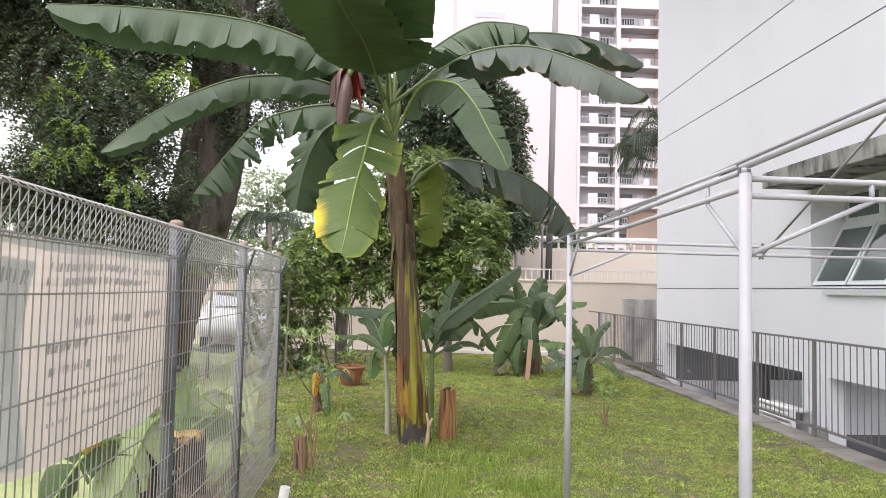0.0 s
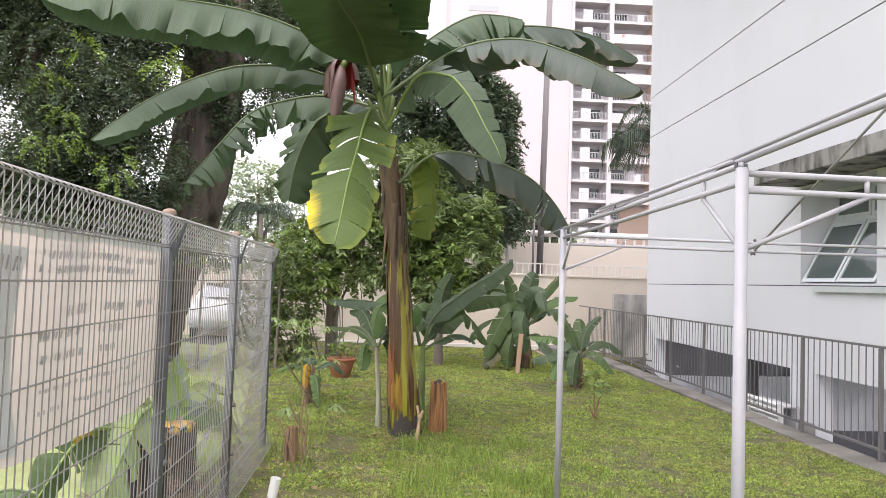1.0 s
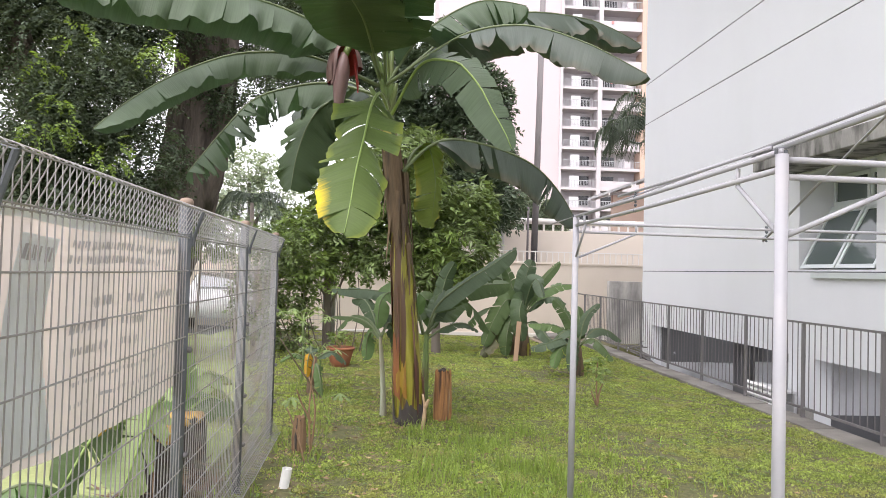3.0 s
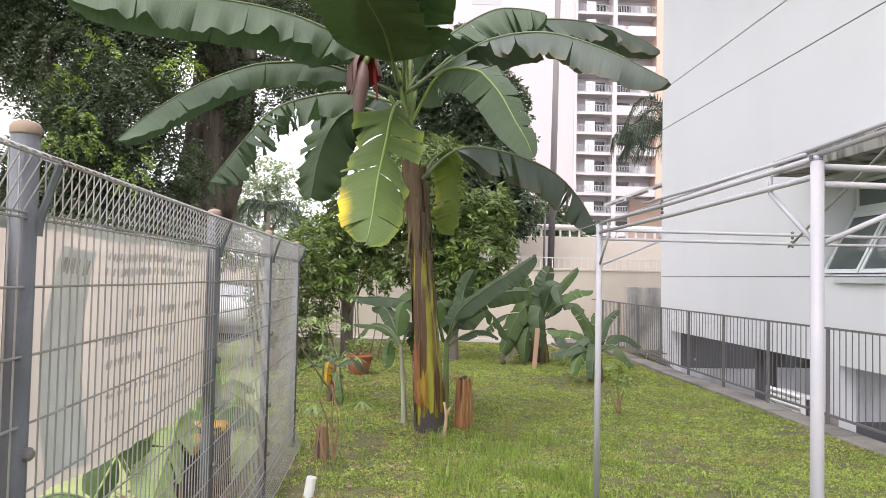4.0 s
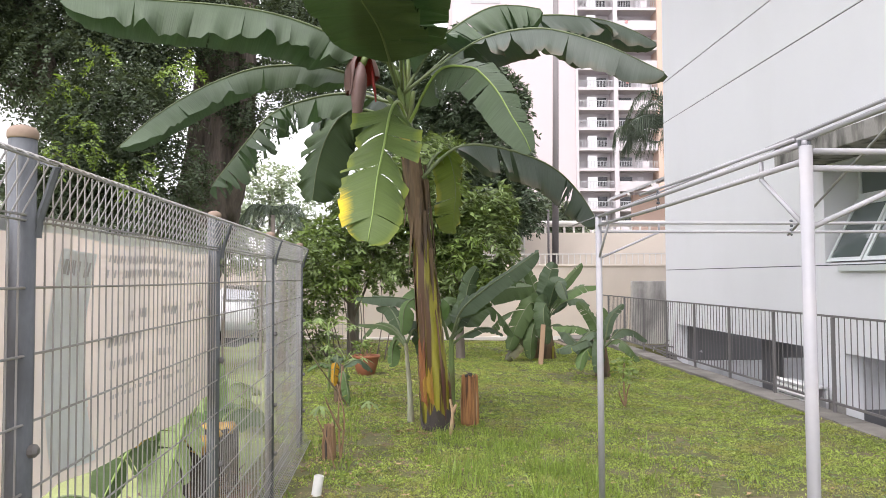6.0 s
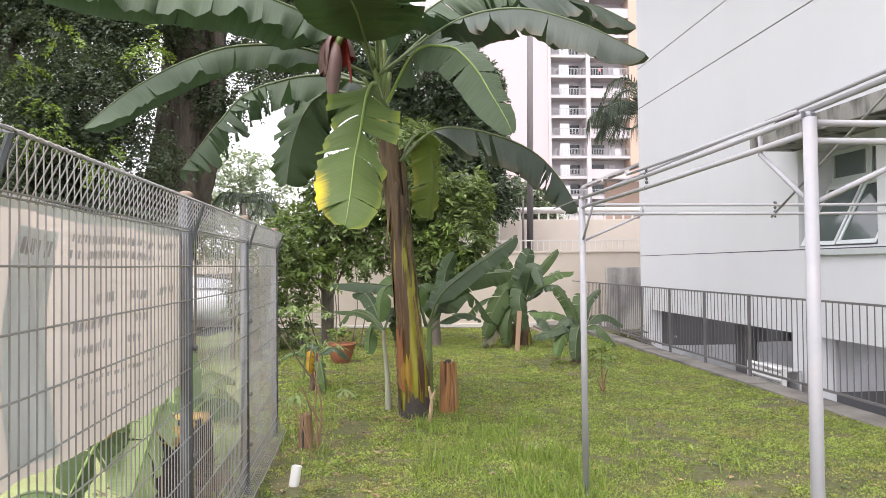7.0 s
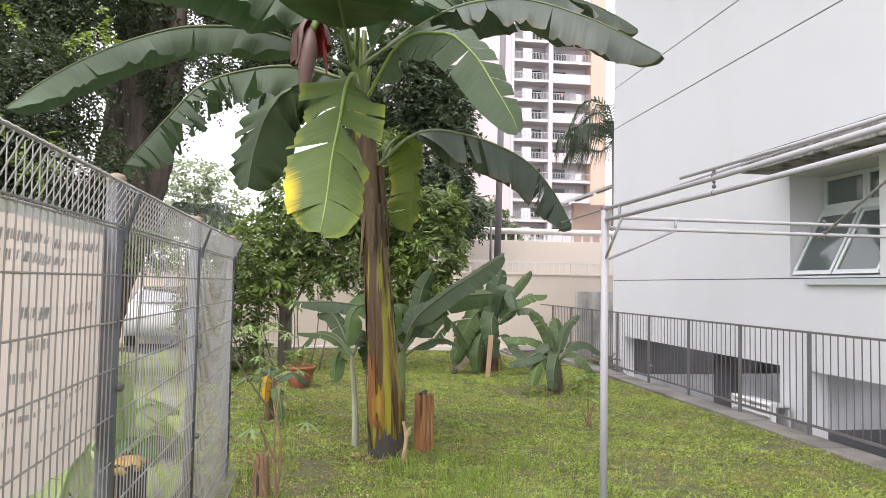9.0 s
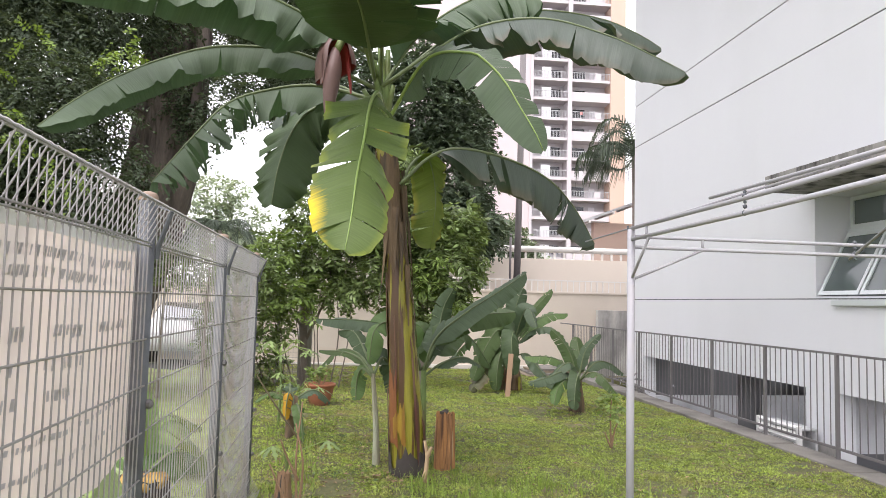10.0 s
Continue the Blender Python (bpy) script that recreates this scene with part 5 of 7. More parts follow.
# ---- lawn growth ----
def build_grass():
    """Short mown blades over the lawn, denser and taller in the foreground tufts."""
    rng = np.random.default_rng(21)

    def blades(name, x, y, h, w, lean, material, label):
        n = len(x)
        z = np.array([ground_z(a, b) for a, b in zip(x, y)])
        a = rng.uniform(0, 2 * np.pi, n)
        sx, sy = np.cos(a) * w, np.sin(a) * w
        b = rng.uniform(0, 2 * np.pi, n)
        lx, ly = np.cos(b) * lean * h, np.sin(b) * lean * h
        v = np.empty((n, 5, 3))
        v[:, 0] = np.stack([x - sx, y - sy, z - 0.005], 1)
        v[:, 1] = np.stack([x + sx, y + sy, z - 0.005], 1)
        v[:, 2] = np.stack([x + sx * .7 + lx * .35, y + sy * .7 + ly * .35, z + h * .6], 1)
        v[:, 3] = np.stack([x - sx * .7 + lx * .35, y - sy * .7 + ly * .35, z + h * .6], 1)
        v[:, 4] = np.stack([x + lx, y + ly, z + h * (1 - 0.25 * lean)], 1)
        i = np.arange(n) * 5
        f = [tuple(q) for q in np.stack([i, i + 1, i + 2, i + 3], 1)] + [tuple(q) for q in np.stack([i + 3, i + 2, i + 4], 1)]
        ob = raw(name, v.reshape(-1, 3).tolist(), f, material)
        return tagged(ob, label, "grass", kind="stuff")

    def bare(x, y):
        return 0.8 * noise.noise((x * 0.55, y * 0.55, 9.0)) + 0.55 * noise.noise((x * 1.7, y * 1.7, 4.0)) + 0.6 * noise.noise((x * 6.5, y * 6.5, 6.0))
    xs, ys = [], []
    while len(xs) < 330000:
        y = 3.2 + 16 * rng.random() ** 1.9
        x = rng.uniform(-0.95 if y < 6.7 else -2.2, 4.96)
        if 1.5 * bare(x, y) - 0.35 * max(0, (0.1 - x)) + (0.0 if y < 15.5 else -0.35) > -0.48 + 1.0 * (rng.random() - 0.5):
            xs.append(x), ys.append(y)
    x, y = np.array(xs), np.array(ys)
    n = len(x)
    grow = (0.9 + 0.06 * (y - 5)) * np.array([1.0 + 0.75 * noise.noise((a * 4.0, b * 4.0, 1.0)) + 0.5 * noise.noise((a * 11, b * 11, 3.0)) for a, b in zip(x, y)])
    flat = rng.random(n) < 0.75
    blades("grass", x, y, np.where(flat, rng.uniform(0.008, 0.02, n), rng.uniform(0.012, 0.032, n)) * grow, np.where(flat, rng.uniform(0.004, 0.010, n), rng.uniform(0.002, 0.004, n)) * grow, np.where(flat, rng.uniform(0.8, 2.2, n), rng.uniform(0.2, 1.2, n)), M_GRASS, "short mown lawn grass, patchy green")
    x, y = rng.uniform(-0.7, 4.75, 80000), rng.uniform(-3.0, 3.2, 80000)
    n = len(x)
    blades("grass", x, y, rng.uniform(0.012, 0.032, n), rng.uniform(0.006, 0.012, n), rng.uniform(0.4, 1.8, n), M_GRASS, "short mown lawn grass beside the banner fence")
    xs, ys = [], []
    while len(xs) < 2700:
        x, y = rng.normal(1.15, 0.6), rng.uniform(4.0, 7.2)
        if noise.noise((x * 2.4, y * 2.4, 2.0)) > -0.02 + 0.25 * (rng.random() - 0.5) and 0.3 < x < 3.2:
            xs.append(x), ys.append(y)
    x, y = np.array(xs), np.array(ys)
    n = len(x)
    blades("tall_grass", x, y, rng.uniform(0.04, 0.19, n) * np.array([0.55 + 0.9 * max(0, noise.noise((a * 3.0, b * 3.0, 8.0)) + 0.3) for a, b in zip(x, y)]), rng.uniform(0.003, 0.006, n), rng.uniform(0.15, 0.9, n), M_TALLGRASS, "longer unmown grass tufts near the stem")
    xs, ys = [], []
    while len(xs) < 900:
        a, c = rng.uniform(-1.1, -0.35), rng.uniform(3.6, 12)
        if noise.noise((a * 3, c * 2, 21.0)) > 0.05:
            xs.append(a), ys.append(c)
    for _ in range(120):
        a = rng.uniform(0, 6.28)
        xs.append(0.6 + 0.42 * math.cos(a) * rng.random() ** .3), ys.append(7.35 + 0.35 * math.sin(a))
    x, y = np.array(xs), np.array(ys)
    n = len(x)
    blades("weeds", x, y, rng.uniform(0.03, 0.14, n), rng.uniform(0.003, 0.007, n), rng.uniform(0.2, 1.0, n), M_TALLGRASS, "rough weeds along the fence foot")
    # low broad-leaved weeds in rosettes
    v, f = [], []
    for _ in range(2600):
        x0, y0 = rng.uniform(-0.8, 4.7), 3.6 + 13 * rng.random() ** 1.6
        if noise.noise((x0 * 1.3, y0 * 1.3, 14.0)) < -0.05:
            continue
        z0 = ground_z(x0, y0) + 0.012
        for k in range(rng.integers(4, 8)):
            a, s = rng.uniform(0, 6.28), rng.uniform(0.02, 0.045) * (0.8 + 0.05 * (y0 - 4))
            c, d = math.cos(a), math.sin(a)
            lift = rng.uniform(0.1, 0.7)
            b = len(v)
            for u, w, h in ((0, 0, 0), (.55, .26, .45), (1, 0, .55), (.55, -.26, .45)):
                v.append((x0 + (u * c - w * d) * s, y0 + (u * d + w * c) * s, z0 + h * lift * s))
            f.append((b, b + 1, b + 2, b + 3))
    tagged(raw("lawn_weeds", v, f, M_WEEDLEAF), "small dark broad-leaved weeds in the lawn", "weeds", kind="stuff")
    # dry leaves lying about
    n = 3600
    x = np.where(rng.random(n) < 0.62, rng.uniform(-0.85, 0.35, n), rng.uniform(0, 4.6, n))
    y = rng.uniform(4.2, 18.5, n)
    x[:140], y[:140] = rng.normal(0.46, 0.2, 140), rng.normal(7.25, 0.14, 140)
    v, f = [], []
    for i in range(n):
        a, s = rng.uniform(0, 6.28), 0.006 + 0.034 * rng.random() ** 3
        c, d = math.cos(a), math.sin(a)
        z = ground_z(x[i], y[i]) + 0.022
        b = len(v)
        for u, w, h in ((-1, 0, 0), (0, .4, .012), (1, 0, .004), (0, -.4, .01)):
            v.append((x[i] + (u * c - w * d) * s, y[i] + (u * d + w * c) * s, z + h * rng.uniform(.3, 1.2)))
        f.append((b, b + 1, b + 2, b + 3))
    tagged(raw("leaf_litter", v, f, M_LITTER), "scattered dry brown leaves on the grass", "leaf litter", kind="stuff")


build_grass()


# ---- other banana plants ----
def small_banana(name, label, at, height, stem_r, leaves, seed, lean=(0, 0), material=None, dead=0, group="young banana plants", stem=None):
    """A young banana: short stem and arching leaves. leaves: (azimuth, length, width, rise, sag)."""
    x, y = at
    z = ground_z(x, y)
    b = thing(name, label, "banana plant", group)
    top = (x + lean[0], y + lean[1], z + height)
    pseudostem(b, [(x, y, z - 0.05), (x + lean[0] * 0.3, y + lean[1] * 0.3, z + height * 0.5), top], [stem_r * 1.15, stem_r, stem_r * 0.8, stem_r * 0.6], 6, seed, stem or M_PETIOLE, splits=stem is None)
    for i, (az, ln, wd, rise, sag) in enumerate(leaves):
        a = radians(az)
        d = np.array([math.cos(a), math.sin(a), 0])
        p0 = np.array(top) - np.array([0, 0, 0.12])
        pts = [p0, p0 + d * ln * 0.25 + np.array([0, 0, rise * 0.6]), p0 + d * ln * 0.55 + np.array([0, 0, rise]), p0 + d * ln * 0.82 + np.array([0, 0, rise - sag * 0.4]), p0 + d * ln + np.array([0, 0, rise - sag])]
        banana_leaf(b, [tuple(p) for p in pts], wd, 18, 18, 2 if i % 2 else 4, seed * 7 + i, material or (M_LEAF if i % 3 else M_LEAFPALE), 0.16, twist=(i * 37 % 30) - 15, rib=0.012, ragged=0.25, outward=(math.cos(a), math.sin(a), 0))
    for k in range(dead):
        a = 2 * math.pi * k / dead + 0.4
        p0 = np.array([x + lean[0] * .6, y + lean[1] * .6, z + height * 0.62])
        d = np.array([math.cos(a), math.sin(a), 0])
        pts = [p0, p0 + d * 0.25 + [0, 0, 0.02], p0 + d * 0.42 - [0, 0, height * 0.3], p0 + d * 0.5 - [0, 0, height * 0.58]]
        banana_leaf(b, [tuple(p) for p in pts], 0.22, 45, 30, 6, seed * 11 + k, M_LEAFDK if k % 2 else M_LEAF, 0.1, rib=0.01, ragged=0.6)
    return b


def shaped_banana(name, label, stem, radii, leaves, seed, stem_material, group="young banana plants", splits=False, tint=0, dry=()):
    """A young banana with its stem line and each leaf's rib given. leaves: (rib points, half width, facing)."""
    b = thing(name, label, "banana plant", group)
    pseudostem(b, stem, radii, 8, seed, stem_material, splits)
    for i, (pts, wd, ref) in enumerate(leaves):
        banana_leaf(b, pts, wd * 0.88, 16, 20, 2 + i % 3, seed * 13 + i, M_DRYLEAF if i in dry else (M_LEAF, M_LEAFYOUNG, M_LEAFPALE, M_LEAF, M_LEAFSHADE, M_LEAFYOUNG)[(i + tint) % 6], 0.2, ref=ref, rib=0.011, ragged=0.5 if i in dry else 0.2, wavy=0.8, scallop=0.05, gap=0.05)
    return b


UP, FRONT, TOP = (0, -0.4, 1), (0, -1, 0.35), (0, -0.05, 1)
shaped_banana("banana_sucker", "young banana sucker with broad upright leaves", [(0.62, 8.2, -0.15), (0.63, 8.2, 0.33), (0.63, 8.2, 0.79)], [0.06, 0.045, 0.036, 0.026], [
    ([(0.62, 8.2, 0.75), (0.74, 8.1, 1.12), (1.03, 8.0, 1.39), (1.3, 7.9, 1.58), (1.60, 7.8, 1.80)], 0.19, (-0.4, -0.9, 0.7)),
    ([(0.62, 8.2, 0.79), (0.86, 8.3, 1.21), (1.17, 8.4, 1.35), (1.64, 8.5, 1.40)], 0.22, (0, -0.7, 0.8)),
    ([(0.59, 8.2, 0.79), (0.48, 8.0, 1.12), (0.25, 7.9, 1.28), (0.1, 7.8, 1.19), (0.06, 7.8, 0.88)], 0.17, (-0.5, -1, 0.5)),
    ([(0.6, 8.2, 0.79), (0.46, 8.4, 1.17), (0.02, 8.5, 1.27), (-0.50, 8.5, 1.28)], 0.17, (0, -0.45, 1)),
    ([(0.64, 8.2, 0.79), (0.81, 8.6, 1.17), (0.88, 8.7, 1.44), (0.98, 8.7, 1.64)], 0.16, FRONT),
    ([(0.64, 8.2, 0.79), (1.06, 9.0, 1.15), (1.3, 9.2, 1.04), (1.52, 9.3, 0.75)], 0.20, (0.3, -0.5, 1)),
    ([(0.63, 8.2, 0.72), (0.83, 8.3, 0.85), (1.07, 8.4, 0.91), (1.27, 8.5, 0.82)], 0.11, UP),
    ([(0.6, 8.2, 0.79), (0.54, 8.6, 1.09), (0.68, 8.8, 1.15), (0.75, 8.9, 0.80)], 0.2, FRONT)], 4, M_PETIOLE)
shaped_banana("banana_sucker", "slender banana sucker with pale stem beside the tall plant", [(0.16, 7.75, -0.12), (0.14, 7.75, 0.33), (0.1, 7.75, 0.79)], [0.042, 0.03, 0.025, 0.018], [
    ([(0.1, 7.75, 0.76), (-0.02, 7.8, 0.91), (-0.18, 7.85, 0.98), (-0.43, 7.9, 0.99)], 0.06, UP),
    ([(0.1, 7.75, 0.76), (0.0, 7.9, 0.82), (-0.05, 8.0, 0.70), (-0.06, 8.0, 0.50)], 0.12, (-0.4, -1, 0.4)),
    ([(0.1, 7.75, 0.76), (0.19, 7.9, 0.93), (0.29, 8.0, 0.8), (0.33, 8.0, 0.55)], 0.15, FRONT),
    ([(0.1, 7.75, 0.79), (0.0, 8.2, 1.01), (-0.11, 8.4, 1.16), (-0.26, 8.5, 1.16)], 0.14, (-0.2, -0.8, 0.8)),
    ([(0.1, 7.75, 0.79), (-0.05, 8.1, 0.95), (-0.25, 8.3, 0.97), (-0.42, 8.4, 0.80)], 0.11, UP)], 3, M_PALESTEM, tint=1)
shaped_banana("banana_clump", "bushy banana clump with hanging half-dried older leaves", [(2.88, 14.75, -0.25), (2.9, 14.7, 0.2), (2.92, 14.6, 0.62)], [0.26, 0.22, 0.15, 0.08], [
    ([(2.88, 14.6, 0.47), (2.92, 14.6, 1.05), (2.97, 14.6, 1.46), (3.09, 14.6, 1.80)], 0.27, FRONT), ([(2.92, 14.6, 0.59), (3.15, 14.6, 1.17), (3.38, 14.6, 1.46), (3.68, 14.6, 1.79)], 0.16, (-0.3, -1, 0.5)),
    ([(2.92, 14.6, 0.59), (3.21, 14.6, 1.05), (3.62, 14.6, 1.29), (4.0, 14.6, 1.33)], 0.20, (0, -0.7, 1)), ([(2.92, 14.6, 0.59), (3.13, 14.2, 0.95), (3.42, 14.0, 1.08), (3.66, 13.9, 0.95)], 0.2, UP),
    ([(2.92, 14.6, 0.59), (2.81, 14.0, 0.98), (2.7, 13.7, 0.80), (2.74, 13.6, 0.22)], 0.26, (0.1, -1, 0.4)), ([(2.86, 14.6, 0.59), (2.56, 14.2, 1.0), (2.25, 14.0, 0.62), (2.04, 13.9, 0.10)], 0.27, (-0.3, -1, 0.5)),
    ([(2.86, 14.6, 0.59), (2.51, 14.6, 1.1), (2.1, 14.6, 1.27), (1.66, 14.6, 1.05)], 0.22, UP), ([(2.86, 14.6, 0.59), (2.63, 15.0, 1.27), (2.42, 15.2, 1.44), (2.04, 15.4, 1.37)], 0.26, (0, -0.9, 0.6)),
    ([(2.86, 14.6, 0.53), (2.43, 14.8, 0.8), (2.04, 15.0, 0.67), (1.8, 15.0, 0.35)], 0.22, UP), ([(2.92, 14.6, 0.47), (3.13, 14.2, 0.55), (3.32, 14.0, 0.27), (3.68, 13.9, -0.10)], 0.2, (0.3, -0.6, 1)),
    ([(2.86, 14.6, 0.47), (2.45, 14.2, 0.45), (2.15, 14.0, 0.1), (2.0, 13.9, -0.11)], 0.26, (-0.4, -0.8, 0.6)), ([(2.89, 14.6, 0.59), (2.73, 14.9, 1.27), (2.63, 15.0, 1.57), (2.55, 15.0, 1.72)], 0.2, FRONT),
    ([(2.89, 14.6, 0.59), (3.01, 14.2, 1.29), (3.09, 14.0, 1.41), (3.18, 13.8, 1.08)], 0.22, (0.2, -0.8, 0.8)), ([(2.8, 14.5, 0.5), (2.6, 14.1, 0.6), (2.5, 13.95, 0.3), (2.48, 13.95, -0.1)], 0.22, FRONT)], 6, M_SHEATH, splits=True, dry=(10,))
shaped_banana("banana_clump", "small leafy banana plant near the kerb", [(3.36, 11.85, -0.2), (3.37, 11.82, 0.05), (3.37, 11.8, 0.36)], [0.13, 0.11, 0.08, 0.05], [
    ([(3.38, 11.8, 0.31), (3.45, 11.8, 0.69), (3.54, 11.8, 0.88), (3.72, 11.8, 1.05)], 0.11, (-0.4, -1, 0.5)), ([(3.36, 11.8, 0.31), (3.26, 11.8, 0.68), (3.12, 11.8, 0.92), (2.94, 11.8, 1.10)], 0.16, (0.2, -1, 0.5)),
    ([(3.36, 11.8, 0.31), (3.12, 11.8, 0.59), (2.88, 11.8, 0.68), (2.52, 11.8, 0.68)], 0.17, (0, -0.5, 1)), ([(3.36, 11.8, 0.31), (3.05, 11.5, 0.48), (2.77, 11.3, 0.42), (2.46, 11.2, 0.34)], 0.17, UP),
    ([(3.38, 11.8, 0.31), (3.25, 11.4, 0.46), (3.15, 11.2, 0.30), (3.10, 11.1, -0.02)], 0.16, FRONT), ([(3.38, 11.8, 0.31), (3.51, 11.5, 0.48), (3.63, 11.3, 0.40), (3.80, 11.2, 0.17)], 0.16, UP),
    ([(3.38, 11.8, 0.31), (3.64, 11.8, 0.6), (3.91, 11.9, 0.59), (4.18, 12.0, 0.42)], 0.16, (0, -0.6, 1)), ([(3.38, 11.8, 0.31), (3.46, 12.0, 0.62), (3.46, 12.1, 0.80), (3.46, 12.2, 0.98)], 0.17, FRONT),
    ([(3.38, 11.8, 0.31), (3.07, 11.4, 0.37), (2.88, 11.2, 0.26), (2.80, 11.1, 0.05)], 0.15, (-0.3, -1, 0.5)), ([(3.38, 11.8, 0.31), (3.2, 11.6, 0.6), (3.0, 11.5, 0.55), (2.8, 11.5, 0.3)], 0.15, UP)], 8, M_SHEATH, splits=True)
shoot = small_banana("banana_sucker", "stunted yellowing banana shoot by the fence", (-0.80, 9.2), 0.50, 0.05,
             [(190, 0.4, 0.10, 0.12, 0.1), (10, 0.45, 0.10, 0.15, 0.15), (100, 0.35, 0.1, 0.2, 0.05), (300, 0.35, 0.09, 0.0, 0.4)], 9, (0, 0), stem=M_SHEATH)
banana_leaf(shoot, [(-0.80, 9.16, 0.44), (-0.815, 9.06, 0.42), (-0.83, 9.03, 0.30), (-0.835, 9.02, 0.14)], 0.07, 20, 30, 2, 91, M_YELLOWLEAF, 0.15, ref=(0, -1, 0.2), rib=0.007)
banana_leaf(shoot, [(-0.79, 9.16, 0.42), (-0.76, 9.08, 0.38), (-0.755, 9.05, 0.28), (-0.76, 9.04, 0.18)], 0.05, 20, 30, 2, 92, M_SHEATH, 0.15, ref=(0, -1, 0.2), rib=0.007)
# broad-leaved plants on the street side of the fence
for i, (x, y, h, s) in enumerate(((-2.1, 7.4, 0.2, 3), (-1.9, 3.2, 0.2, 5))):
    small_banana("banana_sucker", "low broad-leaved banana plant behind the fence", (x, y), h, 0.06,
                 [(20 + 40 * s, 0.8, 0.22, 0.25, 0.3), (100 + 30 * s, 0.9, 0.24, 0.3, 0.3), (190 + 20 * s, 0.85, 0.22, 0.25, 0.4), (270 + 25 * s, 0.9, 0.24, 0.28, 0.35), (330 + 9 * s, 0.7, 0.2, 0.4, 0.1)], 20 + i, group="banana plants behind the fence", material=M_LEAFPALE if i % 3 else M_LEAFOLD)


# ---- cut leaves heaped behind the fence ----
def build_leaf_heap():
    h = thing("banana_leaf_heap", "cut pale green banana leaves heaped over dry trash", "leaf heap")
    for i, (pts, wd, ref, mt) in enumerate((
            ([(-1.24, 4.5, 0.66), (-1.18, 4.1, 0.66), (-1.12, 3.75, 0.56), (-1.07, 3.35, 0.40)], 0.19, (0.75, -0.35, 0.8), M_LEAFLIT),
            ([(-1.45, 5.0, 0.70), (-1.38, 4.5, 0.80), (-1.32, 4.0, 0.78), (-1.25, 3.4, 0.66)], 0.17, (0.8, -0.2, 0.6), M_LEAFPALE),
            ([(-1.30, 4.2, 0.55), (-1.24, 3.7, 0.68), (-1.20, 3.3, 0.68), (-1.15, 2.85, 0.55)], 0.13, (0.8, -0.2, 0.6), M_LEAFYOUNG),
            ([(-1.15, 3.6, 0.30), (-1.10, 3.2, 0.38), (-1.06, 2.8, 0.36), (-1.02, 2.4, 0.26)], 0.17, (0.7, -0.3, 0.9), M_LEAFLIT),
            ([(-1.40, 5.7, 0.25), (-1.36, 5.5, 0.55), (-1.34, 5.35, 0.78), (-1.32, 5.2, 0.88)], 0.12, (0.6, -0.9, 0.3), M_LEAFLIT),
            ([(-1.50, 5.6, 0.2), (-1.45, 5.9, 0.50), (-1.40, 6.2, 0.58), (-1.36, 6.6, 0.48)], 0.20, (0.6, -0.6, 0.8), M_LEAFLIT),
            ([(-1.35, 4.9, 0.2), (-1.30, 5.3, 0.40), (-1.26, 5.8, 0.44), (-1.2, 6.3, 0.30)], 0.2, (0.7, -0.5, 0.8), M_LEAFPALE),
            ([(-1.15, 1.2, 0.15), (-1.12, 1.7, 0.30), (-1.12, 2.2, 0.34), (-1.1, 2.6, 0.25)], 0.2, (0.8, -0.3, 0.7), M_LEAFPALE),
            ([(-1.02, 3.1, 0.78), (-1.0, 3.0, 0.84), (-0.99, 2.9, 0.85), (-0.98, 2.78, 0.82)], 0.045, (0.9, -0.3, 0.4), M_YELLOWLEAF)
            )):
        banana_leaf(h, pts, wd, 8, 22, 3, 300 + i, mt, 0.05, ref=ref, rib=0.012, ragged=0.25, ribmat=M_MIDRIB)
    rng = np.random.default_rng(77)
    v, f = [], []
    for k in range(1500):
        x, y = rng.normal(-1.25, 0.22), rng.uniform(2.2, 5.2)
        if x > -0.98:
            continue
        z = ground_z(x, y) + rng.random() * max(0.02, 0.42 * math.exp(-((x + 1.25) / 0.25) ** 2) * (0.6 + 0.6 * noise.noise((y * 2.0, 1, 1))))
        a, s, t = rng.uniform(0, 6.28), rng.uniform(0.05, 0.16), rng.uniform(-0.5, 0.5)
        c, d = math.cos(a), math.sin(a)
        b = len(v)
        for u, w in ((-1, 0), (0, .16), (1, 0), (0, -.16)):
            v.append((x + (u * c - w * d) * s, y + (u * d + w * c) * s, z + u * t * s))
        f.append((b, b + 1, b + 2, b + 3))
    tagged(raw("dry_trash", v, f, M_TRASH, h), kind="stuff")
    return h


build_leaf_heap()


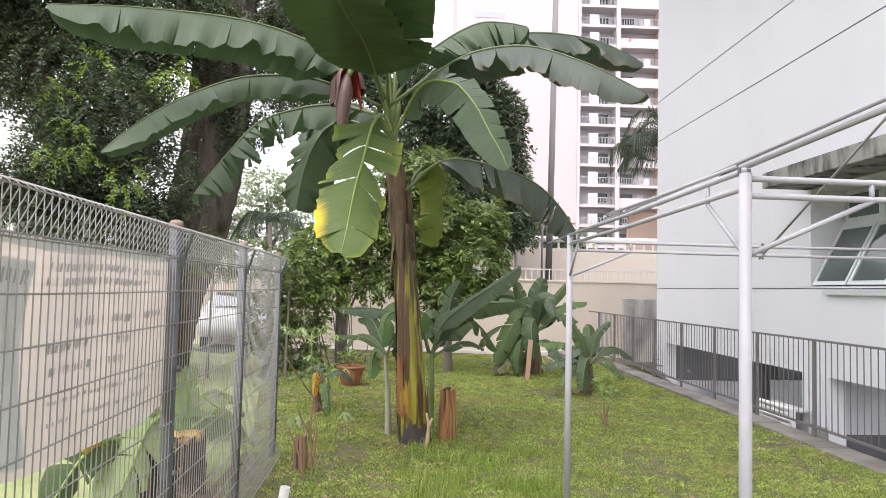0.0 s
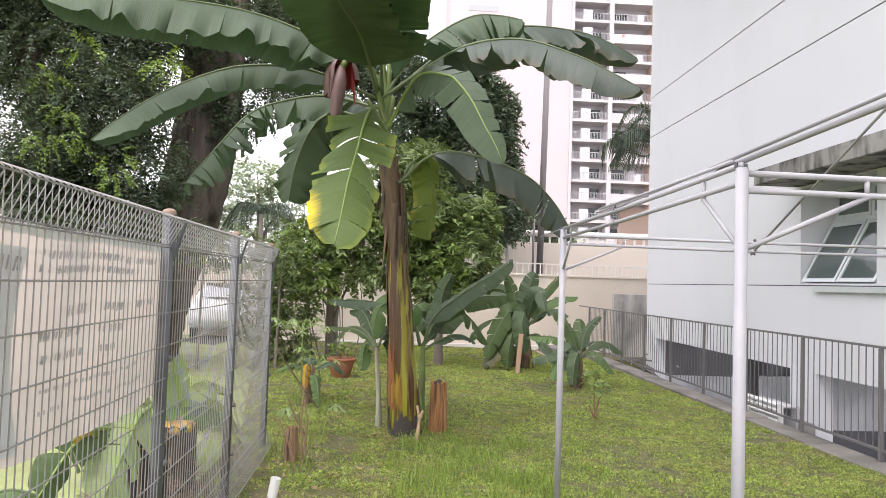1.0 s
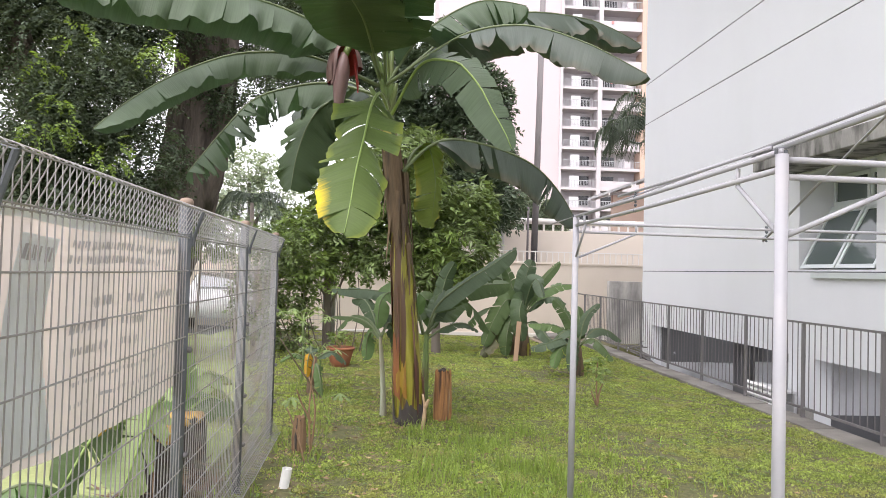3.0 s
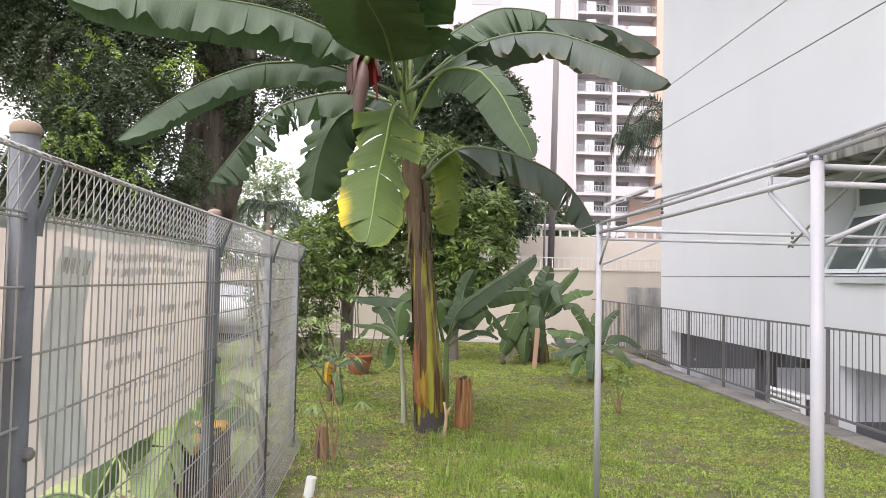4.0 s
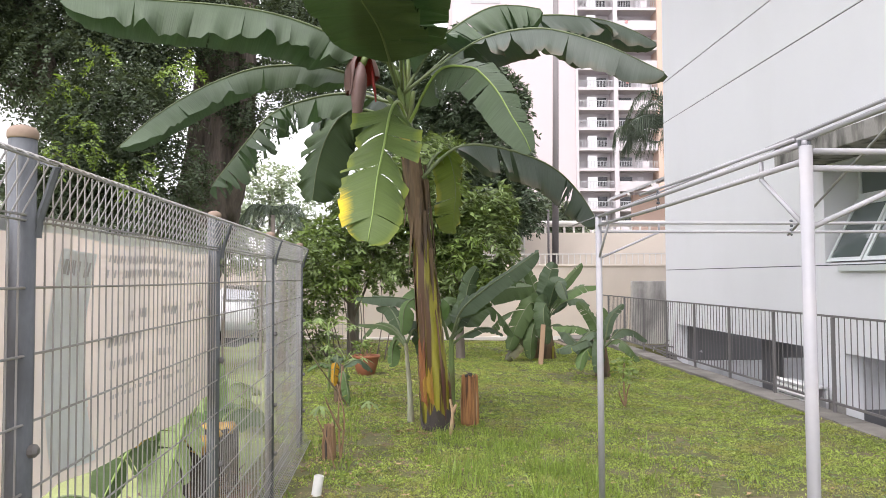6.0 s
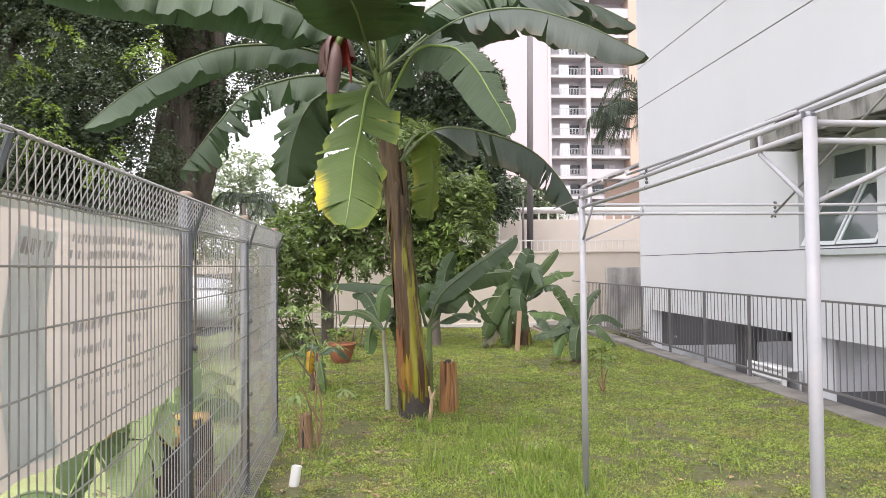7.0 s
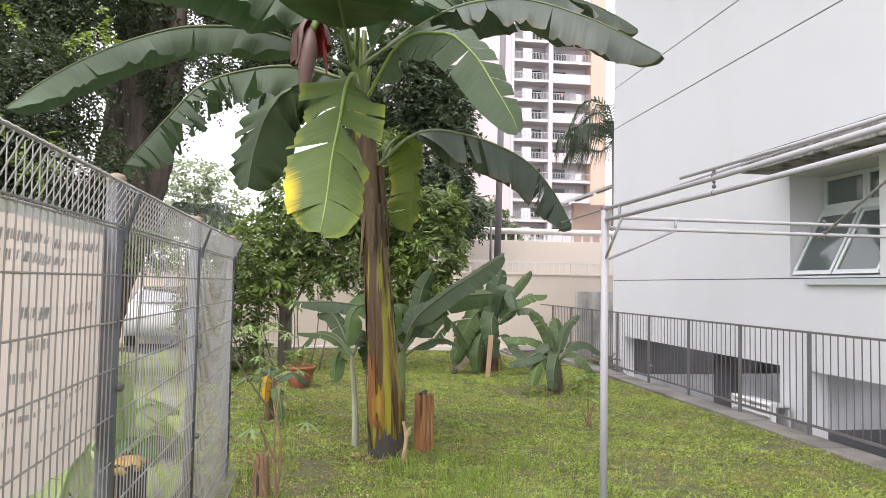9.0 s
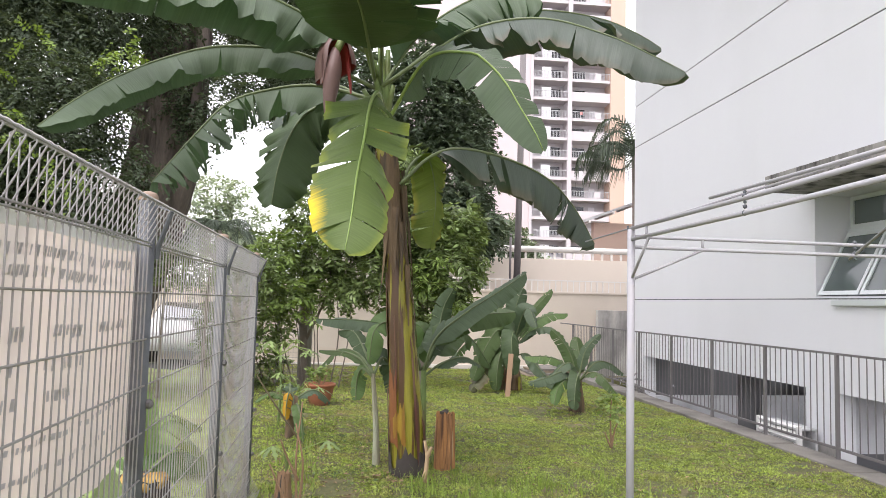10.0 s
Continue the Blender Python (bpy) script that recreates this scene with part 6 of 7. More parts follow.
# ---- pot, stumps, sticks ----
def build_pot():
    x, y = -0.62, 11.95
    z = ground_z(x, y) + 0.005
    p = thing("plant_pot", "terracotta pot with a small leggy shrub on the lawn", "plant pot")
    bm = bmesh.new()
    lathe(bm, [(0.125, 0), (0.15, 0.02), (0.19, 0.16), (0.215, 0.27), (0.218, 0.285), (0.24, 0.29), (0.243, 0.325), (0.225, 0.33), (0.205, 0.315), (0.2, 0.27), (0.02, 0.262)], 40, (x, y, z))
    part("pot", bm, M_POT, p, "", True)
    bm = bmesh.new()
    lathe(bm, [(0.01, 0), (0.2, 0.002), (0.19, 0.012), (0.02, 0.02)], 24, (x, y, z + 0.266))
    part("soil", bm, M_POTSOIL, p)
    bm = bmesh.new()
    rng = random.Random(5)
    tips = []
    for k in range(7):
        a, s = rng.uniform(0, 6.28), rng.uniform(0.05, 0.16)
        e = (x + s * math.cos(a), y + s * math.sin(a), z + rng.uniform(0.42, 0.56))
        tips.append(e)
        tube(bm, [(x + s * .2 * math.cos(a), y + s * .2 * math.sin(a), z + 0.27), ((x + e[0]) / 2 + .02, (y + e[1]) / 2, z + 0.38), e], [0.006, 0.005, 0.003], 6)
    part("stems", bm, M_TWIG, p)
    leaf_sprays("foliage", [(t, (0.07, 0.07, 0.06)) for t in tips], 36, 6, 0.07, 0.45, M_BUSHLIGHT, p, 31, twig=0.06)
    return p


def build_stump(name, label, at, r, h, material, seed, lean=0.0, cap=None):
    x, y = at
    z = ground_z(x, y) - 0.03
    s = thing(name, label, "stump")
    seg, n = 36, 14
    vs, fs = [], []
    for i in range(n):
        for k in range(seg):
            a = 2 * math.pi * k / seg
            e = i / (n - 1)
            rr = r * (1.12 - 0.16 * e + 0.10 * abs(math.sin(a * 3.5 + seed)) + 0.1 * noise.noise((math.cos(a) * 2.2, math.sin(a) * 2.2, e * 2 + seed)))
            top = h * (1 + 0.08 * noise.noise((math.cos(a) * 3, math.sin(a) * 3, seed)))
            vs.append((x + rr * math.cos(a) + lean * e, y + rr * math.sin(a), z + top * e))
    for i in range(n - 1):
        for k in range(seg):
            b, c = i * seg + k, i * seg + (k + 1) % seg
            fs.append((b, c, c + seg, b + seg))
    base = len(vs)
    for k in range(seg):
        p = vs[(n - 1) * seg + k]
        vs.append((x + lean + (p[0] - x - lean) * 0.72, y + (p[1] - y) * 0.72, p[2] - 0.035))
    vs.append((x + lean, y, z + h - 0.05))
    for k in range(seg):
        k2 = (k + 1) % seg
        fs.append(((n - 1) * seg + k, (n - 1) * seg + k2, base + k2, base + k))
        fs.append((base + k, base + k2, base + seg))
    raw("trunk", vs, fs, material, s, "", smooth=False)
    if cap:
        bm = bmesh.new()
        lathe(bm, [(r * 1.02, h * 0.90), (r * 1.06, h * 0.95), (r * 1.0, h * 1.0), (r * 0.6, h * 1.03), (r * 0.1, h * 1.035)], 30, (x + lean, y, z))
        for w in bm.verts:
            w.co += Vector((0, 0, 0.03 * noise.noise(w.co * 14)))
        part("cut_top", bm, cap, s, "orange-yellow cut face", True)
    rng = random.Random(seed)
    for k in range(26):
        a = rng.uniform(0, 6.28)
        bm = bmesh.new()
        q = r * rng.uniform(1.02, 1.14)
        p0 = (x + q * 1.05 * math.cos(a), y + q * 1.05 * math.sin(a), z + rng.uniform(0.0, 0.2) * h)
        tube(bm, [p0, (p0[0] + rng.uniform(-.006, .006), p0[1], z + h * 0.5), (p0[0] - .01 * math.cos(a) + lean, p0[1], z + h * rng.uniform(.75, 1.06))], [rng.uniform(.006, .014), rng.uniform(.006, .012), 0.003], 5, flat=0.5)
        part("fibre_strip", bm, (material, M_FIBRE if material is M_STUMP else M_TWIG, M_DARKBASE)[k % 3 if k % 2 else 0], s)
    for k in range(5 if material is M_STUMP else 0):
        bm = bmesh.new()
        bmesh.ops.create_icosphere(bm, subdivisions=2, radius=r * rng.uniform(.3, .45), matrix=Matrix.Translation((x + lean + rng.uniform(-.5, .3) * r, y + rng.uniform(-.5, .3) * r, z + h * rng.uniform(.97, 1.02))) @ Matrix.Diagonal((1, 1, rng.uniform(.6, .9), 1)))
        for w in bm.verts:
            w.co += w.normal * 0.012 * noise.noise(w.co * 40)
        part("rot_lump", bm, M_DARKBASE, s, "dark rotten core")
    return s


def build_twig(name, label, paths, r, material, category="branch", leafy=None, seed=1):
    t = thing(name, label, category)
    for pts in paths:
        bm = bmesh.new()
        c = curve(pts, 12)[0]
        c = c + np.array([[0.006 * noise.noise((i * .9, seed, k * 3.3)) for k in range(3)] for i in range(12)])
        tube(bm, c, [r * (1.1 - 0.6 * i / 11) for i in range(12)], 7)
        part("twig", bm, material, t, "", True)
    if leafy:
        leaf_sprays("foliage", [(p, (0.1, 0.1, 0.08)) for p in leafy], 10 * len(leafy), 6, 0.07, 0.5, M_BUSHLIGHT, t, seed, twig=0.09)
    return t


build_pot()
build_stump("cut_stump", "cut banana stump with an orange top and blackened sides", (-1.20, 4.22), 0.15, 0.60, M_DARKBASE, 12, cap=M_CUTTOP)
build_stump("cut_stump", "low cut banana stump with an orange top behind the fence", (-1.27, 5.15), 0.14, 0.50, M_DARKBASE, 14, cap=M_CUTTOP)
build_stump("cut_stump", "cut banana stump with fibrous red-brown sides", (0.80, 7.66), 0.085, 0.56, M_STUMP, 2)
build_stump("cut_stump", "short weathered brown stump by the fence", (-0.55, 6.1), 0.045, 0.33, M_TWIG, 7)
build_twig("broken_branch", "bleached forked branch leaning at the banana stem", [[(0.56, 7.12, -0.10), (0.585, 7.12, 0.12), (0.56, 7.12, 0.27)], [(0.585, 7.12, 0.14), (0.62, 7.1, 0.22)]], 0.024, M_FIBRE)
build_twig("bare_sapling", "bare brown sapling stems by the fence", [[(-0.44, 6.0, -0.1), (-0.46, 6.0, 0.35), (-0.43, 6.02, 0.75)], [(-0.45, 6.02, -0.1), (-0.41, 6.0, 0.3), (-0.47, 6.0, 0.6)], [(-0.44, 6, 0.2), (-0.52, 5.95, 0.38), (-0.56, 5.9, 0.5)], [(-0.46, 5.8, -0.1), (-0.53, 5.8, 0.15), (-0.62, 5.8, 0.36)]], 0.010, M_TWIG, "sapling")
build_twig("dry_sapling", "small dried sapling standing in the lawn", [[(2.86, 8.8, -0.15), (2.84, 8.8, 0.15), (2.85, 8.8, 0.42)], [(2.86, 8.8, -0.1), (2.89, 8.82, 0.05), (2.93, 8.8, 0.18)], [(2.85, 8.8, -0.12), (2.80, 8.78, -0.02), (2.77, 8.78, 0.06)]], 0.013, M_TWIG, "sapling", [(2.85, 8.8, 0.32), (2.84, 8.8, 0.42)], 41)
bm = bmesh.new()
box(bm, (-0.045, -0.012, 0), (0.045, 0.012, 0.78), 0.004)
bmesh.ops.transform(bm, matrix=Matrix.Translation((2.60, 13.5, ground_z(2.6, 13.5) - 0.01)) @ Matrix.Rotation(radians(-9), 4, "X") @ Matrix.Rotation(radians(6), 4, "Y"), verts=bm.verts)
tagged(part("timber_plank", bm, M_PLANK), "light pine plank leaning on the banana clump", "plank")
bm = bmesh.new()
lathe(bm, [(0.036, 0), (0.036, 0.15), (0.031, 0.15), (0.031, 0.03)], 24)
bmesh.ops.transform(bm, matrix=Matrix.Translation((-0.52, 5.02, ground_z(-0.52, 5.02) - 0.01)) @ Matrix.Rotation(radians(9), 4, "Y"), verts=bm.verts)
tagged(part("pipe_stub", bm, M_WHITEPLASTIC), "short white plastic pipe stub in the grass", "pipe")
build_twig("leaning_pole", "thin pale pole propped at the fence end", [[(-0.62, 8.9, -0.12), (-0.8, 8.3, 0.3), (-0.98, 7.7, 0.75)]], 0.012, M_DRYWOOD, "pole")


# ---- papaya by the fence ----
def build_papaya(at, h, seed, crowns):
    x, y = at
    z = ground_z(x, y)
    t = thing("papaya_sapling", "spindly papaya sapling with lobed leaves by the fence", "sapling", "papaya saplings")
    bm = bmesh.new()
    tube(bm, curve([(x, y, z - .03), (x + .02, y, z + h * .5), (x - .01, y, z + h)], 10)[0], [0.018 - 0.0008 * i for i in range(10)], 8)
    part("stem", bm, M_PETIOLE, t, "", True)
    rng = random.Random(seed)
    for k in range(crowns):
        a = 2 * math.pi * k / crowns + rng.uniform(-.3, .3)
        ln = rng.uniform(0.22, 0.42)
        hub = Vector((x + ln * math.cos(a), y + ln * math.sin(a), z + h + rng.uniform(-0.15, 0.16)))
        bm = bmesh.new()
        tube(bm, [(x, y, z + h - 0.08), ((x + hub.x) / 2, (y + hub.y) / 2, z + h + 0.04), hub], 0.005, 6)
        pet = part("petiole", bm, M_MIDRIB, t)
        vs, fs = [], []
        for lobe in range(7):
            th = a + (lobe - 3) * 0.72
            L = rng.uniform(0.12, 0.2) * (1 - 0.08 * abs(lobe - 3))
            d, s = Vector((math.cos(th), math.sin(th), -0.32)), Vector((-math.sin(th), math.cos(th), 0))
            b = len(vs)
            for u, w in ((0, 0.01), (0.3, 0.12), (0.45, 0.06), (0.62, 0.16), (0.75, 0.05), (1, 0.0)):
                vs.append(tuple(hub + d * L * u + s * L * w + Vector((0, 0, -L * u * u * .25))))
                vs.append(tuple(hub + d * L * u - s * L * w + Vector((0, 0, -L * u * u * .25))))
            for i in range(5):
                fs.append((b + 2 * i, b + 2 * i + 2, b + 2 * i + 3, b + 2 * i + 1))
        raw("leaf", vs, fs, M_BUSH, pet)
    return t


build_papaya((-1.02, 10.0), 0.95, 3, 9)
build_papaya((-0.75, 9.7), 0.55, 4, 6)
build_papaya((-0.66, 7.3), 0.22, 5, 3)


# ---- trees ----
def tree(name, label, trunk, r0, r1, lobes, sprays, per, size, slim, leafmat, bark, seed, limbs=(), young=None, twig=0.25, droop=0.5, category="tree", shell=0.5, group=""):
    t = thing(name, label, category, group)
    bm = bmesh.new()
    rows, seg = (90, 72) if r0 > 0.5 else (26, 20)
    p, _ = curve(trunk, rows)
    rings = []
    for i in range(rows):
        r = r0 + (r1 - r0) * i / (rows - 1)
        ring = []
        for k in range(seg):
            a = 2 * math.pi * k / seg
            big = 0.14 * noise.noise((math.cos(a) * 2, math.sin(a) * 2, i * 3.4 / rows + seed))
            furrow = 0.055 * (1 - abs(noise.noise((math.cos(a) * r * 11, math.sin(a) * r * 11, p[i][2] * 1.6 + seed)) * 2)) + 0.02 * noise.noise((math.cos(a) * r * 26, math.sin(a) * r * 26, p[i][2] * 7))
            q = r * (1 + big) + (furrow if r0 > 0.5 else 0.3 * r * furrow)
            ring.append(bm.verts.new((p[i][0] + q * math.cos(a), p[i][1] + q * math.sin(a), p[i][2])))
        rings.append(ring)
    for q0, q1 in zip(rings, rings[1:]):
        for k in range(seg):
            bm.faces.new((q0[k], q0[(k + 1) % seg], q1[(k + 1) % seg], q1[k]))
    bm.faces.new(rings[-1])
    part("trunk", bm, bark, t, "", True)
    for i, (pts, a, b) in enumerate(limbs):
        bm = bmesh.new()
        limb_mesh(bm, pts, a, b, 10, 0.15, i)
        part("limb", bm, bark, t, "", True)
    leaf_sprays("crown", lobes, sprays, per, size, slim, leafmat, t, seed, droop, twig, shell=shell, kind="stuff")
    if young:
        leaf_sprays("young_foliage", young[0], young[1], per, size * 0.95, slim, young[2], t, seed + 1, droop, twig * 0.8, shell=0.1, kind="stuff")
    return t


tree("rain_tree", "massive old tree with dark furrowed bark and hanging foliage", [(-4.75, 14.0, -0.3), (-4.42, 14, 1.2), (-3.97, 14, 2.4), (-3.70, 14, 3.5), (-3.54, 14, 5.0), (-3.38, 14, 7.4), (-3.2, 14, 9.5)], 0.70, 0.42,
     [((-5.4, 12.3, 5.2), (1.5, 1.3, 1.0)), ((-4.6, 11.6, 4.3), (1.0, 0.9, 0.8)), ((-5.3, 11.5, 3.6), (0.7, 0.7, 0.5)), ((-4.5, 12.5, 6.3), (1.6, 1.2, 0.9)),
      ((-4.3, 13.2, 7.0), (1.2, 1.0, 0.8)), ((-4.0, 12.0, 3.3), (0.7, 0.7, 0.6)), ((-1.6, 14.5, 7.2), (1.6, 1.2, 1.0)), ((-6.8, 13, 6.6), (1.8, 1.4, 1.0)), ((-2.7, 13.2, 5.0), (0.75, 0.35, 0.55)), ((-2.1, 14.2, 5.75), (0.8, 0.5, 0.5)), ((-1.45, 14.4, 5.3), (0.5, 0.4, 0.5)), ((-3.0, 13.6, 4.55), (0.3, 0.3, 0.4)), ((-1.0, 15.3, 7.5), (0.8, 0.8, 0.7)), ((-4.9, 12.4, 2.5), (1.2, 0.9, 0.6))],
     14200, 12, 0.075, 0.5, M_PINNATE, M_BARK, 51,
     [([(-3.4, 14, 6.6), (-4.4, 13.2, 7.0), (-5.8, 12.4, 6.6)], 0.22, 0.07), ([(-3.6, 14, 4.2), (-4.3, 13.2, 4.8), (-5.3, 12.2, 4.7)], 0.13, 0.04), ([(-3.35, 14, 7.2), (-2.2, 14.1, 7.6), (-0.6, 15, 7.7)], 0.22, 0.06), ([(-3.45, 13.8, 2.6), (-3.12, 13.6, 3.8), (-2.98, 13.55, 4.9), (-3.0, 13.6, 6.8)], 0.20, 0.12)],
     ([((-4.40, 10.4, 4.79), (0.34, 0.2, 0.10)), ((-3.25, 10.4, 4.66), (0.20, 0.2, 0.24)), ((-4.62, 10.4, 3.84), (0.22, 0.2, 0.13)), ((-4.7, 10.4, 3.40), (0.5, 0.25, 0.10)), ((-3.89, 10.4, 3.06), (0.24, 0.25, 0.34)), ((-4.9, 10.4, 4.35), (0.15, 0.2, 0.08))], 95, M_YOUNG), twig=0.34, droop=0.75)
tree("street_tree", "leaning dark-barked tree with fine foliage", [(-5.2, 12.4, -0.2), (-5.5, 12.4, 2.2), (-5.75, 12.3, 3.8), (-6.2, 12.2, 5.4), (-6.7, 12.1, 7.2)], 0.30, 0.17,
     [((-6.9, 11.5, 5.75), (0.7, 0.7, 0.35)), ((-6.35, 11.2, 3.1), (0.35, 0.5, 0.25)), ((-7.6, 12, 6.8), (1.3, 1, 0.9)), ((-6.0, 11.4, 7.0), (1.2, 1.0, 0.6)), ((-5.4, 11.6, 2.9), (0.6, 0.6, 0.4))], 4200, 12, 0.085, 0.5, M_PINNATE, M_BARK, 52,
     [([(-6.0, 12.2, 4.6), (-6.9, 11.8, 5.0), (-7.6, 11.4, 5.6)], 0.09, 0.03)], twig=0.32, droop=0.7)
# shrubs behind the banana
tree("mango_tree", "dense young mango tree with long glossy leaves", [(1.15, 14.7, -0.3), (1.12, 14.7, 0.8), (1.05, 14.7, 2.0), (0.9, 14.7, 3.2)], 0.10, 0.05,
     [((0.6, 14.3, 2.9), (0.9, 0.7, 0.8)), ((1.55, 14.4, 2.3), (0.75, 0.6, 0.8)), ((0.1, 14.2, 2.2), (0.8, 0.6, 0.7)), ((1.2, 14.3, 1.6), (0.7, 0.6, 0.5)), ((-0.2, 14.3, 3.4), (0.7, 0.6, 0.6)), ((1.85, 14.6, 3.0), (0.4, 0.5, 0.5)), ((0.7, 14.4, 4.0), (0.6, 0.5, 0.5))],
     1650, 10, 0.18, 0.28, M_BUSH, M_BARK2, 53, [([(1.1, 14.7, 1.2), (1.5, 14.5, 1.8), (1.7, 14.4, 2.5)], 0.04, 0.015), ([(1.1, 14.7, 1.0), (0.6, 14.5, 1.7), (0.1, 14.3, 2.4)], 0.04, 0.015)],
     ([((0.9, 13.8, 2.0), (0.8, 0.3, 0.5)), ((0.2, 13.7, 2.7), (0.5, 0.3, 0.3)), ((1.6, 13.9, 1.5), (0.4, 0.3, 0.3))], 120, M_BUSHLIGHT), twig=0.2, droop=0.7)
tree("fence_shrub", "leafy shrub growing through an old wire fence", [(-1.05, 14.4, -0.3), (-1.08, 14.4, 0.8), (-1.1, 14.4, 1.9)], 0.095, 0.05,
     [((-1.5, 13.8, 2.0), (0.7, 0.6, 0.7)), ((-0.8, 13.9, 2.5), (0.7, 0.6, 0.6)), ((-0.5, 13.9, 1.7), (0.5, 0.5, 0.4)), ((-0.95, 13.9, 3.1), (0.5, 0.5, 0.4)), ((-1.75, 13.7, 1.2), (0.5, 0.5, 0.5)), ((-1.9, 14.2, 0.35), (0.45, 0.4, 0.35)), ((-2.4, 13.9, 0.9), (0.5, 0.5, 0.6))],
     1050, 10, 0.13, 0.38, M_BUSH, M_BARK2, 54, [([(-1.05, 14.4, 0.9), (-1.5, 14.2, 1.5), (-1.8, 14, 1.9)], 0.035, 0.012), ([(-1.05, 14.4, 0.7), (-0.7, 14.2, 1.5), (-0.6, 14, 2.0)], 0.03, 0.012)] + [([(-1.05 + 0.16 * k, 14.3, -0.15), (-1.15 + 0.22 * k + 0.1 * math.sin(k * 2.3), 14.1, 0.8), (-1.3 + 0.27 * k, 13.9, 1.75)], 0.014, 0.005) for k in range(-5, 5)],
     ([((-1.5, 13.3, 2.3), (0.5, 0.3, 0.3)), ((-0.7, 13.3, 2.6), (0.5, 0.3, 0.3)), ((-1.2, 13.3, 1.5), (0.6, 0.3, 0.5))], 150, M_BUSHLIGHT), twig=0.2, droop=0.6, category="shrub")
tree("cypress_tree", "tall dense dark green tree behind the wall", [(1.9, 21.6, 1.4), (1.9, 21.6, 4.5), (2.0, 21.6, 7.5)], 0.2, 0.08,
     [((2.4, 21, 5.2), (1.3, 1.0, 1.5)), ((1.6, 21, 7.2), (1.5, 1.0, 1.4)), ((2.6, 21, 3.6), (1.3, 0.9, 0.9)), ((1.4, 21.2, 4.2), (1.2, 0.9, 1.2)), ((2.7, 21, 6.6), (0.9, 0.8, 0.9)), ((1.8, 21.2, 8.3), (0.9, 0.8, 0.7)), ((-0.4, 21.5, 7.9), (1.0, 0.9, 0.9)), ((0.4, 21.2, 5.8), (0.9, 0.8, 1.0)), ((-2.9, 21.4, 9.6), (1.3, 0.9, 0.9)), ((-1.9, 21.4, 8.2), (1.0, 0.8, 0.7))],
     6800, 12, 0.17, 0.34, M_DARKTREE, M_BARK, 55, twig=0.28, droop=0.6)
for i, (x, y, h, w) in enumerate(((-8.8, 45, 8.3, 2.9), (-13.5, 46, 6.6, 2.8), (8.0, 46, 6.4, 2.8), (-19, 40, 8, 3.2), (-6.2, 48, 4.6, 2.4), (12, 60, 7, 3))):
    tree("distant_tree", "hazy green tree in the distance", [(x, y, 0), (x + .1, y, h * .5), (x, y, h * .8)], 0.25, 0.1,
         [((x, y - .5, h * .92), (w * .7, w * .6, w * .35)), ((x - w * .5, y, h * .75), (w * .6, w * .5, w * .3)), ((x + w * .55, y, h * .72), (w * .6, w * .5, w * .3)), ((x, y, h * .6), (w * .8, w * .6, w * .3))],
         1500 if i == 2 else 650, 10, 0.26, 0.5, M_MIDLEAF if i == 2 else M_HAZELEAF, M_BARK2, 60 + i, twig=0.6, droop=0.3, shell=0.3, group="distant trees", limbs=[([(x, y, h * .4), (x + w * .3, y, h * .6), (x + w * .6, y, h * .7)], .1, .04), ([(x, y, h * .45), (x - w * .3, y, h * .6), (x - w * .6, y, h * .75)], .1, .04)])


def hedge(name, label, lobes, sprays, size, material, seed, light=None):
    t = thing(name, label, "shrub", "street shrubs")
    bm = bmesh.new()
    for i, (c, r) in enumerate(lobes):
        tube(bm, [(c[0], c[1], ground_z(c[0], c[1]) - .05), (c[0] + .05, c[1], c[2])], [0.03, 0.015], 7)
    part("stem", bm, M_BARK2, t)
    leaf_sprays("foliage", lobes, sprays, 10, size, 0.45, material, t, seed, 0.4, 0.2, kind="stuff", shell=0.4)
    return t


hedge("street_shrub", "dark shrub under the trees behind the fence", [((-4.6, 10.5, 2.0), (1.0, 0.7, 0.5)), ((-3.4, 11, 2.05), (0.9, 0.6, 0.45)), ((-6.0, 10.5, 2.0), (1.0, 0.8, 0.6))], 700, 0.085, M_PINNATE, 71)
hedge("street_shrub", "low green hedge behind the fence panels", [((-2.5, 12.5, 1.95), (0.8, 0.6, 0.3)), ((-1.9, 13, 1.9), (0.6, 0.5, 0.3)), ((-3.1, 12.3, 2.0), (0.7, 0.5, 0.3))], 420, 0.075, M_BUSH, 72)


def frond(bm, pts, ln_leaf, n, r, seed, verts, faces):
    p, ln = curve(pts, 30)
    tube(bm, p, [r * (1.1 - i / 30) for i in range(30)], 6)
    rng = np.random.default_rng(seed)
    tg = np.gradient(p, axis=0)
    for k in range(n):
        s = 0.12 + 0.86 * k / n
        i = min(28, int(s * 29))
        t = unit(tg[i])
        sd = unit(np.cross(t, [0, 0, 1.0]))
        L = ln_leaf * math.sin(math.pi * (0.15 + 0.75 * s)) ** 0.6 * rng.uniform(.85, 1.1)
        for sg in (1, -1):
            d = unit(sd * sg + t * 0.7 + np.array([0, 0, 0.1]))
            w = np.cross(d, t) * 0.012 + t * 0.018
            a = p[i]
            m = a + d * L * .55 + np.array([0, 0, -0.06 * L])
            e = a + d * L * .8 + np.array([0, 0, -0.85 * L])
            b = len(verts)
            verts.extend([tuple(a - w), tuple(a + w), tuple(m + w), tuple(m - w), tuple(e)])
            faces.extend([(b, b + 1, b + 2, b + 3), (b + 3, b + 2, b + 4)])


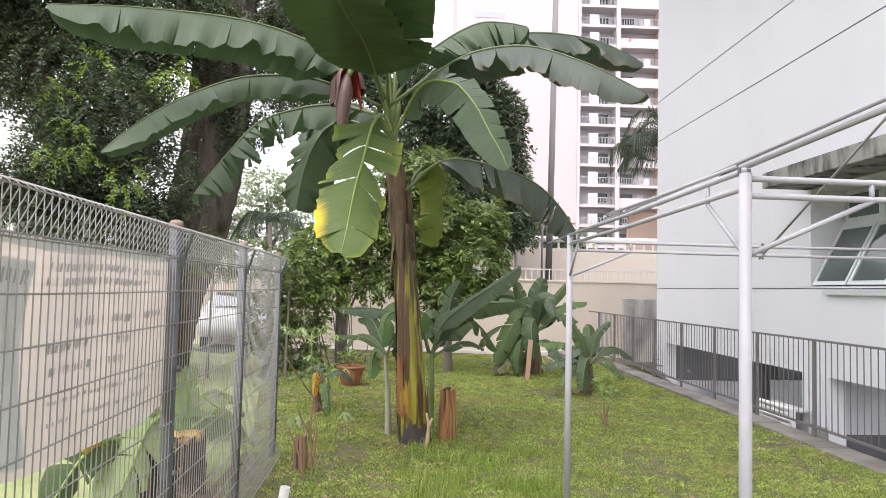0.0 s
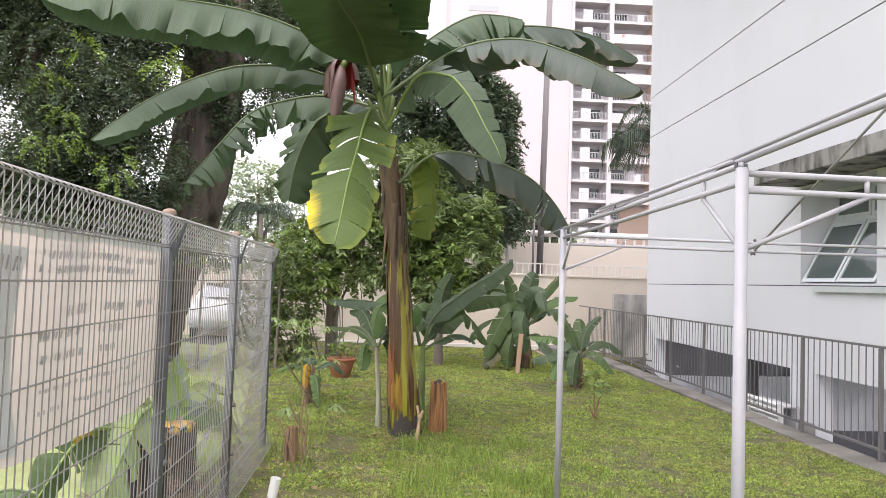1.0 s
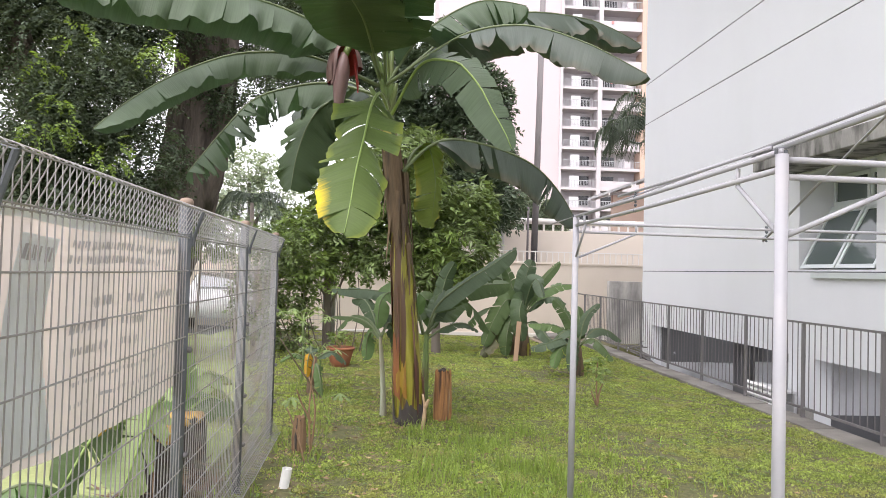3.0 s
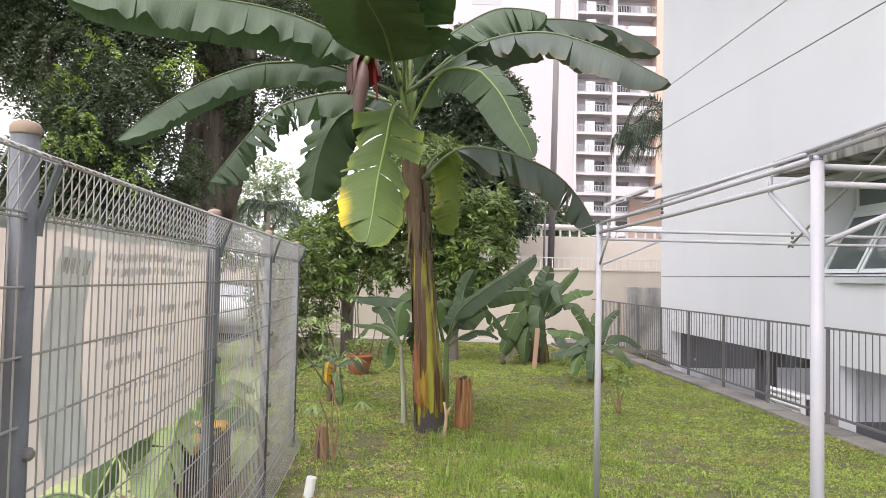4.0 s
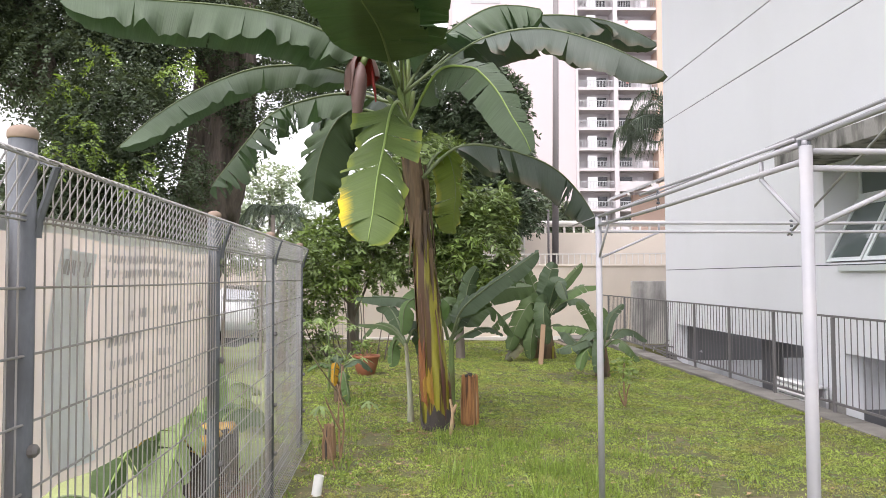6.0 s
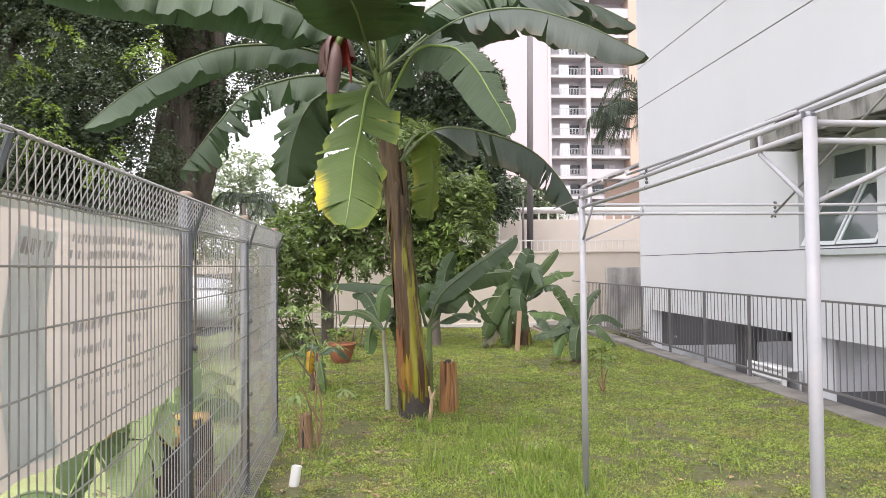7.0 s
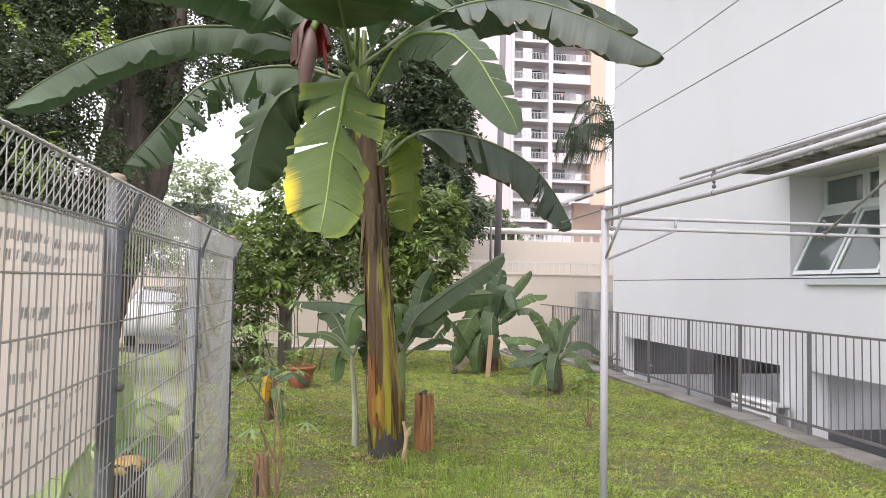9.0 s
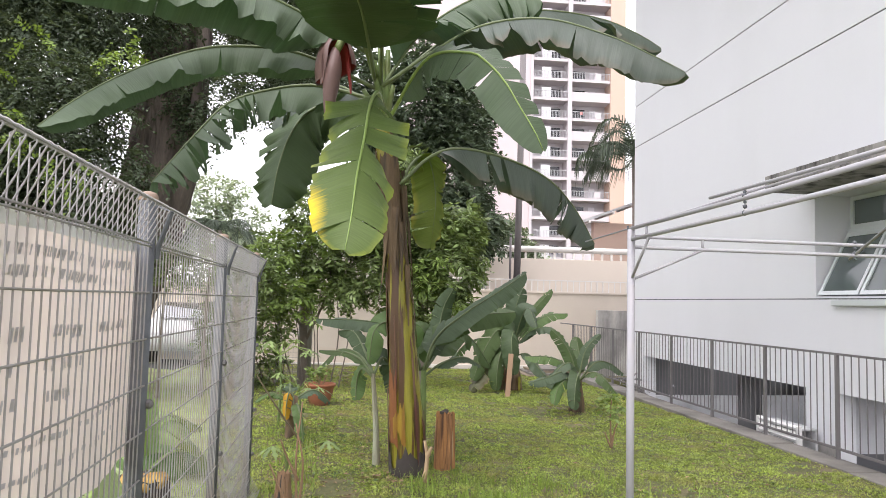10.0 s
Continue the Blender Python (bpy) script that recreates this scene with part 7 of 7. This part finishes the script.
def palm(name, label, at, z0, z1, fronds, ln, ln_leaf, seed, group="", extra=()):
    t = thing(name, label, "palm tree", group)
    x, y = at
    bm = bmesh.new()
    tube(bm, [(x, y, z0), (x + .05, y, (z0 + z1) / 2), (x, y, z1)], [0.16, 0.13, 0.1], 14)
    part("trunk", bm, M_BARK2, t, "", True)
    rng = random.Random(seed)
    for k in range(fronds):
        a = 2 * math.pi * k / fronds + rng.uniform(-.2, .2)
        up = rng.uniform(0.1, 0.9)
        d = Vector((math.cos(a), math.sin(a), 0))
        o = Vector((x, y, z1))
        bm = bmesh.new()
        vs, fs = [], []
        frond(bm, [o, o + d * ln * .3 + Vector((0, 0, ln * .35 * up)), o + d * ln * .65 + Vector((0, 0, ln * (.4 * up - .1))), o + d * ln * .95 + Vector((0, 0, ln * (.1 * up - .45)))], ln_leaf, 70, 0.025, seed + k, vs, fs)
        fr = part("frond", bm, M_PALM, t)
        tagged(raw("leaflet", vs, fs, M_PALM, fr), kind="stuff")
    for k, (az, up, ln2) in enumerate(extra):
        d = Vector((math.cos(radians(az)), math.sin(radians(az)), 0))
        o = Vector((x, y, z1))
        bm = bmesh.new()
        vs, fs = [], []
        frond(bm, [o, o + d * ln2 * .28 + Vector((0, 0, up)), o + d * ln2 * .62 + Vector((0, 0, up * .95)), o + d * ln2 * .9 + Vector((0, 0, up * .2)), o + d * ln2 + Vector((0, 0, up * .2 - .7))], ln_leaf, 42, 0.03, seed + 50 + k, vs, fs)
        fr = part("frond", bm, M_PALM, t)
        tagged(raw("leaflet", vs, fs, M_PALM, fr), kind="stuff")
    return t


palm("palm_tree", "feathery dark green palm at the building corner", (9.75, 26), 1.5, 7.0, 6, 1.9, 0.8, 5, extra=((188, 1.25, 1.9), (205, 0.35, 2.1), (170, 0.1, 2.1), (150, 0.9, 1.6), (225, 1.0, 1.5), (195, -0.5, 1.7)))
palm("palm_tree", "feathery palm in the distance", (-7.6, 40), -0.2, 5.0, 11, 2.2, 0.6, 6, "far palms")
palm("palm_tree", "feathery palm in the distance", (-7.4, 16.5), -0.2, 3.2, 11, 1.9, 0.55, 7, "far palms")


# ---- tower block ----
def build_tower():
    tw = thing("apartment_tower", "tall pale pink apartment tower with rows of balconies", "building")
    y0, st, z0, floors = 100.0, 2.86, 5.09, 15
    top = z0 + floors * st
    bm = bmesh.new()
    box(bm, (5.6, y0, 0), (22.9, y0 + 14, top + 3))
    part("wall", bm, M_PINKWALL, tw)
    bm = bmesh.new()
    box(bm, (22.9, y0 + 2.4, 0), (36.6, y0 + 14, top + 3))
    part("core_wall", bm, M_TOWERDARK, tw)
    for x0, x1 in ((22.9, 23.3), (28.35, 28.95), (34.6, 36.8)):
        bm = bmesh.new()
        box(bm, (x0, y0 - 0.2, 0), (x1, y0 + 2.4, top + 3))
        part("pier", bm, M_PEACH if x0 > 30 else M_TOWERWHITE, tw)
    bm = bmesh.new()
    box(bm, (8.2, y0 - 0.05, top - 8), (12.4, y0 + 0.02, top - 7.2))
    part("wall_vent", bm, M_TOWERRAIL, tw)

    def pc(name, a, b, material, parent):
        bm = bmesh.new()
        box(bm, a, b)
        return part(name, bm, material, parent)
    rng = random.Random(12)
    for f in range(floors):
        z = z0 + f * st
        for x0, x1, kind in ((23.3, 28.35, 0), (28.95, 34.6, 1)):
            sl = pc("balcony", (x0, y0 - 0.05, z - 0.18), (x1, y0 + 2.4, z + 0.22), M_TOWERWHITE, tw)
            if kind == 0 or f % 2 == 0:
                pc("rail", (x0, y0, z + 1.15), (x1, y0 + 0.05, z + 1.22), M_TOWERRAIL, sl)
                bm = bmesh.new()
                for k in range(24):
                    xx = x0 + (x1 - x0) * (k + .5) / 24
                    box(bm, (xx - .02, y0 + .01, z + .22), (xx + .02, y0 + .04, z + 1.15))
                part("balustrade", bm, M_TOWERRAIL, sl)
                if kind:
                    pc("parapet_panel", (x0 + 3.4, y0 - .02, z + .25), (x0 + 4.3, y0 + .03, z + 1.2), M_TOWERWHITE, sl)
            else:
                pc("parapet_panel", (x0, y0 - 0.02, z + .2), (x1, y0 + 0.08, z + 1.2), M_TOWERWHITE, sl)
            d0 = x0 + (1.35 if kind == 0 else 3.3)
            pc("door", (d0, y0 + (0.4 if kind == 0 else 2.3), z + .22), (d0 + (1.35 if kind == 0 else .9), y0 + (0.45 if kind == 0 else 2.38), z + 2.05 + rng.uniform(-.3, .1)), M_TOWERDOOR, sl)
            pc("window", (x0 + 3.2 if kind == 0 else x0 + .8, y0 + 2.33, z + .8), (x0 + 4.6 if kind == 0 else x0 + 2.6, y0 + 2.39, z + 2.1), M_TOWERWIN, sl)
            if kind and f in (8, 11):
                pc("laundry", (x0 + 1.2, y0 - .1, z + .75), (x0 + 1.55, y0 - .06, z + 1.15), M_LAUNDRY, sl)
    return tw


build_tower()


def build_far_block():
    fb = thing("far_building", "white building with blue windows beyond the trees", "building")
    bm = bmesh.new()
    box(bm, (-36, 50, 0), (-22, 62, 17))
    part("wall", bm, M_FARBUILD, fb)
    bm = bmesh.new()
    box(bm, (-28.8, 49.8, 0), (-28.25, 50.0, 16.4))
    part("service_duct", bm, M_POLE, fb)
    for i in range(4):
        for k in range(3):
            bm = bmesh.new()
            box(bm, (-35 + 2.2 * k, 49.9, 2 + 3 * i), (-33.6 + 2.2 * k, 50.0, 4 + 3 * i))
            part("window", bm, M_BLUEGLASS, fb)
    return fb


build_far_block()


# ---- poles, shed, cars ----
bm = bmesh.new()
tube(bm, [(4.6, 22.2, 1.5), (4.66, 22.2, 6), (4.75, 22.2, 14)], [0.105, 0.098, 0.085], 16)
tagged(part("utility_pole", bm, M_POLE, smooth=True), "tall dark grey street pole behind the wall", "pole")
bm = bmesh.new()
tube(bm, [(4.36, 22.0, 1.5), (4.36, 22.0, 3.6)], 0.035, 8)
tagged(part("pipe_riser", bm, M_POLE, smooth=True), "thin dark pipe beside the street pole", "pipe")
bm = bmesh.new()
tube(bm, [(3.56, 22, 1.5), (3.56, 22, 4.7)], 0.07, 14)
tagged(part("white_post", bm, M_OFFWHITE, smooth=True), "slim white post behind the wall", "post")
sh = thing("covered_walkway", "walkway shelter with a tilted grey roof sheet", "shelter")
bm = bmesh.new()
box(bm, (8.75, 27.6, 1.5), (14, 27.9, 4.7))
part("wall", bm, M_PEACH, sh)
bm = bmesh.new()
vs = [bm.verts.new(p) for p in ((8.0, 26.5, 4.55), (13, 26.5, 6.5), (13, 28.6, 6.5), (8.0, 28.6, 4.55), (8.0, 26.5, 4.65), (13, 26.5, 6.6), (13, 28.6, 6.6), (8.0, 28.6, 4.65))]
for f in ((3, 2, 1, 0), (4, 5, 6, 7), (0, 1, 5, 4), (1, 2, 6, 5), (2, 3, 7, 6), (3, 0, 4, 7)):
    bm.faces.new([vs[i] for i in f])
part("roof", bm, M_ROOFSHEET, sh)
for k in range(5):
    bm = bmesh.new()
    x = 8.2 + k * .9
    z = 4.6 + (x - 8) * .39
    box(bm, (x, 26.45, z - .12), (x + .07, 28.6, z - .03))
    part("rafter", bm, M_OFFWHITE, sh)


def car(name, label, at, yaw, paint, group="parked cars"):
    c = thing(name, label, "car", group)
    prof = [(-2.1, .35), (-2.15, .75), (-1.9, .95), (-1.35, 1.02), (-.75, 1.45), (.7, 1.48), (1.35, 1.05), (2.05, .9), (2.15, .55), (2.1, .32)]
    bm = bmesh.new()
    l = [bm.verts.new((x, -.82 if z < 1.1 else -.66, z)) for x, z in prof]
    r = [bm.verts.new((x, .82 if z < 1.1 else .66, z)) for x, z in prof]
    bm.faces.new(l)
    bm.faces.new(r[::-1])
    for k in range(len(prof)):
        k2 = (k + 1) % len(prof)
        bm.faces.new((l[k2], l[k], r[k], r[k2]))
    bmesh.ops.recalc_face_normals(bm, faces=bm.faces)
    bmesh.ops.bevel(bm, geom=list(bm.edges), offset=.05, segments=2, affect="EDGES")
    part("body", bm, paint, c, "", True)
    for s in (-1, 1):
        bm = bmesh.new()
        vs = [bm.verts.new((x, s * y, z)) for x, y, z in ((-1.15, .80, 1.06), (1.1, .80, 1.08), (.62, .69, 1.4), (-.68, .69, 1.4))]
        bm.faces.new(vs if s < 0 else vs[::-1])
        r_ = bmesh.ops.extrude_face_region(bm, geom=list(bm.faces))
        bmesh.ops.translate(bm, vec=(0, s * .02, 0), verts=[v for v in r_["geom"] if isinstance(v, bmesh.types.BMVert)])
        part("side_window", bm, M_CARGLASS, c)
        for x in (-1.3, 1.32):
            bm = bmesh.new()
            tube(bm, [(x, s * .62, .32), (x, s * .84, .32)], .32, 20)
            wh = part("wheel", bm, M_TYRE, c)
            bm = bmesh.new()
            tube(bm, [(x, s * .80, .32), (x, s * .855, .32)], .19, 16)
            part("rim", bm, M_GALV, wh)
    for x in (-1.02, 1.05):
        bm = bmesh.new()
        vs = [bm.verts.new(p) for p in ((x * 1.28, -.6, 1.08), (x * 1.28, .6, 1.08), (x * .74, .55, 1.45), (x * .74, -.55, 1.45))]
        bm.faces.new(vs)
        bmesh.ops.translate(bm, vec=(math.copysign(.03, x), 0, .03), verts=bm.verts)
        part("windscreen", bm, M_CARGLASS, c)
    c.matrix_basis = pose(*at, 0, 0, yaw)
    return c


def build_verge():
    b = bmesh.new()
    xs, ys = [-6.4, -5.4, -4.2, -2.4, -1.6, -0.98], [-40, -20, -8] + [i * 0.8 - 2 for i in range(34)]
    grid = [[b.verts.new((min(x - 0.03 * max(y, 0) * (x > -1.5), -1.02 - 0.19 * max(y - 6.2, 0)), y, ground_z(x, y) + 0.012)) for x in xs] for y in ys]
    for r0, r1 in zip(grid, grid[1:]):
        for k in range(len(xs) - 1):
            b.faces.new((r0[k], r0[k + 1], r1[k + 1], r1[k]))
    return b


car("parked_car", "white parked car on the street side", (-5.3, 25.5, -0.1), 95, M_CARWHITE)
car("parked_car", "white parked car on the street side", (-6.6, 27, -0.1), 92, M_CARWHITE)
car("parked_car", "white parked car on the street side", (-4.45, 20.4, -0.15), 97, M_CARWHITE)
car("road_car", "red car parked behind the parapet", (3.8, 26.5, 1.62), 0, M_CARRED)
car("road_car", "white car parked behind the parapet", (8.6, 27, 1.62), 0, M_CARWHITE)
bm = bmesh.new()
box(bm, (-9.5, -30, -0.3), (-4.0, 120, -0.1))
tagged(part("street_verge", build_verge(), M_VERGE), "bright grassy verge between fence and street", "verge", kind="structure")
tagged(part("street", bm, M_ASPHALT), "grey asphalt street beyond the fence", "road", kind="structure")


# ---- clutter by the railing ----
def slatted_panel(at, yaw, wid, hgt, n):
    s = thing("slatted_panel", "white slatted louvre panel standing in the drain well", "louvre panel")
    for k in range(n):
        bm = bmesh.new()
        z = 0.03 + (hgt - .06) * k / (n - 1)
        box(bm, (-0.03, 0, z - .02), (0.03, wid, z + .02), .003)
        bmesh.ops.rotate(bm, cent=(0, 0, z), matrix=Matrix.Rotation(radians(-25), 3, "Y"), verts=bm.verts)
        part("slat", bm, M_WHITEPLASTIC, s)
    for y in (0, wid):
        bm = bmesh.new()
        box(bm, (-0.035, y - .025, 0), (0.035, y + .025, hgt), .004)
        part("stile", bm, M_WHITEPLASTIC, s)
    s.matrix_basis = pose(*at, 0, 0, yaw)
    return s


lp = slatted_panel((5.97, 10.12, -0.946), 0, 1.0, 0.86, 11)
bm = bmesh.new()
box(bm, (0.036, 0.0, 0.80), (0.28, 1.0, 0.825), .004)
box(bm, (0.24, 0.0, 0.0), (0.28, 1.0, 0.789), .004)
part("casing", bm, M_GREYWALL, lp, "grey sheet casing")
rk = thing("scrap_frames", "pile of rusty metal frames behind the railing", "scrap metal")
rng = random.Random(6)
for k in range(14):
    bm = bmesh.new()
    a, b = (rng.uniform(5.5, 6.2), rng.uniform(14.2, 17.8)), (rng.uniform(5.5, 6.2), rng.uniform(14.2, 17.8))
    z = -0.5 + 0.04 * k
    tube(bm, [(a[0], a[1], z), ((a[0] + b[0]) / 2, (a[1] + b[1]) / 2, z + .02), (b[0], b[1], z + rng.uniform(-.1, .15))], 0.015, 6)
    part("rod", bm, M_RAIL if k % 3 else M_WHITEPIPE, rk)
bm = bmesh.new()
box(bm, (5.5, 14.2, -0.95), (6.2, 17.6, -0.52), .02)
part("pallet", bm, M_DRYWOOD, rk)
cv = thing("tarpaulin_boards", "stack of grey boards lying at the wall foot", "boards")
for k in range(4):
    bm = bmesh.new()
    box(bm, (3.9 + .1 * k, 17.6 + .05 * k, -0.22 + .05 * k), (5.0 + .04 * k, 18.9, -0.18 + .05 * k), .004)
    part("board", bm, M_CONCRETE if k % 2 else M_DRYWOOD, cv)
# old wire fence behind the shrubs
of = thing("old_wire_fence", "old grey wire mesh fence behind shrubs", "fence", kind="structure")
for x in (-2.6, -1.6, -1.08):
    bm = bmesh.new()
    tube(bm, [(x, 14.9, -0.2), (x, 14.9, 2.6 if x > -1.2 else 1.7)], 0.13 if x > -1.2 else .035, 14)
    part("post", bm, M_PALEPOST, of, "", True)
bm = bmesh.new()
for k in range(24):
    tube(bm, [(-3.2 + .09 * k, 15.0, -0.1), (-3.2 + .09 * k, 15.0, 1.65)], .004, 4, False)
for k in range(18):
    tube(bm, [(-3.25, 15.0, 0.0 + .09 * k), (-1.05, 15.0, 0.0 + .09 * k)], .004, 4, False)
part("mesh_panel", bm, M_WIRE, of)
